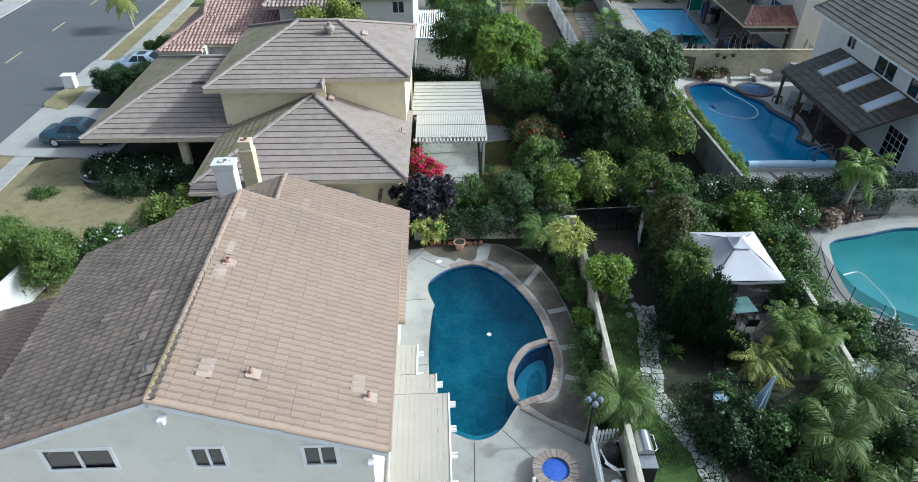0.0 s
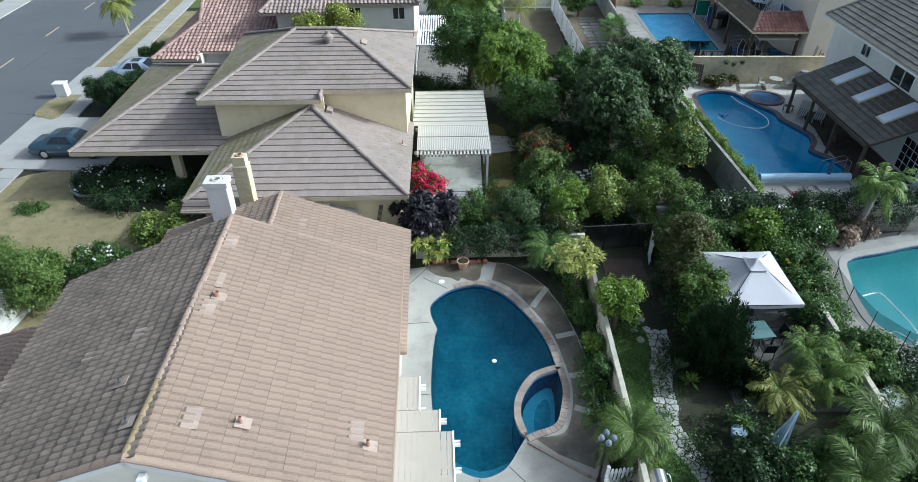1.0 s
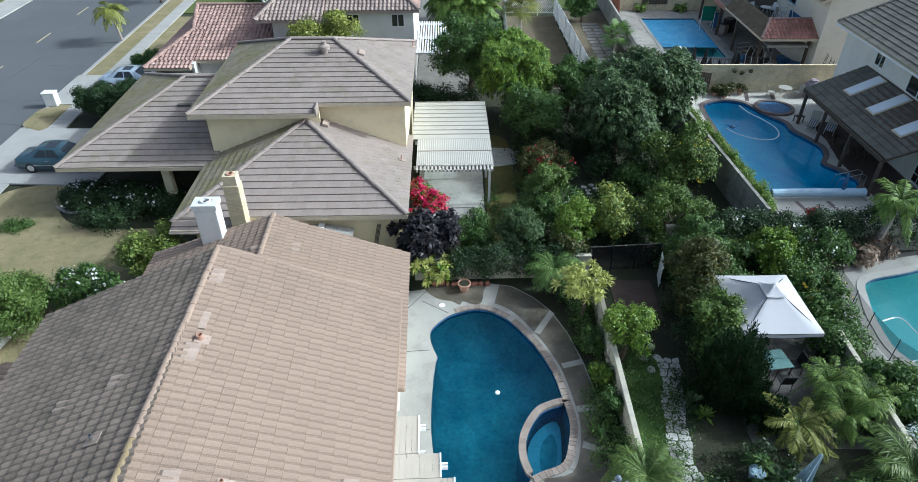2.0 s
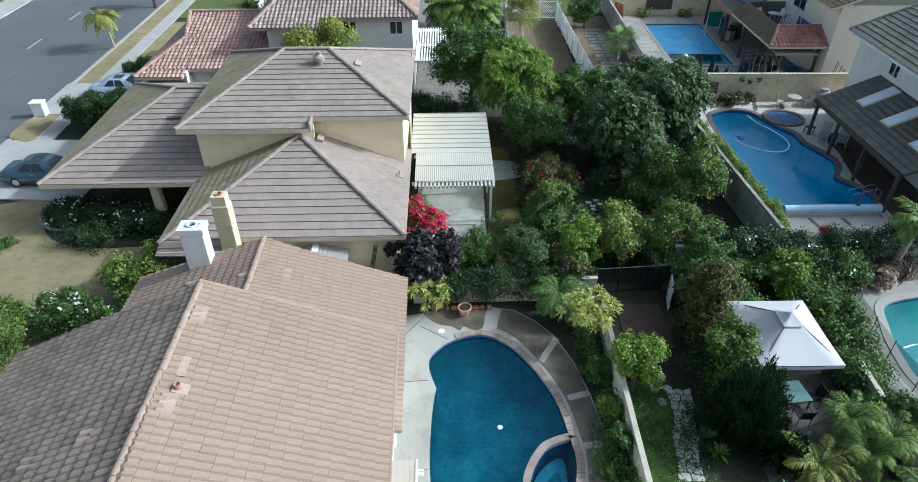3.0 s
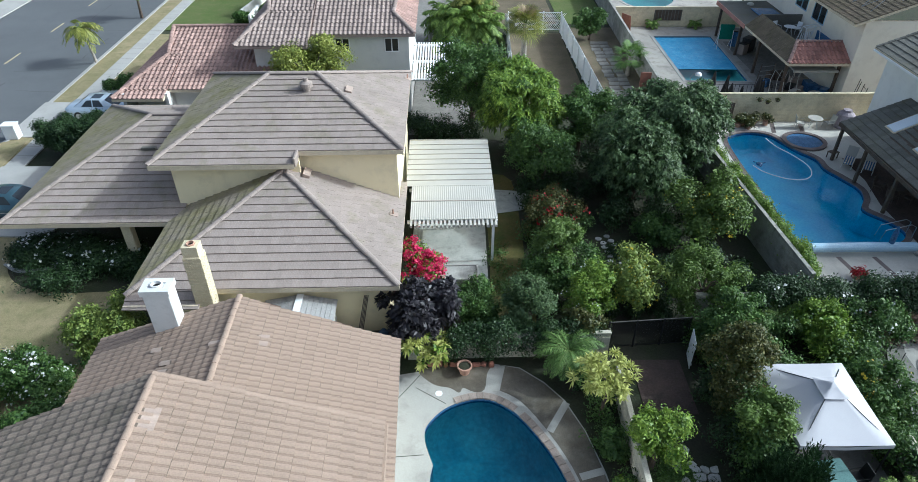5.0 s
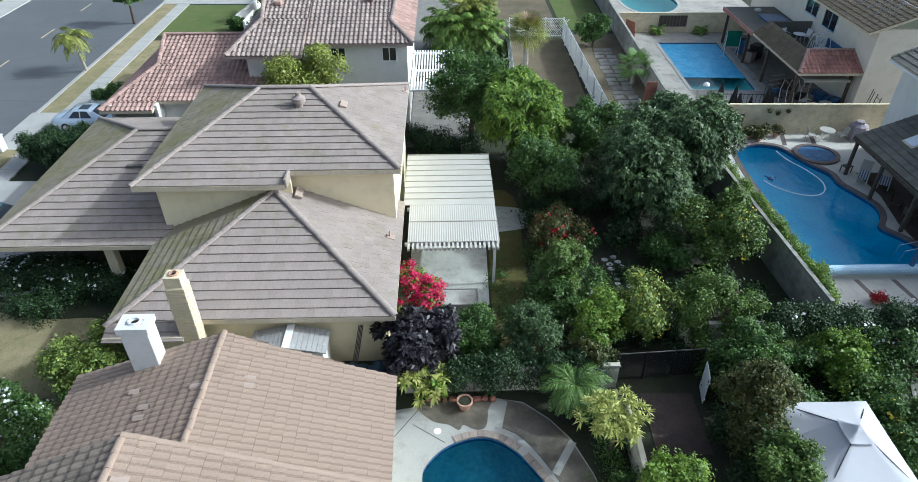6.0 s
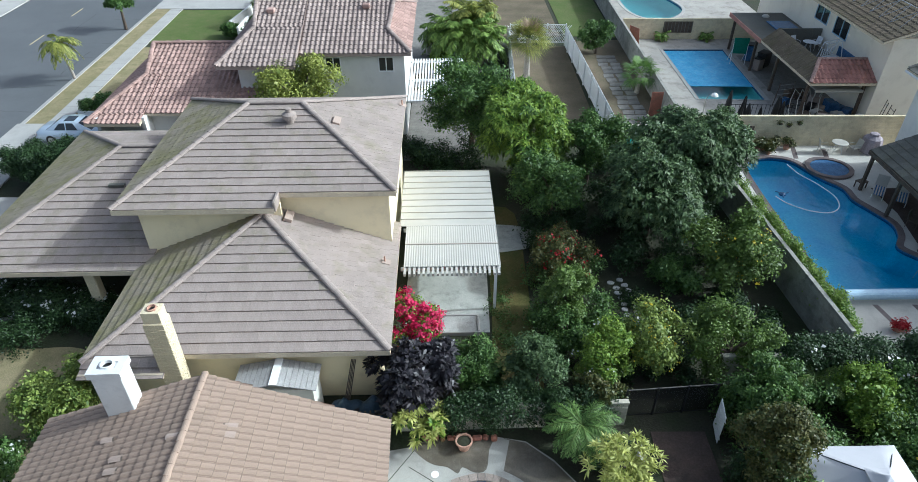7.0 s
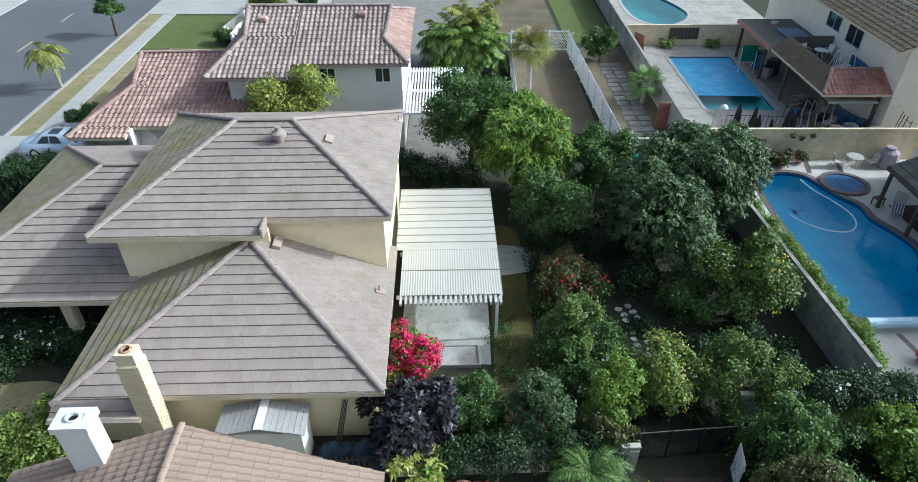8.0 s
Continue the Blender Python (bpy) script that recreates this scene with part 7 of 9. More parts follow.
# ---- roof fittings ----
def vent_pipe(parent, at, slope, h=0.3, r=0.045, cap=False, pipe_mat=None):
    """A vent pipe on a pale flashing plate."""
    v = new("vent_pipe")
    v.parent = parent
    v.matrix_basis = Matrix.Translation(at)
    fl = part("flashing", cube(-0.16, 0.22, -0.16, 0.16, 0.045, 0.06), M["tile_pale"], v, "pale metal flashing")
    fl.matrix_basis = Matrix.Rotation(slope, 4, "Y")
    pr_ = [(r, -0.05), (r, h), (r * 0.75, h), (r * 0.75, h - 0.08), (0, h - 0.08)]
    if cap:
        pr_ = [(r, -0.05), (r, h * 0.6), (r * 1.7, h * 0.62), (r * 1.7, h * 0.85), (r * 1.1, h), (0, h)]
    part("pipe", lathe(bmesh.new(), pr_, 12), pipe_mat or (M["terracotta"] if not cap else M["lichen"]), v)
    return v


sl = math.atan2(2.16, 5.42)
for x, y, z, cp in ((0.51, -3.87, 7.7, False), (1.97, -7.82, 7.12, False), (4.86, -7.72, 5.96, False)):
    vent_pipe(H1, (x, y, z), sl, 0.26 if x > 1 else 0.2, 0.05 if x > 1 else 0.085, cp)
for x, y, z in ((-1.15, -6.75, 7.44), (-0.33, -8.25, 7.77), (-4.37, -8.26, 6.16)):
    vent_pipe(H1, (x, y, z), -sl, 0.22, 0.045, False, M["steel"])
for x, y, east_ in ((1.1, -8.25, 1), (0.5, -3.5, 1), (0.55, -4.65, 1), (0.45, -1.65, 1), (4.7, -7.65, 1), (-2.9, -5.2, -1), (-1.5, -4.9, -1), (-5.5, -5.3, -1)):
    z = 7.88 - abs(x) * 2.16 / 5.42
    for k_ in range(3 if east_ > 0 else 2):
        tv, tf, ts = tile_shape(0.215, 0.366, 0.038, 0.06, 6, 1, 0.01)
        ob = part("patch_tile", tile_mesh("patch_tile", tv, tf, ts, M["tile_pale"]), None, H1, "paler replaced roof tile")
        u_ = Vector((0, east_, 0))
        v_ = Vector((-east_ * math.cos(sl), 0, math.sin(sl)))
        ob.matrix_basis = Matrix.Translation((x, y + 0.215 * k_, z + 0.012)) @ Matrix((u_, v_, u_.cross(v_))).transposed().to_4x4()
tv, tf, ts = tile_shape(0.215, 0.366, 0.038, 0.06, 6, 1, 0.01)
sl2 = math.atan2(1.82, 5.42)
for x, y, e_ in ((1.25, 4.2, 1), (1.25, 4.5, 1), (-2.7, 4.7, -1), (-2.1, 3.9, -1), (-2.1, 3.5, -1), (-0.5, 4.2, -1)):
    ob = part("patch_tile", tile_mesh("patch_tile", tv, tf, ts, M["tile_pale"]), None, H1, "paler replaced roof tile")
    u_ = Vector((0, e_, 0))
    v_ = Vector((-e_ * math.cos(sl2), 0, math.sin(sl2)))
    ob.matrix_basis = Matrix.Translation((x, y, 4.87 - abs(x + 0.05) * 1.82 / 5.45 + 0.012)) @ Matrix((u_, v_, u_.cross(v_))).transposed().to_4x4()
# camera lamps under the rake
for x, z in ((0.25, 7.42), (5.0, 5.52)):
    fx = part("wall_lamp", cube(-0.1, 0.1, -0.22, 0, -0.09, 0.09, bevel=0.03), M["white"], H1, "small white lamp under the rake")
    fx.matrix_basis = pose(x, ya + 0.05, z - 0.1)
# on the grey roofs
v = new("roof_vent")
v.parent = H2
v.matrix_basis = Matrix.Translation((0.6, 4.7, 6.9)) @ Matrix.Scale(1.3, 4)
part("vent_stack", lathe(bmesh.new(), [(0.14, -0.2), (0.14, 0.25), (0.24, 0.27), (0.24, 0.42), (0.1, 0.5), (0.1, 0.62), (0.0, 0.63)], 16), M["tile_grey"], v, "grey capped vent stack")
for x, y, z, s_ in ((2.55, 5.2, 6.72, 0.33), (0.95, 0.5, 4.68, 0.4)):
    b_ = part("roof_hatch", cube(-0.17, 0.17, -0.33, 0.33, 0, 0.16, bevel=0.015), M["tile_pale"], H2, "small pale box vent")
    b_.matrix_basis = Matrix.Translation((x, y, z + 0.05)) @ Matrix.Rotation(s_, 4, "Y")
for x, y, z in ((4.9, -0.55, 3.12), (5.3, 9.4, 5.68)):
    vent_pipe(H2, (x, y, z), 0.35, 0.3, 0.035)
part("roof_hatch", cube(-7.85, -7.15, 3.7, 3.9, 4.38, 4.5), M["tile_dark"], H2, "dark low vent in the roof")
# box vents on the barrel tiles
for x, y, z in ((-3.1, 4.2, 7.1), (3.0, 4.6, 7.25)):
    part("roof_vent", cube(x - 0.25, x + 0.25, y - 0.2, y + 0.3, z, z + 0.28, bevel=0.06), M["tile_red"], H3, "red tile vent hood")

# ---- shed and clutter between the houses ----
shed = thing("shed", pose(-6.7, 27.85, 0, 0, 0, 1.0), "grey-blue metal garden shed with a low gable", "shed")
part("body", cube(-1.35, 1.35, -0.55, 0.55, 0, 1.95), M["stucco_grey"], shed, "pale blue-grey metal walls")
sh_mat = surface("shed_roof", (0.42, 0.41, 0.39), (0.34, 0.33, 0.32), 0.5, 1.0, 20, 0.1, 0.004, (0.25, 0.24, 0.22), 0.5)
for s_ in (-1, 1):
    for i in range(8):
        v_ = []
        for x_ in (s_ * 1.5 * i / 8, s_ * 1.5 * (i + 1) / 8 - s_ * 0.012):
            z_ = 2.33 - 0.32 * abs(x_) / 1.5
            v_ += [(x_, -0.65, z_), (x_, 0.62, z_), (x_, -0.65, z_ - 0.04), (x_, 0.62, z_ - 0.04)]
        part("roof_panel", mesh_from("roof_panel", v_, [(0, 4, 5, 1), (2, 6, 4, 0), (1, 5, 7, 3), (4, 6, 7, 5), (0, 1, 3, 2), (2, 3, 7, 6)], sh_mat), None, shed)
part("ridge_strip", cube(-0.14, 0.14, -0.66, 0.63, 2.32, 2.35), M["white"], shed, "white ridge strip")
board_fence((-5.0, 27.0), (-2.9, 27.2), 1.0, "low grey wooden trellis by the wall", 0.06, 0.12, M["bark"])
tagged(part("storage_box", cube(-4.9, -3.4, 27.4, 28.0, 0, 0.5, bevel=0.04), M["black_metal"]), "dark storage box by the wall", "box")
def tarp_heap(at, lx, ly, h, mat, label, seed):
    """Sheeting draped over stored things: a lumpy mound with folds down to the ground."""
    rg = random.Random(seed)
    bumps = [(rg.uniform(-0.7, 0.7) * lx, rg.uniform(-0.5, 0.5) * ly, rg.uniform(0.5, 1.0) * h, rg.uniform(0.25, 0.5) * lx) for _ in range(6)]
    n, m_ = 26, 14
    V, F = [], []
    for i in range(n + 1):
        for j in range(m_ + 1):
            x, y = (2 * i / n - 1) * lx, (2 * j / m_ - 1) * ly
            edge = min(1, 4 * (1 - abs(x) / lx)) * min(1, 3 * (1 - abs(y) / ly))
            z = max(b[2] * math.exp(-((x - b[0]) ** 2 + (y - b[1]) ** 2) / b[3] ** 2) for b in bumps)
            V.append((x + 0.03 * math.sin(9 * y), y + 0.03 * math.sin(8 * x), 0.02 + z * edge + 0.03 * edge * math.sin(11 * x + 7 * y)))
    F = [(i * (m_ + 1) + j, (i + 1) * (m_ + 1) + j, (i + 1) * (m_ + 1) + j + 1, i * (m_ + 1) + j + 1) for i in range(n) for j in range(m_)]
    ob = part("tarpaulin", mesh_from("tarpaulin", V, F, mat, True), None)
    ob.matrix_basis = pose(*at)
    return tagged(ob, label, "tarpaulin")


tarp_heap((-3.9, 27.75, 0.0, 0, 0, 4), 1.25, 0.55, 1.0, M["tarp"], "dark blue tarpaulin draped over stored things by the wall", 6)
tarp_heap((-5.0, 26.95, 0.0, 0, 0, 4), 0.9, 0.35, 0.6, M["screen_green"], "green sheeting over a low heap by the shed", 8)
for i in range(4):
    bm = bmesh.new()
    tube(bm, [(-4.55 + 0.06 * i, 27.9, 0.0), (-4.1 + 0.05 * i, 28.55, 2.2)], [0.025, 0.02], 6)
    tagged(part("pole", bm, M["bark"]), "dark pole leaning on the house wall", "pole", "leaning poles")
bike = thing("bicycle", pose(-8.7, 27.2, 0, 0, 0, 20), "old dark bicycle leaning by the shed", "bicycle")
for x_ in (-0.5, 0.5):
    bm = bmesh.new()
    tube(bm, [(x_ + 0.32 * math.cos(i * math.tau / 20), 0, 0.34 + 0.32 * math.sin(i * math.tau / 20)) for i in range(21)], [0.022] * 21, 5)
    part("wheel", bm, M["black_metal"], bike)
bm = bmesh.new()
tube(bm, [(-0.5, 0, 0.34), (-0.2, 0, 0.8), (0.35, 0, 0.8), (0.5, 0, 0.34)], [0.02] * 4, 6)
tube(bm, [(-0.2, 0, 0.8), (0.0, 0, 0.3), (0.35, 0, 0.8)], [0.02] * 3, 6)
part("frame", bm, M["steel"], bike)
bm = bmesh.new()
tube(bm, [(0.35, -0.28, 1.0), (0.33, 0, 0.98), (0.35, 0.28, 1.0)], [0.016] * 3, 6)
part("handlebar", bm, M["steel"], bike)


# ---- vehicles ----
def car(m, paint, label):
    """A saloon car along local x: lofted body and cabin, glass, four wheels and lamps."""
    c = thing("car", m, label, "car", "parked cars")

    def loft(sections):
        bm = bmesh.new()
        rings = []
        for x, w, z0, z1, r in sections:
            pts = [(-w, z0), (-w * 1.02, (z0 + z1) / 2), (-w * r, z1), (0, z1 + 0.03), (w * r, z1), (w * 1.02, (z0 + z1) / 2), (w, z0)]
            rings.append([bm.verts.new((x, a, b)) for a, b in pts])
        for p, q in zip(rings, rings[1:]):
            for k in range(7):
                bm.faces.new((p[k], q[k], q[(k + 1) % 7], p[(k + 1) % 7]))
        bm.faces.new(rings[0][::-1])
        bm.faces.new(rings[-1])
        bmesh.ops.recalc_face_normals(bm, faces=bm.faces)
        return bm

    part("body", loft([(-2.42, 0.66, 0.38, 0.70, 0.9), (-2.36, 0.76, 0.32, 0.82, 0.9), (-2.2, 0.83, 0.27, 0.90, 0.9), (-1.6, 0.89, 0.24, 0.94, 0.9), (-0.6, 0.91, 0.23, 0.95, 0.92), (0.5, 0.91, 0.23, 0.94, 0.92), (1.3, 0.90, 0.24, 0.90, 0.9), (1.95, 0.86, 0.26, 0.82, 0.88), (2.3, 0.78, 0.3, 0.72, 0.86), (2.44, 0.64, 0.36, 0.62, 0.85)]), paint, c, smooth=True)
    low = [(-1.72, 0.72, 0.93), (-1.2, 0.79, 0.95), (-0.35, 0.82, 0.96), (0.45, 0.81, 0.95), (1.25, 0.74, 0.91)]
    high = [(-1.02, 0.58, 1.36), (-0.75, 0.62, 1.40), (-0.35, 0.645, 1.43), (0.15, 0.64, 1.42), (0.42, 0.6, 1.39)]
    bm = bmesh.new()
    L, R = [[[bm.verts.new((x, s * y, z)) for x, y, z in row] for row in (low, high)] for s in (1, -1)]
    for k in range(4):
        bm.faces.new((L[0][k], L[1][k], L[1][k + 1], L[0][k + 1]))
        bm.faces.new((R[0][k + 1], R[1][k + 1], R[1][k], R[0][k]))
        bm.faces.new((L[1][k], R[1][k], R[1][k + 1], L[1][k + 1]))
    bm.faces.new((L[0][0], R[0][0], R[1][0], L[1][0]))
    bm.faces.new((L[0][4], L[1][4], R[1][4], R[0][4]))
    bmesh.ops.recalc_face_normals(bm, faces=bm.faces)
    part("cabin", bm, paint, c, smooth=True)

    def glass(name, quad, inset=0.1, lift=0.015):
        q = [Vector(p) for p in quad]
        mid_ = sum(q, Vector()) / 4
        nrm = (q[1] - q[0]).cross(q[3] - q[0]).normalized()
        if nrm.dot(mid_ - Vector((-0.3, 0, 0.9))) < 0:
            nrm = -nrm
        v = [p + (mid_ - p) * inset + nrm * lift for p in q] + [p + (mid_ - p) * inset - nrm * 0.02 for p in q]
        part(name, mesh_from(name, v, [(0, 1, 2, 3), (7, 6, 5, 4)] + [(i, (i + 1) % 4, 4 + (i + 1) % 4, 4 + i) for i in range(4)], M["pane"]), None, c)

    def at(row, k, s):
        x, y, z = row[k]
        return (x, s * y, z)

    for s in (1, -1):
        glass("side_window", (at(low, 1, s), at(low, 2, s), at(high, 2, s), at(high, 1, s)), 0.12)
        glass("side_window", (at(low, 2, s), at(low, 3, s), at(high, 3, s), at(high, 2, s)), 0.12)
    glass("rear_window", (at(low, 0, 1), at(low, 0, -1), at(high, 0, -1), at(high, 0, 1)), 0.12)
    glass("windscreen", (at(low, 4, 1), at(low, 4, -1), at(high, 4, -1), at(high, 4, 1)), 0.1)
    glass("sunroof", ((-0.55, 0.38, 1.42), (-0.55, -0.38, 1.42), (0.1, -0.38, 1.425), (0.1, 0.38, 1.425)), 0.0, 0.012)
    for s in (1, -1):
        part("mirror", cube(0.85, 1.02, s * 0.95 - 0.09, s * 0.95 + 0.09, 0.93, 1.05, bevel=0.03), paint, c)
        for x in (-0.35, 0.55):
            part("door_handle", cube(x - 0.1, x + 0.1, s * 0.915 - 0.012, s * 0.915 + 0.012, 0.78, 0.81), M["steel"], c)
    for x in (-1.45, 1.45):
        for s in (-1, 1):
            bm = bmesh.new()
            lathe(bm, [(0.2, -0.1), (0.31, -0.1), (0.33, -0.07), (0.33, 0.07), (0.31, 0.1), (0.2, 0.1)], 18)
            w = part("tyre", bm, M["black_metal"], c)
            w.matrix_basis = Matrix.Translation((x, s * 0.82, 0.33)) @ Matrix.Rotation(math.pi / 2, 4, "X")
            part("rim", lathe(bmesh.new(), [(0.21, -0.09), (0.2, 0.0), (0.06, 0.02), (0.2, 0.03), (0.21, 0.09), (0.0, 0.1)], 14), M["steel"], w)
    for s in (-1, 1):
        for x, mt in ((-2.39, M["flower_red"]), (2.35, M["white"])):
            part("tail_light" if x < 0 else "headlight", cube(x - 0.03, x + 0.05, s * 0.55 - 0.16, s * 0.55 + 0.16, 0.55, 0.68, bevel=0.02), mt, c)
        part("side_trim", cube(-1.2, 1.1, s * 0.925 - 0.012, s * 0.925 + 0.012, 0.5, 0.54), M["steel"], c)
    part("bumper", cube(-2.5, -2.3, -0.75, 0.75, 0.32, 0.5, bevel=0.05), paint, c)
    part("bumper", cube(2.3, 2.48, -0.7, 0.7, 0.3, 0.46, bevel=0.05), paint, c)
    return c


def paint_mat(name, col):
    m, n_, l_, p = nodes_of(name)
    p.inputs["Base Color"].default_value = (*col, 1)
    p.inputs["Roughness"].default_value = 0.28
    p.inputs["Metallic"].default_value = 0.35
    p.inputs["Coat Weight"].default_value = 0.6
    return m


car(pose(-24.4, 37.9, 0.145, 0, 0, 1), paint_mat("dark_teal_paint", (0.06, 0.115, 0.145)), "dark teal saloon car parked on the driveway")
car(pose(-25.0, 50.3, 0.147, 0, 0, 1), paint_mat("silver_blue_paint", (0.60, 0.68, 0.76)), "pale silver-blue car parked on the driveway")
pil = thing("utility_box", pose(-29.65, 46.9, 0.1, 0, 0, 2), "white-painted masonry mailbox pillar by the kerb", "mailbox")
part("pillar", cube(-0.42, 0.42, -0.3, 0.3, 0, 0.95, bevel=0.03), M["white"], pil)
part("top", cube(-0.47, 0.47, -0.35, 0.35, 0.95, 1.03, bevel=0.03), M["white"], pil)

# ---- pool things ----
pot = thing("flower_pot", pose(0.03, 26.3, 0.03), "terracotta pot with dark soil on the deck", "plant pot")
part("pot", lathe(bmesh.new(), [(0.0, 0.0), (0.19, 0.0), (0.27, 0.34), (0.31, 0.35), (0.31, 0.43), (0.26, 0.43), (0.25, 0.36), (0, 0.36)], 20), M["terracotta"], pot)
part("soil", lathe(bmesh.new(), [(0.25, 0.37), (0.1, 0.39), (0, 0.39)], 16), M["soil"], pot)
lid = thing("skimmer_lid", pose(-0.98, 25.2, 0.03), "round white skimmer lid in the deck", "lid")
part("disc", lathe(bmesh.new(), [(0.14, 0), (0.14, 0.015), (0.05, 0.02), (0, 0.02)], 20), M["white"], lid)
fl = thing("pool_float", pose(1.3, 20.2, -0.09), "small white chlorine float on the water", "float")
part("ring", lathe(bmesh.new(), [(0.04, -0.03), (0.09, -0.02), (0.1, 0.02), (0.08, 0.05), (0.04, 0.06), (0.0, 0.06)], 16), M["white"], fl)
pit = thing("fire_pit", pose(3.3, 13.2, 0.03), "round stone fire pit filled with blue glass", "fire pit")
for i in range(22):
    a0, a1 = i * math.tau / 22 + 0.012, (i + 1) * math.tau / 22 - 0.012
    v_, f_ = prism([(r_ * math.cos(q_), r_ * math.sin(q_)) for r_, q_ in ((0.48, a0), (0.8, a0), (0.8, a1), (0.48, a1))], 0.0, 0.4)
    part("rim_stone", mesh_from("rim_stone", v_, f_, M["coping"]), None, pit)
blue = surface("blue_glass", (0.02, 0.05, 0.35), (0.05, 0.15, 0.6), 0.2, 20, 60, 0.5, 0.03, (0.35, 0.5, 0.8), 0.6)
part("glass_bed", lathe(bmesh.new(), [(0.49, 0.3), (0.3, 0.33), (0.0, 0.34)], 24), blue, pit, "blue crushed glass")
for i in range(9):
    w_ = 0.13 + 0.05 * math.sin(i * 2.3)
    st = part("edging_stone", cube(-w_, w_, -0.11, 0.11, 0, 0.2 + 0.05 * math.sin(i * 1.7), bevel=0.05), M["redstone"])
    st.matrix_basis = pose(-1.35 + i * 0.31, 26.68 + 0.03 * math.sin(i * 2.1), 0, 0, 0, 8 * math.sin(i * 3.3))
    tagged(st, "rough red lava edging stone by the pool deck", "stone", "edging stones")
# picket enclosure, grill, lamp
board_fence((4.75, 14.3), (5.75, 14.4), 1.05, "white picket fence round the pool equipment", 0.085, 0.045, None, "picket")
board_fence((4.72, 12.0), (4.72, 14.25), 1.05, "white picket fence along the deck", 0.085, 0.045, None, "picket")
board_fence((2.4, 12.35), (4.7, 12.3), 1.0, "white picket fence beside the fire pit", 0.085, 0.5, None, "picket")
pump = thing("pool_filter", pose(5.25, 13.75, 0), "black pool filter tank with white pipes", "pool filter")
part("tank", lathe(bmesh.new(), [(0.28, 0), (0.3, 0.1), (0.3, 0.65), (0.24, 0.82), (0.08, 0.9), (0, 0.9)], 20), M["black_metal"], pump)
bm = bmesh.new()
tube(bm, [(-0.35, 0.1, 0.6), (-0.2, -0.4, 0.55), (0.1, -0.6, 0.5), (0.3, -0.6, 0.1)], [0.04] * 4, 8)
part("pipe", bm, M["white"], pump)
bm = bmesh.new()
tube(bm, [(-0.3, -0.5, 0.7), (0.0, -0.75, 0.65), (0.35, -0.7, 0.62)], [0.04] * 3, 8)
part("pipe", bm, M["white"], pump)
part("pump_cover", lathe(bmesh.new(), [(0.26, 0), (0.27, 0.3), (0.2, 0.42), (0, 0.45)], 18, (0.05, -1.15, 0)), M["white"], pump)
grill = thing("barbecue", pose(6.35, 13.7, 0), "stainless steel gas barbecue beside the wall", "barbecue")
part("cabinet", cube(-0.3, 0.3, -0.75, 0.55, 0, 0.85, bevel=0.02), M["black_metal"], grill)
part("side_shelf", cube(-0.3, 0.3, -0.8, -0.3, 0.85, 0.89), M["steel"], grill)
bm = bmesh.new()
for k_, y_ in enumerate((-0.28, 0.55)):
    ring = [bm.verts.new((0.3 * math.cos(q), y_, 0.88 + 0.3 * math.sin(q))) for q in [math.pi * j / 9 for j in range(10)]]
    if k_:
        for j in range(9):
            bm.faces.new((prev[j], prev[j + 1], ring[j + 1], ring[j]))
        bm.faces.new(ring)
    else:
        bm.faces.new(ring[::-1])
    prev = ring
part("hood", bm, M["steel"], grill)
bm = bmesh.new()
tube(bm, [(0.3, -0.2, 1.0), (0.38, -0.15, 1.02), (0.38, 0.42, 1.02), (0.3, 0.47, 1.0)], [0.02] * 4, 6)
part("handle", bm, M["white"], grill)
lamp = thing("garden_lamp", pose(4.6, 14.55, 0), "black lamp post with four glass globes", "lamp")
bm = bmesh.new()
tube(bm, [(0, 0, 0), (0, 0, 0.3), (0, 0, 2.3)], [0.1, 0.05, 0.035], 8)
part("post", bm, M["black_metal"], lamp)
for i, (x, y) in enumerate(((0.2, 0), (-0.2, 0), (0, 0.2), (0, -0.2))):
    bm = bmesh.new()
    tube(bm, [(0, 0, 2.1), (x, y, 2.15), (x, y, 2.25)], [0.018] * 3, 5)
    part("arm", bm, M["black_metal"], lamp)
    part("globe", lathe(bmesh.new(), [(0.03, 2.24), (0.1, 2.3), (0.11, 2.38), (0.07, 2.46), (0, 2.49)], 12, (x, y, 0)), M["globe"], lamp, "clear glass globe")

# ---- stone path ----
path = thing("stone_path", Matrix(), "winding flagstone path through the garden", "path")
rng_ = random.Random(7)
line = spline([(8.4, 22.0), (8.25, 20.6), (7.93, 19.1), (7.75, 17.8), (7.65, 16.6), (8.1, 15.4), (8.55, 14.4), (8.75, 13.0), (8.8, 11.0), (8.6, 9.0)], 7, False)
LENGTH = 13.8


def on_path(s_, c_):
    t_ = min(max(s_ / LENGTH, 0), 0.9999) * (len(line) - 1)
    i_ = int(t_)
    a_, b_ = Vector(line[i_]), Vector(line[i_ + 1])
    d_ = (b_ - a_).normalized()
    p_ = a_ + (b_ - a_) * (t_ - i_) + Vector((-d_.y, d_.x)) * c_
    return (p_.x, p_.y)


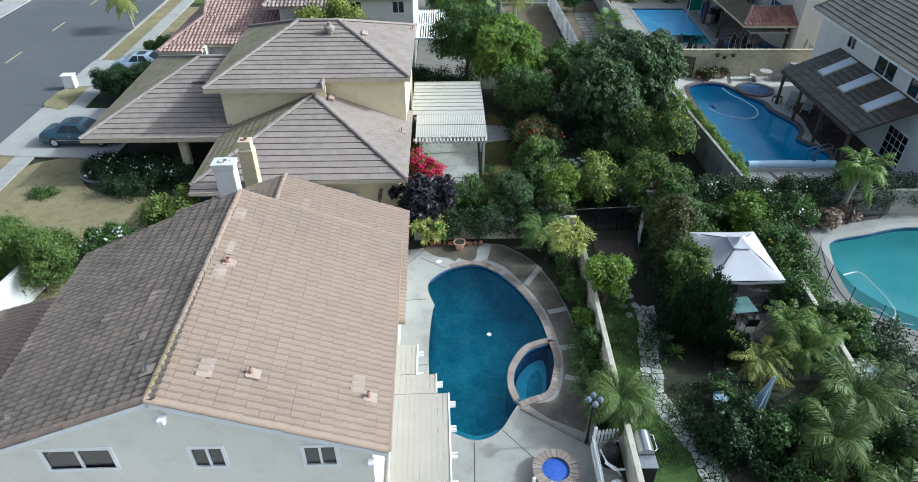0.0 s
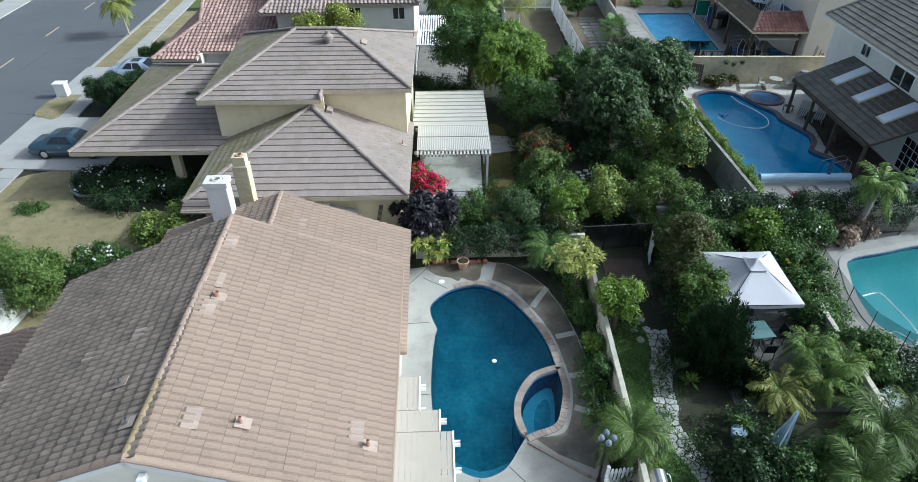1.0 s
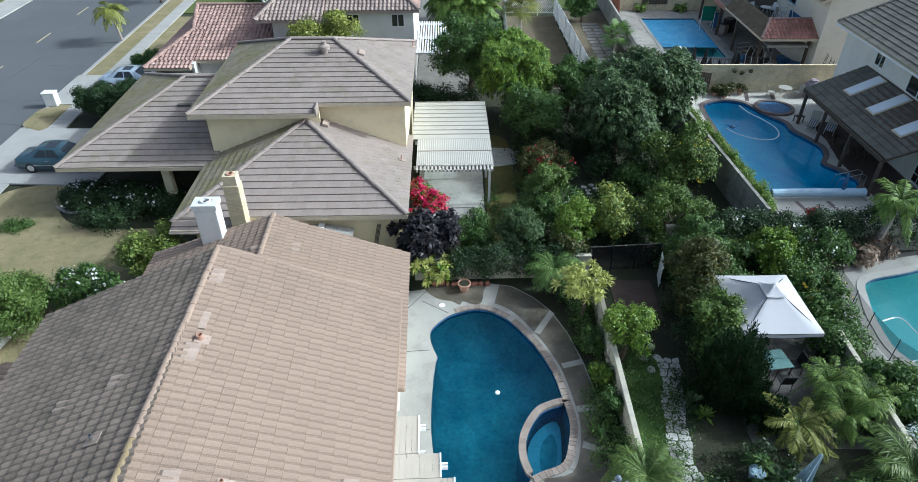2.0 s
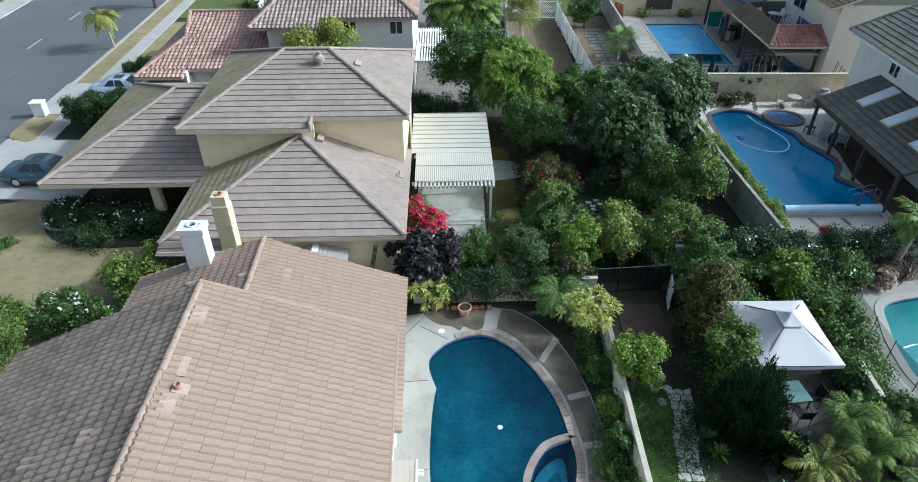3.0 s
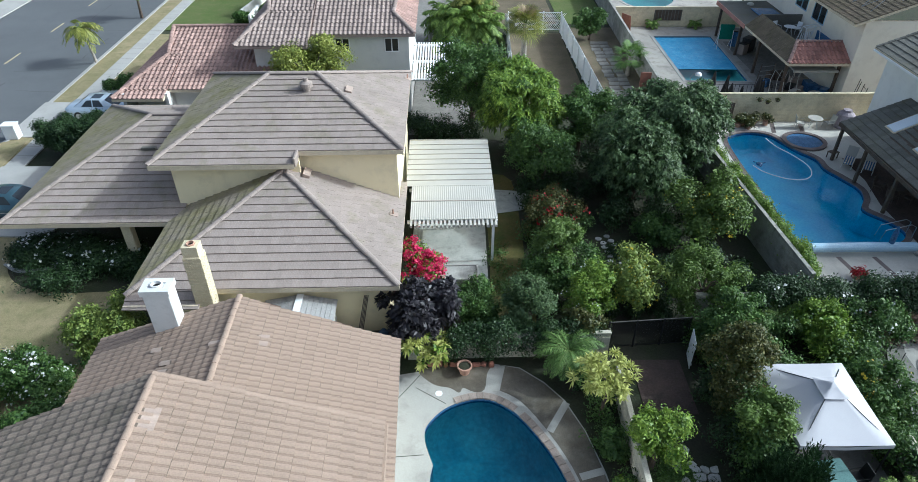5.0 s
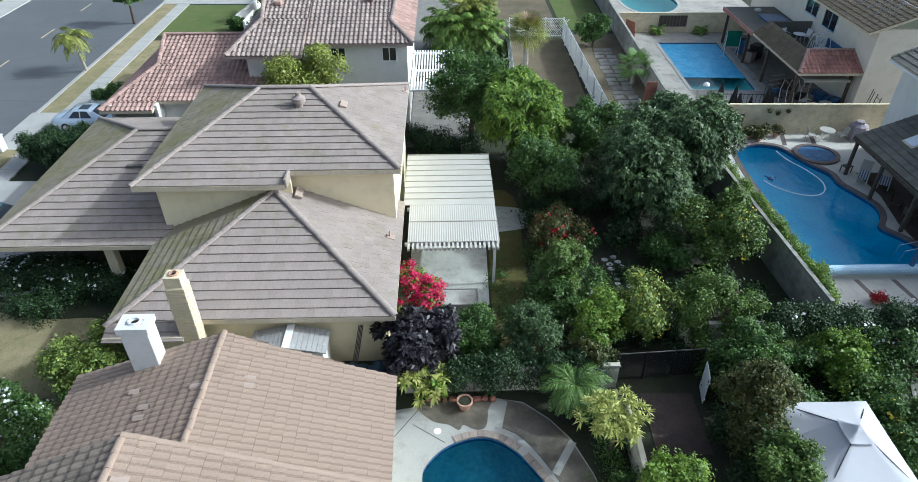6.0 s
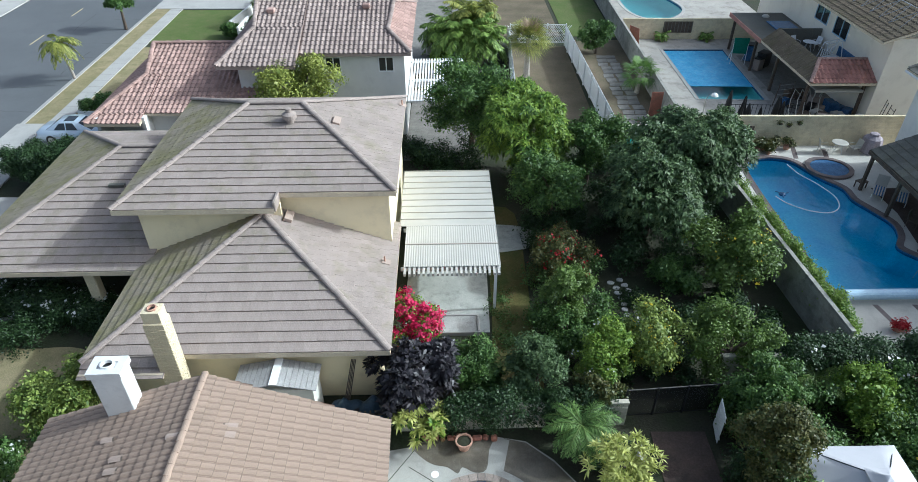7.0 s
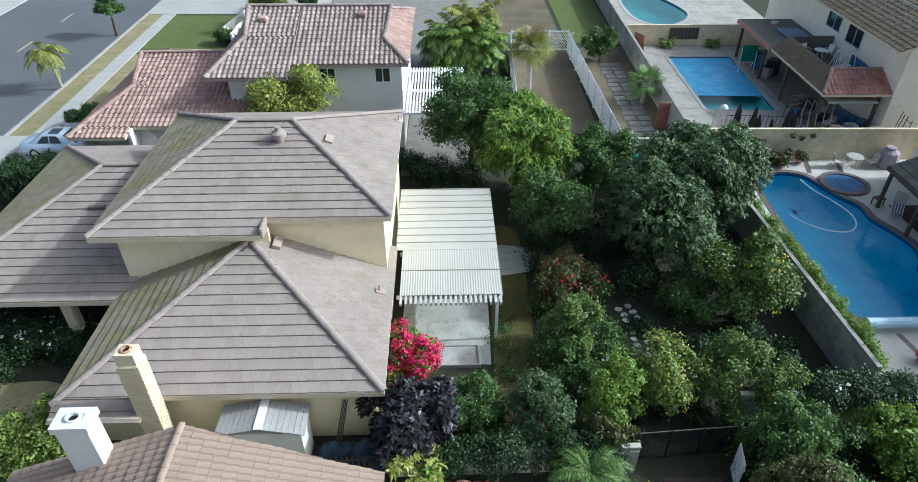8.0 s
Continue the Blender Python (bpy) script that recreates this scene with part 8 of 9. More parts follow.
def clip_half(poly, m_, n_):
    """The part of a polygon on the far side of the line through m_ with normal n_."""
    out = []
    for a_, b_ in zip(poly, poly[1:] + poly[:1]):
        da, db = (a_[0] - m_[0]) * n_[0] + (a_[1] - m_[1]) * n_[1], (b_[0] - m_[0]) * n_[0] + (b_[1] - m_[1]) * n_[1]
        if da <= 0:
            out.append(a_)
        if da * db < 0:
            t_ = da / (da - db)
            out.append((a_[0] + (b_[0] - a_[0]) * t_, a_[1] + (b_[1] - a_[1]) * t_))
    return out


seeds = [(0.36 * k_ + rng_.uniform(-0.11, 0.11), c_ + rng_.uniform(-0.1, 0.1)) for k_ in range(39) for c_ in ((-0.3, 0.02, 0.3) if k_ % 2 else (-0.2, 0.22))]
for a_ in seeds:
    w_ = 0.44 + 0.05 * math.sin(a_[0] * 3.1)
    cell = [(a_[0] - 0.5, -w_), (a_[0] + 0.5, -w_), (a_[0] + 0.5, w_), (a_[0] - 0.5, w_)]
    for b_ in seeds:
        if b_ != a_ and abs(b_[0] - a_[0]) < 1.2:
            cell = clip_half(cell, ((a_[0] + b_[0]) / 2, (a_[1] + b_[1]) / 2), (b_[0] - a_[0], b_[1] - a_[1]))
    if len(cell) < 3 or a_[0] < 0.1 or a_[0] > LENGTH - 0.2:
        continue
    gx, gy = sum(q_[0] for q_ in cell) / len(cell), sum(q_[1] for q_ in cell) / len(cell)
    pts = []
    for q0, q1_ in zip(cell, cell[1:] + cell[:1]):
        for t_ in (0.15, 0.85):
            x_, y_ = q0[0] + (q1_[0] - q0[0]) * t_, q0[1] + (q1_[1] - q0[1]) * t_
            pts.append(on_path(gx + (x_ - gx) * 0.87, gy + (y_ - gy) * 0.87))
    v_, f_ = prism(pts, 0.0, 0.045 + rng_.uniform(0, 0.02))
    part("flagstone", mesh_from("flagstone", v_, f_, M["flag"]), None, path)
for x, y in ((7.75, 23.3), (7.3, 22.7), (7.9, 22.6), (7.45, 21.9), (7.95, 22.0), (7.6, 21.3), (8.0, 23.9)):
    pts = [(x + 0.2 * rng_.uniform(0.7, 1.1) * math.cos(k_ * math.tau / 9), y + 0.2 * rng_.uniform(0.7, 1.1) * math.sin(k_ * math.tau / 9)) for k_ in range(9)]
    v_, f_ = prism(pts, 0.0, 0.05)
    tagged(part("stepping_stone", mesh_from("stepping_stone", v_, f_, M["flag"]), None), "rounded grey stepping stone in the grass", "stone", "stepping stones")
for x, y in [(7.05 + 0.35 * math.sin((k_ - 3) * 0.16) + (k_ % 2) * 0.55 + 0.05 * math.sin(k_ * 5.1), 31.4 + k_ * 0.19) for k_ in range(24)]:
    pts = [(x + 0.19 * rng_.uniform(0.75, 1.1) * math.cos(k_ * math.tau / 7), y + 0.15 * rng_.uniform(0.75, 1.1) * math.sin(k_ * math.tau / 7)) for k_ in range(7)]
    v_, f_ = prism(pts, 0.0, 0.05)
    tagged(part("stepping_stone", mesh_from("stepping_stone", v_, f_, M["flag"]), None), "pale stepping stone in the garden bed", "stone", "stepping stones")

# ---- gazebo ----
gz = thing("gazebo", pose(12.45, 23.1, 0, 0, 0, 0.5), "white canvas gazebo with a vented top", "gazebo")
c4 = [(-1.6, -1.8), (1.5, -1.8), (1.5, 1.8), (-1.6, 1.8)]
cm = bmesh.new()


def canopy(hw, z0, z1, cut_, steps=6):
    """Four sagging cloth panels from the eave up to a collar."""
    for k_ in range(4):
        (xa, ya_), (xb, yb_) = hw[k_], hw[(k_ + 1) % 4]
        grid = []
        for i in range(steps + 1):
            t_ = i / steps * (1 - cut_)
            row = []
            for j in range(7):
                s_ = j / 6
                x, y = (xa + (xb - xa) * s_) * (1 - t_), (ya_ + (yb_ - ya_) * s_) * (1 - t_)
                sag = 0.03 * math.sin(math.pi * s_) * (1 - t_) + 0.05 * math.sin(math.pi * t_)
                row.append(cm.verts.new((x, y, z0 + (z1 - z0) * t_ - sag)))
            grid.append(row)
        for i in range(steps):
            for j in range(6):
                cm.faces.new((grid[i][j], grid[i][j + 1], grid[i + 1][j + 1], grid[i + 1][j]))


canopy(c4, 2.05, 2.95, 0.16)
part("canopy", cm, M["canvas"], gz, "white canvas canopy", True)
cm = bmesh.new()
canopy([(x * 0.27, y * 0.27) for x, y in c4], 2.78, 3.08, 0.0, 3)
part("vent_cap", cm, M["canvas"], gz, "small white vent canopy", True)
for k_, (x, y) in enumerate(c4):
    x, y = x * 0.97, y * 0.97
    bm = bmesh.new()
    tube(bm, [(x, y, 0), (x, y, 2.05)], [0.03, 0.03], 6)
    part("pole", bm, M["black_metal"], gz)
    bm = bmesh.new()
    tube(bm, [(x, y, 2.02), (0, 0, 2.9)], [0.02, 0.02], 5)
    part("rib", bm, M["black_metal"], gz)
    nx_, ny_ = c4[(k_ + 1) % 4]
    part("valance", mesh_from("valance", [(x / 0.97, y / 0.97, 2.05), (nx_, ny_, 2.05), (nx_, ny_, 1.88), (x / 0.97, y / 0.97, 1.88), ((x / 0.97 + nx_) / 2, (y / 0.97 + ny_) / 2, 1.95), ((x / 0.97 + nx_) / 2, (y / 0.97 + ny_) / 2, 1.80)], [(0, 4, 5, 3), (4, 1, 2, 5)], M["canvas"]), None, gz)


def patio_table(m, r=0.5, label="round patio table with a pale top", mat=None):
    t = thing("patio_table", m, label, "table", "patio tables")
    part("tabletop", lathe(bmesh.new(), [(0, 0.68), (r, 0.68), (r + 0.02, 0.7), (r, 0.72), (0, 0.72)], 24), mat or M["panel"], t)
    for k in range(4):
        a = k * math.tau / 4 + 0.4
        bm = bmesh.new()
        tube(bm, [(0.15 * math.cos(a), 0.15 * math.sin(a), 0.68), (r * 0.8 * math.cos(a), r * 0.8 * math.sin(a), 0)], [0.02, 0.02], 5)
        part("leg", bm, mat or M["white"], t)
    return t


def patio_chair(m, mat, label):
    c = thing("patio_chair", m, label, "chair", "patio chairs")
    part("seat", cube(-0.24, 0.24, -0.24, 0.24, 0.4, 0.44, bevel=0.01), mat, c)
    b = part("backrest", cube(-0.24, 0.24, -0.02, 0.02, 0, 0.5, bevel=0.01), mat, c)
    b.matrix_basis = pose(0, 0.25, 0.42, -12)
    for x in (-0.23, 0.23):
        for y in (-0.22, 0.23):
            bm = bmesh.new()
            tube(bm, [(x, y, 0.42), (x * 1.05, y * 1.1, 0)], [0.016, 0.016], 5)
            part("leg", bm, mat, c)
        bm = bmesh.new()
        tube(bm, [(x, -0.24, 0.42), (x, -0.24, 0.62), (x, 0.24, 0.64)], [0.016] * 3, 5)
        part("armrest", bm, mat, c)
    return c


patio_table(pose(24.0, 48.6, 0.03), 0.47)
for x, y, r in ((23.0, 48.5, 75), (24.95, 48.5, -80)):
    patio_chair(pose(x, y, 0.03, 0, 0, r), M["panel"], "pale metal patio chair by the round table")
gt = thing("patio_table", pose(12.4, 21.2, 0.03, 0, 0, 8), "square glass-topped patio table beside the gazebo", "table", "patio tables")
part("tabletop", cube(-0.5, 0.5, -0.5, 0.5, 0.7, 0.72, bevel=0.004), M["glass_teal"], gt, "frosted teal glass top")
for x in (-0.45, 0.45):
    for y in (-0.45, 0.45):
        part("leg", cube(x - 0.02, x + 0.02, y - 0.02, y + 0.02, 0, 0.7), M["black_metal"], gt)
for x, y, r in ((11.6, 21.1, 80), (13.2, 21.2, -85), (12.5, 20.4, 180), (12.4, 22.1, 0)):
    patio_chair(pose(x, y, 0.03, 0, 0, r), M["black_metal"], "black metal patio chair under the gazebo")


def lounger(m, label):
    s = thing("sun_lounger", m, label, "sun lounger", "sun loungers")
    stripe = (M["panel"], M["tile_band"])
    for k in range(9):
        part("slat", cube(-0.3 + k * 0.067, -0.3 + k * 0.067 + 0.06, -0.9, 0.35, 0.32, 0.35), stripe[k % 2], s)
    b = part("backrest", cube(-0.3, 0.3, 0, 0.7, -0.015, 0.015, bevel=0.008), stripe[0], s)
    b.matrix_basis = pose(0, 0.35, 0.34, 40)
    for x in (-0.28, 0.28):
        for y in (-0.8, 0.3):
            part("leg", cube(x - 0.02, x + 0.02, y - 0.02, y + 0.02, 0, 0.33), M["white"], s)
    return s


lounger(pose(24.0, 43.6, 0.03, 0, 0, -35), "blue and white striped sun lounger beside the pool")
lounger(pose(24.9, 42.9, 0.03, 0, 0, -35), "blue and white striped sun lounger beside the pool")
grl = thing("barbecue", pose(26.1, 48.75, 0.03), "covered barbecue in a mauve-grey cover", "barbecue")
part("cover", lathe(bmesh.new(), [(0.62, 0), (0.66, 0.1), (0.6, 0.7), (0.55, 0.95), (0.3, 1.12), (0.28, 1.24), (0, 1.27)], 10), M["cover"], grl)
roll = thing("pool_cover_roll", pose(17.3, 34.2, 0.03, 0, 0, 1), "rolled pale blue solar cover on a reel", "pool cover")
bm = bmesh.new()
tube(bm, [(0.1, 0, 0.42), (2.6, 0, 0.43), (5.4, 0, 0.42)], [0.24, 0.25, 0.24], 14)
part("roll", bm, M["roll"], roll, "pale blue rolled cover")
for x in (0.0, 5.5):
    part("reel_stand", cube(x - 0.05, x + 0.05, -0.3, 0.3, 0, 0.06), M["steel"], roll)
    part("reel_post", cube(x - 0.03, x + 0.03, -0.03, 0.03, 0.06, 0.5), M["steel"], roll)
um = thing("umbrella", pose(21.4, 34.3, 0.03), "closed dark blue pool umbrella", "umbrella")
bm = bmesh.new()
tube(bm, [(0, 0, 0), (0.1, 0.1, 0.9)], [0.02, 0.02], 6)
part("pole", bm, M["steel"], um)
part("folded_canopy", lathe(bmesh.new(), [(0.03, 0.4), (0.13, 0.55), (0.12, 1.3), (0.03, 1.65), (0, 1.66)], 10), M["tile_band"], um)


def hose_loop(pts, z, label):
    bm = bmesh.new()
    c = spline(pts, 6, False)
    tube(bm, [(x, y, z) for x, y in c], [0.035] * len(c), 5)
    return tagged(part("pool_hose", bm, M["white"]), label, "hose", "pool hoses")


hose_loop([(18.1, 43.5), (18.5, 42.7), (19.45, 41.95), (20.5, 41.8), (21.25, 42.4), (21.5, 43.5), (21.1, 44.9), (20.55, 46.0), (20.3, 47.2)], -0.09, "white pool cleaner hose floating on the water")
hose_loop([(18.6, 24.3), (19.5, 24.5), (19.7, 23.6), (19.8, 22.4), (19.6, 21.5), (18.6, 20.6), (18.1, 20.7), (18.3, 21.6), (18.9, 21.9), (19.5, 21.0), (20.0, 20.8)], -0.09, "white pool cleaner hose floating on the water")
rail = thing("pool_handrail", pose(22.5, 35.6, 0.03), "chrome handrail at the pool steps", "handrail")
for y in (0, 0.5):
    bm = bmesh.new()
    tube(bm, [(0.9, y, 0), (0.9, y, 0.7), (0.6, y, 0.85), (-0.6, y, 0.5), (-0.7, y, -0.2)], [0.022] * 5, 6)
    part("rail", bm, M["steel"], rail)
tagged(part("spa_rim", sheet(grow(SPA_2, 0.28), [SPA_2], 0.16, 0.2), M["brick_dark"]), "round raised spa rim beside the pool", "spa")
tagged(part("spa_water", sheet(SPA_2, [], 0.1), M["tile_band"]), "dark blue spa water", "water", kind="structure")
gate = thing("gate", pose(17.6, 49.2, 0.03, 0, 0, -25), "dark wooden gate standing open", "gate")
for k in range(6):
    part("board", cube(k * 0.15, k * 0.15 + 0.14, -0.02, 0.02, 0.05, 1.7), M["bark"], gate)
part("brace", cube(0, 0.9, 0.02, 0.05, 0.8, 0.9), M["bark"], gate)
for x, y, r in ((18.9, 48.7, 0.3), (19.3, 49.0, 0.35), (19.75, 48.75, 0.32), (20.2, 49.1, 0.25), (20.9, 49.0, 0.3), (19.5, 48.35, 0.22)):
    p_ = thing("potted_plant", pose(x, y, 0.03), "potted succulent by the block wall", "potted plant", "potted plants")
    part("pot", lathe(bmesh.new(), [(0, 0), (r * 0.5, 0), (r * 0.7, 0.3), (r * 0.6, 0.3), (0, 0.27)], 12), M["terracotta"], p_)
    part("leaves", quads_mesh("leaves", leaf_cloud([(0, 0, 0.45, r, r, 0.25)], 260, 0.22, np.random.default_rng(int(x * 10)), 0.5, 0.2, 3), M["leaf_red"]), None, p_)["kind"] = "stuff"

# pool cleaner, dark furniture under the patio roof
# dark sheet carries the shade below the patio roof in its colour
flat("covered_patio", [(23.5, 34.2), (26.4, 34.2), (26.4, 44.2), (23.9, 44.2), (24.0, 41.5), (23.5, 38.8)], 0.037, M["shade_brick"], "brick paving under the patio roof, its shade put into the colour", "patio", thick=0.004)
rb = thing("pool_cleaner", pose(18.6, 43.75, -0.11), "small blue pool cleaner at the water surface", "pool cleaner")
part("body", lathe(bmesh.new(), [(0.05, -0.05), (0.2, -0.03), (0.18, 0.05), (0.08, 0.1), (0, 0.1)], 10), M["tile_band"], rb)
for a_ in (0.3, 2.4, 4.5):
    fin = part("fin", cube(0.1, 0.42, -0.04, 0.04, 0.02, 0.06, bevel=0.015), M["tile_band"], rb)
    fin.matrix_basis = Matrix.Rotation(a_, 4, "Z")
for x, y, r in ((24.0, 40.2, 40), (24.1, 39.0, 110), (25.0, 38.9, -60), (25.2, 40.3, -120)):
    patio_chair(pose(x, y, 0.03, 0, 0, r), M["bark"], "dark wooden patio chair under the patio roof")
patio_table(pose(24.6, 39.6, 0.03), 0.5, "dark round patio table under the patio roof", M["bark"])
st = thing("side_table", pose(23.3, 44.3, 0.03, 0, 0, 20), "small dark wooden side table by the loungers", "table")
part("tabletop", cube(-0.3, 0.3, -0.22, 0.22, 0.4, 0.44, bevel=0.01), M["bark"], st)
for x in (-0.25, 0.25):
    for y in (-0.17, 0.17):
        part("leg", cube(x - 0.025, x + 0.025, y - 0.025, y + 0.025, 0, 0.4), M["bark"], st)
for x, y in ((20.9, 48.4), (22.85, 48.5)):
    flat("deck_band", [(x, 47.75), (x + 0.3, 47.75), (x + 0.75, 49.4), (x + 0.45, 49.4)], 0.036, M["brick_dark"], "dark brick band across the pool deck", "deck", thick=0.004)
for x, z in ((20.3, 1.6), (20.85, 1.45), (21.5, 1.6)):
    wp = thing("wall_planter", pose(x, 49.42, z), "small dark plant bracket on the block wall", "planter", "wall planters")
    part("bracket", lathe(bmesh.new(), [(0, -0.08), (0.1, -0.05), (0.15, 0.05), (0.1, 0.05), (0, 0.0)], 10), M["bark"], wp)
    part("leaves", quads_mesh("leaves", leaf_cloud([(0, -0.02, 0.1, 0.16, 0.12, 0.1)], 90, 0.12, np.random.default_rng(int(x * 7)), 0.5, 0.2, 2.5), M["leaf_red"]), None, wp)["kind"] = "stuff"
for x, y in ((19.2, 33.2), (21.0, 32.9)):
    flat("deck_band", [(x, 31.2), (x + 0.25, 31.2), (x - 0.25, 34.0), (x - 0.5, 34.0)], 0.036, M["brick_dark"], "dark brick band across the pool deck", "deck", thick=0.004)
pt = thing("potted_plant", pose(18.9, 32.3, 0.03), "terracotta bowl with red leaves on the pool deck", "potted plant", "potted plants")
part("pot", lathe(bmesh.new(), [(0, 0), (0.14, 0), (0.26, 0.24), (0.22, 0.24), (0, 0.2)], 14), M["terracotta"], pt)
part("leaves", quads_mesh("leaves", leaf_cloud([(0, 0, 0.4, 0.28, 0.28, 0.2)], 300, 0.18, np.random.default_rng(88), 0.6, 0.2, 3), M["flower_red"]), None, pt)["kind"] = "stuff"

# garden below the gazebo
kt = thing("kettle_grill", pose(15.9, 18.7, 0.0), "black kettle grill beside the low wall", "barbecue")
part("bowl", lathe(bmesh.new(), [(0, 0.5), (0.2, 0.54), (0.3, 0.7), (0.31, 0.74)], 18), M["black_metal"], kt)
part("lid", lathe(bmesh.new(), [(0.315, 0.75), (0.27, 0.92), (0.14, 1.02), (0.03, 1.04), (0.03, 1.09), (0, 1.09)], 18), M["black_metal"], kt, "domed black lid")
for a_ in (0.4, 2.5, 4.6):
    bm = bmesh.new()
    tube(bm, [(0.15 * math.cos(a_), 0.15 * math.sin(a_), 0.55), (0.32 * math.cos(a_), 0.32 * math.sin(a_), 0)], [0.015, 0.015], 5)
    part("leg", bm, M["steel"], kt)
ct = thing("garden_cart", pose(16.1, 17.7, 0, 0, 0, 20), "white-framed garden cart with a glass shelf", "cart")
for z in (0.3, 0.62):
    part("shelf", cube(-0.3, 0.3, -0.42, 0.42, z, z + 0.02), M["skylight"], ct, "pale shelf")
    for x in (-0.32, 0.3):
        part("rail", cube(x, x + 0.025, -0.44, 0.44, z, z + 0.05), M["white"], ct)
for x in (-0.3, 0.3):
    for y in (-0.42, 0.42):
        part("leg", cube(x - 0.018, x + 0.018, y - 0.018, y + 0.018, 0, 0.75), M["white"], ct)
wp = thing("potted_plant", pose(9.95, 16.35, 0), "white glazed pot with a leafy plant beside the path", "potted plant", "potted plants")
part("pot", lathe(bmesh.new(), [(0, 0), (0.2, 0), (0.27, 0.36), (0.29, 0.4), (0.25, 0.4), (0, 0.34)], 18), M["roll"], wp, "pale blue-white glazed pot")
part("leaves", quads_mesh("leaves", rosette_cloud([(0, 0, 0.6, 0.25, 0.25, 0.25)], 9, 12, 0.4, 0.09, np.random.default_rng(91)), M["leaf_mid"]), None, wp)["kind"] = "stuff"
ub = thing("umbrella", pose(10.85, 15.6, 0, 3, 8, 30), "closed pale blue garden umbrella", "umbrella", "closed umbrellas")
part("pole", lathe(bmesh.new(), [(0.025, 0), (0.025, 2.3)], 8), M["steel"], ub)
bm = lathe(bmesh.new(), [(0.0, 2.35), (0.05, 2.3), (0.11, 1.7), (0.2, 1.0), (0.23, 0.75), (0.08, 0.8)], 20)
for v_ in bm.verts:
    a_ = math.atan2(v_.co.y, v_.co.x)
    v_.co.x *= 1 + 0.25 * math.cos(5 * a_)
    v_.co.y *= 1 + 0.25 * math.cos(5 * a_)
part("folded_canopy", bm, M["pale_blue"], ub)
tagged(part("storage_box", cube(10.6, 11.5, 48.9, 49.4, 0, 0.55, bevel=0.05), M["teal"]), "teal plastic storage box by the wall", "box")
bm = bmesh.new()
tube(bm, [(8.75, 21.6, 0.03), (8.9, 20.4, 0.05), (8.95, 19.6, 0.04)], [0.02, 0.02, 0.02], 5)
tagged(part("hose_pipe", bm, M["panel"]), "thin pale pipe lying along the path", "pipe")

# white swing seat on the far roof terrace
sw = thing("swing_seat", pose(26.6, 57.4, 2.62, 0, 0, 25), "white metal swing seat on the roof terrace", "swing seat")
for x in (-0.75, 0.75):
    bm = bmesh.new()
    tube(bm, [(x, -0.5, 0), (x, -0.1, 1.5), (x, 0.2, 1.55), (x, 0.55, 0)], [0.035] * 4, 6)
    part("side_frame", bm, M["white"], sw)
for y, z in ((-0.1, 1.5), (0.2, 1.55), (0.5, 0.25)):
    part("bar", cube(-0.75, 0.75, y - 0.025, y + 0.025, z - 0.025, z + 0.025), M["white"], sw)
for k in range(7):
    part("seat_slat", cube(-0.65, 0.65, -0.3 + k * 0.08, -0.25 + k * 0.08, 0.45, 0.48), M["white"], sw)
for k in range(6):
    part("back_slat", cube(-0.6 + k * 0.22, -0.52 + k * 0.22, 0.28, 0.32, 0.48, 1.0), M["white"], sw)
tagged(part("wall_panel", cube(27.5, 27.57, 55.2, 58.2, 2.65, 3.6, bevel=0.02), M["tile_band"]), "dark blue cloth panel hung along the terrace wall", "panel")
# lamp on a thin stem beside the far pool
pl = thing("pool_lamp", pose(15.9, 51.2, 0.03), "white hooded lamp on a thin stem", "lamp")
bm = bmesh.new()
tube(bm, [(0, 0, 0), (0, 0, 2.5), (0.15, 0, 2.8), (0.4, 0, 2.85)], [0.03, 0.025, 0.02, 0.02], 6)
part("stem", bm, M["steel"], pl)
part("hood", lathe(bmesh.new(), [(0.24, 2.7), (0.2, 2.82), (0.08, 2.9), (0, 2.92)], 14, (0.5, 0, 0)), M["white"], pl, "white hood")
# frames and boards leaning in the far clutter
for k, (x, y, r, w_, h_) in enumerate(((22.6, 55.6, 15, 1.2, 1.9), (23.2, 54.3, -30, 0.9, 1.7), (27.9, 51.6, 70, 0.5, 2.1), (28.3, 51.2, 80, 0.7, 1.8))):
    fr_ = thing("metal_rack", pose(x, y, 0.03, 6, 0, r), "rusty metal rack leaning among stored clutter", "rack", "leaning racks")
    for q in (0, w_):
        part("upright", cube(q - 0.02, q + 0.02, -0.02, 0.02, 0, h_), M["bark"], fr_)
    for j in range(5):
        part("rung", cube(0, w_, -0.012, 0.012, 0.2 + j * h_ / 5.2, 0.225 + j * h_ / 5.2), M["black_metal"] if k % 2 else M["panel"], fr_)

# ---- mesh safety fence round the turquoise pool ----
net = bpy.data.materials.new("black_net")
net.use_nodes = True
nn, nl = net.node_tree.nodes, net.node_tree.links
tr_ = nn.new("ShaderNodeBsdfTransparent")
mx_ = nn.new("ShaderNodeMixShader")
mx_.inputs[0].default_value = 0.45
nn["Principled BSDF"].inputs["Base Color"].default_value = (0.02, 0.02, 0.022, 1)
nl.new(tr_.outputs[0], mx_.inputs[1])
nl.new(nn["Principled BSDF"].outputs[0], mx_.inputs[2])
nl.new(mx_.outputs[0], nn["Material Output"].inputs[0])
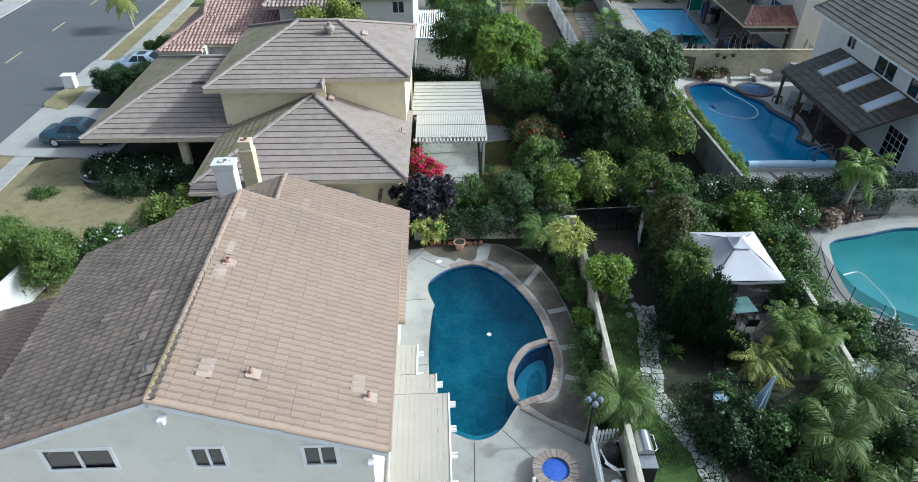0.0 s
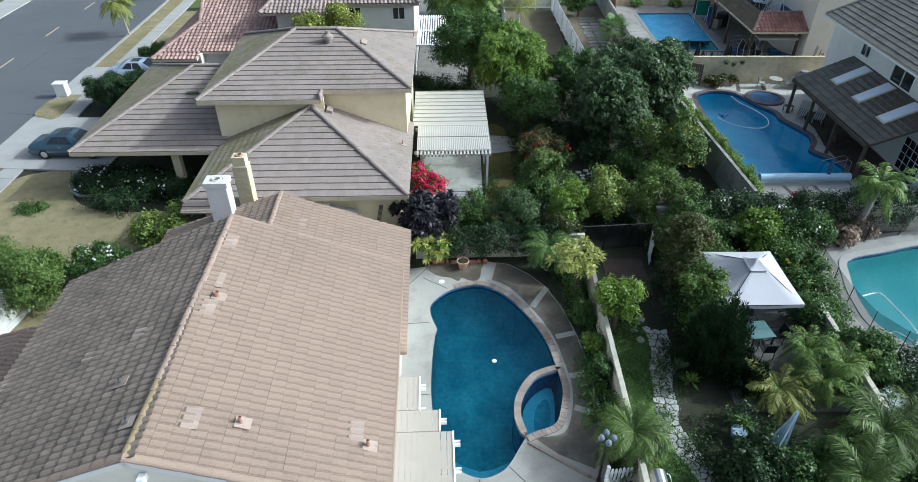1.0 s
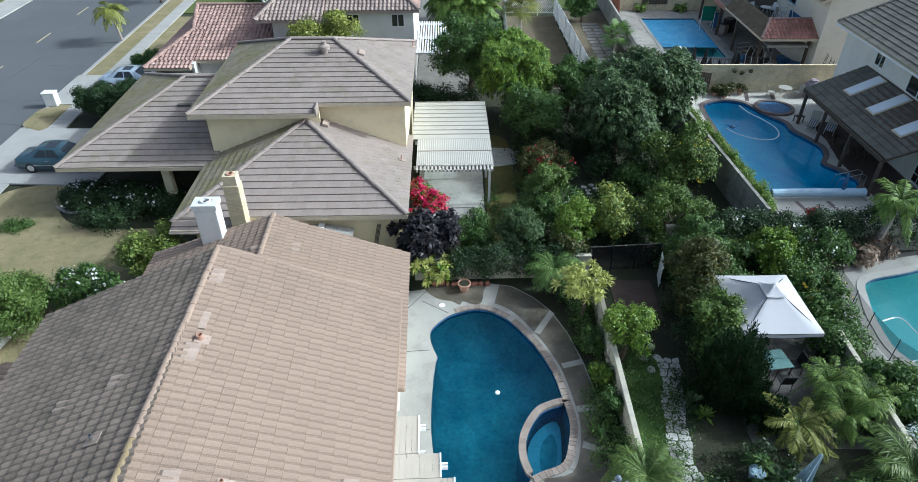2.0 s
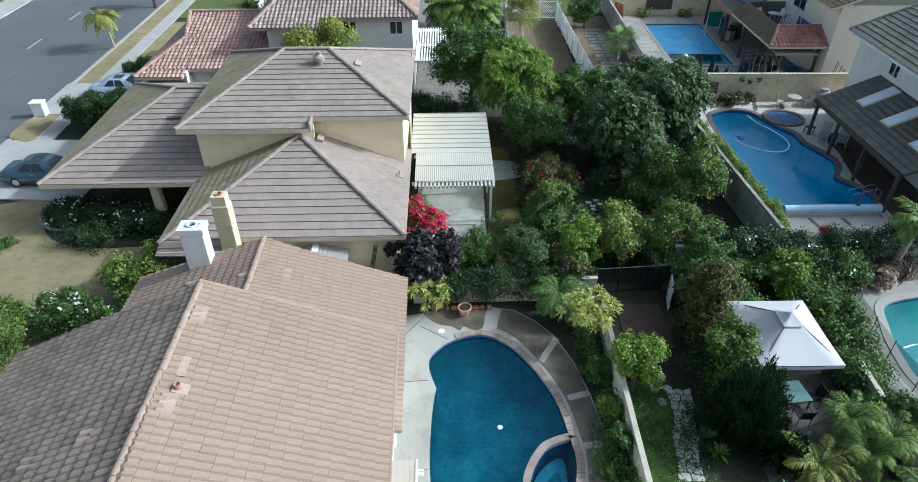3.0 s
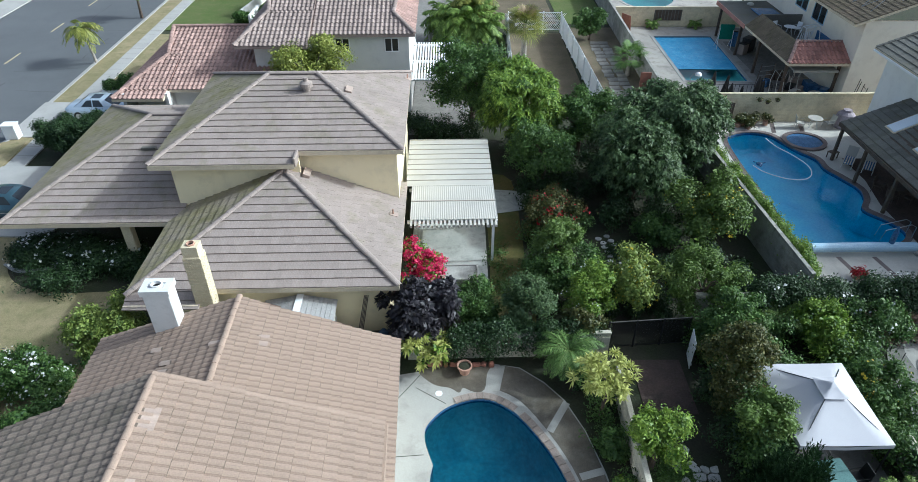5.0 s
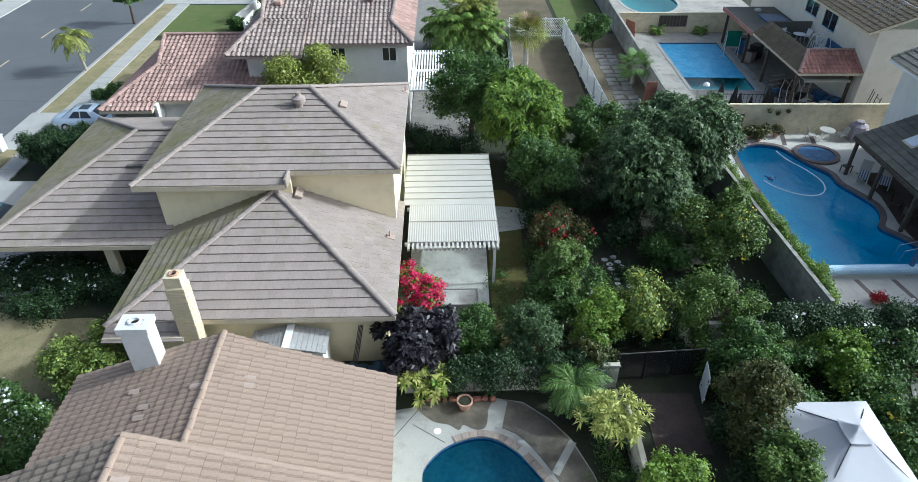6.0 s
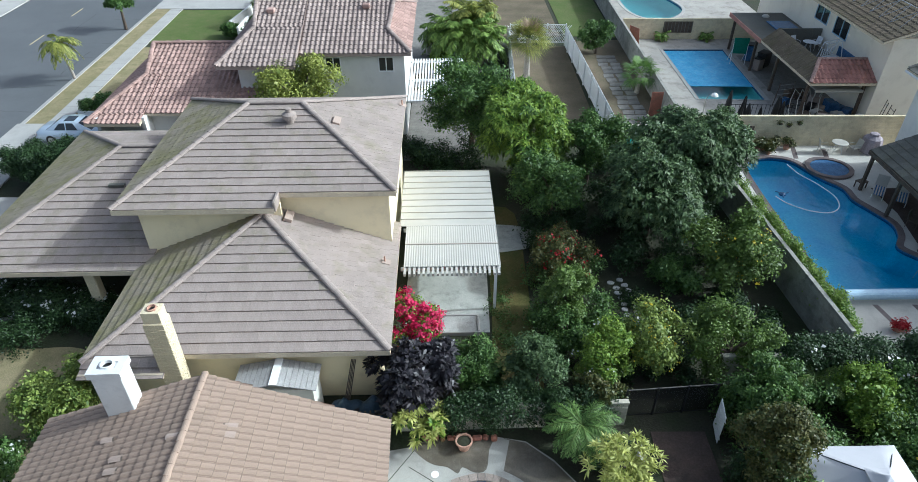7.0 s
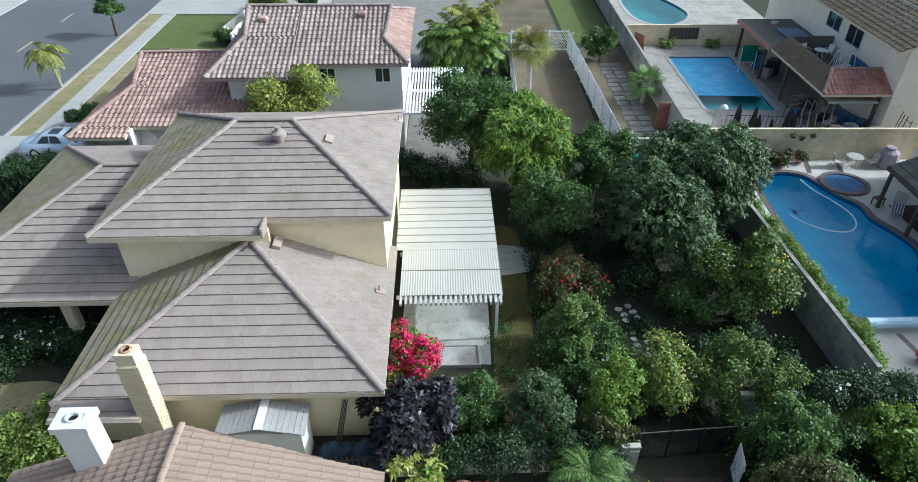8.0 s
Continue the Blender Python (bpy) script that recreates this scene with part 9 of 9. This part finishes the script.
sf = thing("safety_fence", Matrix(), "black mesh pool safety fence with dark posts", "fence")
fence_pts = [(24.6, 30.2), (22.8, 29.0), (20.8, 28.5), (19.2, 28.2), (17.9, 27.5), (17.35, 26.2), (17.3, 24.8), (17.3, 23.4), (17.5, 21.8), (18.2, 20.6), (19.4, 19.7), (20.8, 19.2), (22.2, 18.9), (23.6, 18.7), (25.0, 18.6)]
for i, (x, y) in enumerate(fence_pts):
    bm = bmesh.new()
    tube(bm, [(x, y, 0.03), (x, y, 1.25)], [0.02, 0.02], 6)
    part("post", bm, M["black_metal"], sf)
    if i:
        x0_, y0_ = fence_pts[i - 1]
        part("mesh_panel", mesh_from("mesh_panel", [(x0_, y0_, 0.05), (x, y, 0.05), (x, y, 1.2), (x0_, y0_, 1.2)], [(0, 1, 2, 3)], net), None, sf)

# ---- gate and wire fence in the garden ----
wf = thing("wire_fence", pose(6.0, 27.7, 0, 0, 0, 5), "dark wire fence between the gardens", "fence")
for k in range(4):
    part("post", cube(k * 1.15 - 0.03, k * 1.15 + 0.03, -0.03, 0.03, 0, 1.5), M["black_metal"], wf)
for z in (0.06, 1.45):
    part("rail", cube(0, 3.45, -0.015, 0.015, z, z + 0.035), M["gravel"] if z > 1 else M["black_metal"], wf)
for k in range(3):
    part("mesh_panel", cube(k * 1.15 + 0.03, k * 1.15 + 1.12, -0.004, 0.004, 0.1, 1.44), net, wf, "dark wire mesh")
wg = thing("garden_gate", pose(9.3, 27.3, 0, 0, 0, -100), "white slatted garden gate standing open", "gate")
for k in range(7):
    part("slat", cube(k * 0.13, k * 0.13 + 0.1, -0.015, 0.015, 0.1, 1.5), M["white"], wg)
for z in (0.3, 1.2):
    part("rail", cube(0, 0.9, 0.016, 0.045, z, z + 0.08), M["white"], wg)

# ---- far yards ----
flat("pool_cover", [(17.75, 67.4), (17.75, 59.6), (22.7, 59.5), (22.95, 67.4)], -0.07, M["cover_blue"], "floating blue bubble cover on the pool", "pool cover", thick=0.01)
h3c = thing("patio_cover", pose(-1.8, 54.5, 0, 0, 0, 1.2), "white slatted patio cover", "patio cover", "patio covers")
sl_me = mesh_from("slat", *prism([(0, -3.8), (0.1, -3.8), (0.1, 3.8), (0, 3.8)], 2.55, 2.6), M["white"])
for k in range(21):
    ob = new("slat", sl_me)
    ob.parent = h3c
    ob.matrix_basis = pose(-2.1 + k * 0.2, 0, 0)
for y in (-3.5, 0, 3.5):
    part("beam", cube(-2.1, 2.1, y - 0.05, y + 0.05, 2.4, 2.55), M["white"], h3c)
    for x in (-1.9, 1.9):
        part("post", cube(x - 0.05, x + 0.05, y - 0.05, y + 0.05, 0, 2.4), M["white"], h3c)
flat("patio_white", [(-3.6, 47.5), (0.6, 47.5), (0.6, 58.5), (-3.6, 58.5)], 0.04, M["slab"], "weathered concrete patio", "patio")
lat = thing("lattice_fence", pose(4.3, 68.6, 0), "white lattice fence across the yard", "fence")
for k in range(24):
    for s_ in (-1, 1):
        st = part("lath", cube(-0.02, 0.02, -0.01 + 0.011 * s_, 0.01 + 0.011 * s_, -0.95, 0.95), M["white"], lat)
        st.matrix_basis = Matrix.Translation((0.2 + k * 0.2, 0, 1.05)) @ Matrix.Rotation(s_ * 0.7, 4, "Y")
for k in range(4):
    part("post", cube(k * 1.63, k * 1.63 + 0.09, -0.05, 0.05, 0, 1.95), M["white"], lat)
for z in (0.25, 1.8):
    part("rail", cube(0, 5.0, -0.03, 0.03, z, z + 0.08), M["white"], lat)
tagged(part("side_gate", cube(13.2, 14.0, 53.9, 53.98, 0.03, 1.85, bevel=0.02), M["redstone"]), "red-brown wooden gate in the block wall", "gate", kind="")
for i in range(34):
    s_ = part("paving_slab", cube(-0.4, 0.4, -0.36, 0.36, 0, 0.05, bevel=0.012), M["slab"])
    s_.matrix_basis = pose(11.9 + (i % 2) * 0.88 + 0.08 * math.sin(i * 2.2), 52.0 + (i // 2) * 0.85, 0.02, 0, 0, 8 * math.sin(i * 1.7))
    tagged(s_, "grey paving slab in the bare side yard", "paving slab", "paving slabs")
bf = thing("wire_fence", pose(17.8, 53.6, 0.03, 0, 0, -2), "black metal fence beside the far pool", "fence")
for k in range(22):
    part("bar", cube(k * 0.3 - 0.012, k * 0.3 + 0.012, -0.012, 0.012, 0, 1.1), M["black_metal"], bf)
for z in (0.1, 1.05):
    part("rail", cube(0, 6.4, -0.015, 0.015, z, z + 0.03), M["black_metal"], bf)
for x, y, h_ in ((18.7, 54.0, 1.9), (19.8, 53.2, 1.3), (21.6, 53.0, 1.9), (22.2, 53.9, 1.4)):
    u_ = thing("umbrella", pose(x, y, 0.03), "closed black patio umbrella", "umbrella", "closed umbrellas")
    part("folded_canopy", lathe(bmesh.new(), [(0.04, 0.0), (0.26, 0.1), (0.2, h_ * 0.6), (0.04, h_), (0, h_)], 9), M["black_metal"], u_)
for k in range(5):
    bm = bmesh.new()
    tube(bm, [(22.4 + 0.5 * k, 52.6, 0.03), (22.6 + 0.5 * k, 53.4, 1.5), (23.2 + 0.5 * k, 54.3, 1.9), (24.0 + 0.3 * k, 54.6, 1.2)], [0.025] * 4, 5)
    tagged(part("bent_pipe", bm, M["panel"]), "pale bent pipe of a dismantled arbour", "pipe", "bent pipes")
rng_ = random.Random(5)
for i in range(30):
    x, y = rng_.uniform(23.4, 27.2), rng_.uniform(51.0, 57.5)
    s_ = rng_.uniform(0.25, 0.5)
    b_ = tagged(part("storage_box", cube(-s_, s_, -s_ * 0.7, s_ * 0.7, 0, s_ * 1.6, bevel=0.04), rng_.choice([M["black_metal"], M["bark"], M["tile_band"], M["panel"], M["tile_grey"]])), "cluttered storage box under the terrace", "box", "stored boxes")
    b_.matrix_basis = pose(x, y, 0.03, 0, 0, rng_.uniform(0, 90))
patio_table(pose(26.2, 59.9, 2.62), 0.45, "white metal table on the roof terrace", M["white"])
for x, y, r in ((26.9, 60.3, -70), (25.4, 60.4, 20)):
    patio_chair(pose(x, y, 2.62, 0, 0, r), M["white"], "white metal chair on the roof terrace")
awn = thing("awning", pose(25.6, 53.6, 0.25, 0, 0, 0), "pale folded awning under the terrace roof", "awning")
part("cloth", cube(-1.6, 1.6, -0.35, 0.5, 1.95, 2.05, bevel=0.04), M["panel"], awn)
part("roller", lathe(bmesh.new(), [(0.0, -1.6), (0.1, -1.6), (0.1, 1.6), (0, 1.6)], 10), M["panel"], awn).matrix_basis = Matrix.Translation((0, -0.4, 1.95)) @ Matrix.Rotation(math.pi / 2, 4, "Y")
scr = thing("screen", pose(23.1, 64.4, 0.036, 0, 0, -6), "green cloth stretched over a white folding frame", "screen")
part("cloth", cube(-0.6, 0.6, -0.05, 0.05, 0.75, 2.05, bevel=0.03), M["screen_green"], scr)
for x in (-0.58, 0.58):
    bm = bmesh.new()
    tube(bm, [(x, 0.08, 2.0), (x - 0.1, -0.5, 0.0)], [0.022, 0.022], 6)
    tube(bm, [(x, -0.08, 1.2), (x - 0.1, 0.45, 0.0)], [0.022, 0.022], 6)
    part("leg", bm, M["white"], scr)
for x, y, r_, h_, m_ in ((24.3, 65.0, 0.45, 1.3, "tile_band"), (24.9, 63.6, 0.5, 1.1, "black_metal"), (24.2, 62.8, 0.35, 0.9, "tile_grey")):
    bin_ = thing("storage_bin", pose(x, y, 0.036, 0, 0, 12 * y), "tall dark storage bin beside the pool", "bin", "storage bins")
    part("body", cube(-r_, r_, -r_ * 0.8, r_ * 0.8, 0, h_, bevel=0.05), M[m_], bin_)
    part("lid", cube(-r_ - 0.03, r_ + 0.03, -r_ * 0.8 - 0.03, r_ * 0.8 + 0.03, h_ + 0.002, h_ + 0.08, bevel=0.03), M["black_metal"], bin_)
fr = thing("wall_lattice", pose(19.6, 70.33, 0.6), "brown wooden lattice panel on the block wall", "lattice")
part("panel", cube(-1.3, 1.3, -0.06, -0.02, 0, 1.0), M["bark"], fr)
for k in range(9):
    part("lath", cube(-1.25 + k * 0.31, -1.2 + k * 0.31, -0.09, -0.06, 0.03, 0.97), M["tile_dark"], fr)
# low planter walls and steps in front of the red-tiled house
pw = thing("planter", pose(-25.2, 54.4, 0.05, 0, 0, 2), "white-walled planter with a clipped shrub", "planter")
for a_ in ((-1.6, 1.6, -0.8, -0.65), (-1.6, 1.6, 0.65, 0.8), (-1.6, -1.45, -0.65, 0.65), (1.45, 1.6, -0.65, 0.65)):
    part("edge", cube(*a_, 0, 0.5, bevel=0.02), M["white"], pw)
plant("shrub", (-25.6, 54.4), 1.0, 1.6, M["leaf_mid"], "clipped green shrub in the white planter", "shrub", 0.2, 3500, 0.14, 8, 120)
# house further up the street
H7 = thing("house", pose(-14, 90, 0, 0, 0, 1.5), "white house with a planted forecourt up the street", "house", "houses")
part("wall", cube(-8, 8, 0, 0.25, 0, 5.4), M["stucco_white"], H7)
part("wall", cube(-8, -7.75, 0.25, 12, 0, 5.4), M["stucco_white"], H7)
k7 = ((-8.6, -0.6, 5.4), (8.6, -0.6, 5.4), (8.6, 6, 7.6), (-8.6, 6, 7.6))
roof = roof_body("roof", (k7,), M["fascia"], H7, 0.16, "brown barrel-tile roof")
barrel(roof, k7, 90, M["tile_brown"])
block_wall((-21.5, 72.5), (-20.2, 83.5), 0.9, M["stucco_white"], "low white garden wall")
for i, (x, y, r, h_, mt) in enumerate(((-18.8, 76.2, 1.5, 3.0, "leaf_yellow"), (-19.0, 80.3, 1.3, 2.2, "leaf_mid"), (-17.2, 72.5, 1.1, 1.4, "leaf_mid"), (-15, 78, 1.4, 2.4, "leaf_dark"), (-20.8, 70.5, 1.0, 1.2, "leaf_mid"))):
    plant("shrub", (x, y), r, h_, M[mt], "green shrub in the white-walled forecourt", "shrub", 0.3, 3500, 0.18, 8, 130 + i)

# ---- entry planter and leaning panel in the far yards ----
for x0_, x1_, y0_, y1_, h_ in ((-20.0, -19.8, 69.6, 73.0, 1.3), (-19.8, -14.6, 69.6, 69.8, 1.0), (-14.8, -14.6, 69.8, 73.0, 1.0)):
    tagged(part("planter_wall", cube(x0_, x1_, y0_, y1_, 0.05, h_, bevel=0.02), M["stucco_white"]), "white stucco wall round the entry planter", "wall", "entry planter walls")
tagged(part("yard_wall", cube(-2.9, -0.4, 66.2, 66.4, 0.03, 1.7, bevel=0.02), M["stucco_white"]), "white stucco wall beside the paved yard", "wall")
lean = thing("timber_panel", pose(15.0, 68.6, 0.03, 8, 0, -60), "red-brown timber panel leaning by the wall corner", "panel")
for k_ in range(7):
    part("board", cube(k_ * 0.17, k_ * 0.17 + 0.16, -0.02, 0.02, 0.02, 1.85), M["redstone"], lean)
part("rail", cube(0, 1.18, 0.02, 0.06, 0.9, 1.0), M["redstone"], lean)


def folded_umbrella(x, y, h, seed):
    """A closed sun umbrella: pole, foot and hanging folds of cloth."""
    u_ = thing("folded_umbrella", pose(x, y, 0.03, 0, 4 * math.sin(seed), 40 * seed), "closed dark umbrella standing by the far pool", "umbrella", "closed umbrellas")
    part("pole", lathe(bmesh.new(), [(0.02, 0.0), (0.02, h)], 8), M["black_metal"], u_)
    part("foot", lathe(bmesh.new(), [(0.0, 0.0), (0.22, 0.0), (0.22, 0.05), (0.05, 0.1), (0.0, 0.1)], 14), M["black_metal"], u_)
    bm = lathe(bmesh.new(), [(0.02, h - 0.02), (0.07, h - 0.15), (0.13, h - 0.7), (0.21, h - 1.25), (0.24, h - 1.4), (0.06, h - 1.35)], 20)
    for k_, v_ in enumerate(bm.verts):
        a_ = math.atan2(v_.co.y, v_.co.x)
        s_ = 1 + 0.28 * math.cos(5 * a_ + seed)
        v_.co.x *= s_
        v_.co.y *= s_
        v_.co.z += 0.06 * math.sin(3 * a_ + seed) * (h - v_.co.z)
    part("cloth", bm, M["dark"], u_)


for x_, y_, h_, s_ in ((18.9, 52.2, 2.3, 1), (19.9, 51.6, 1.7, 2), (21.4, 51.8, 2.1, 3)):
    folded_umbrella(x_, y_, h_, s_)
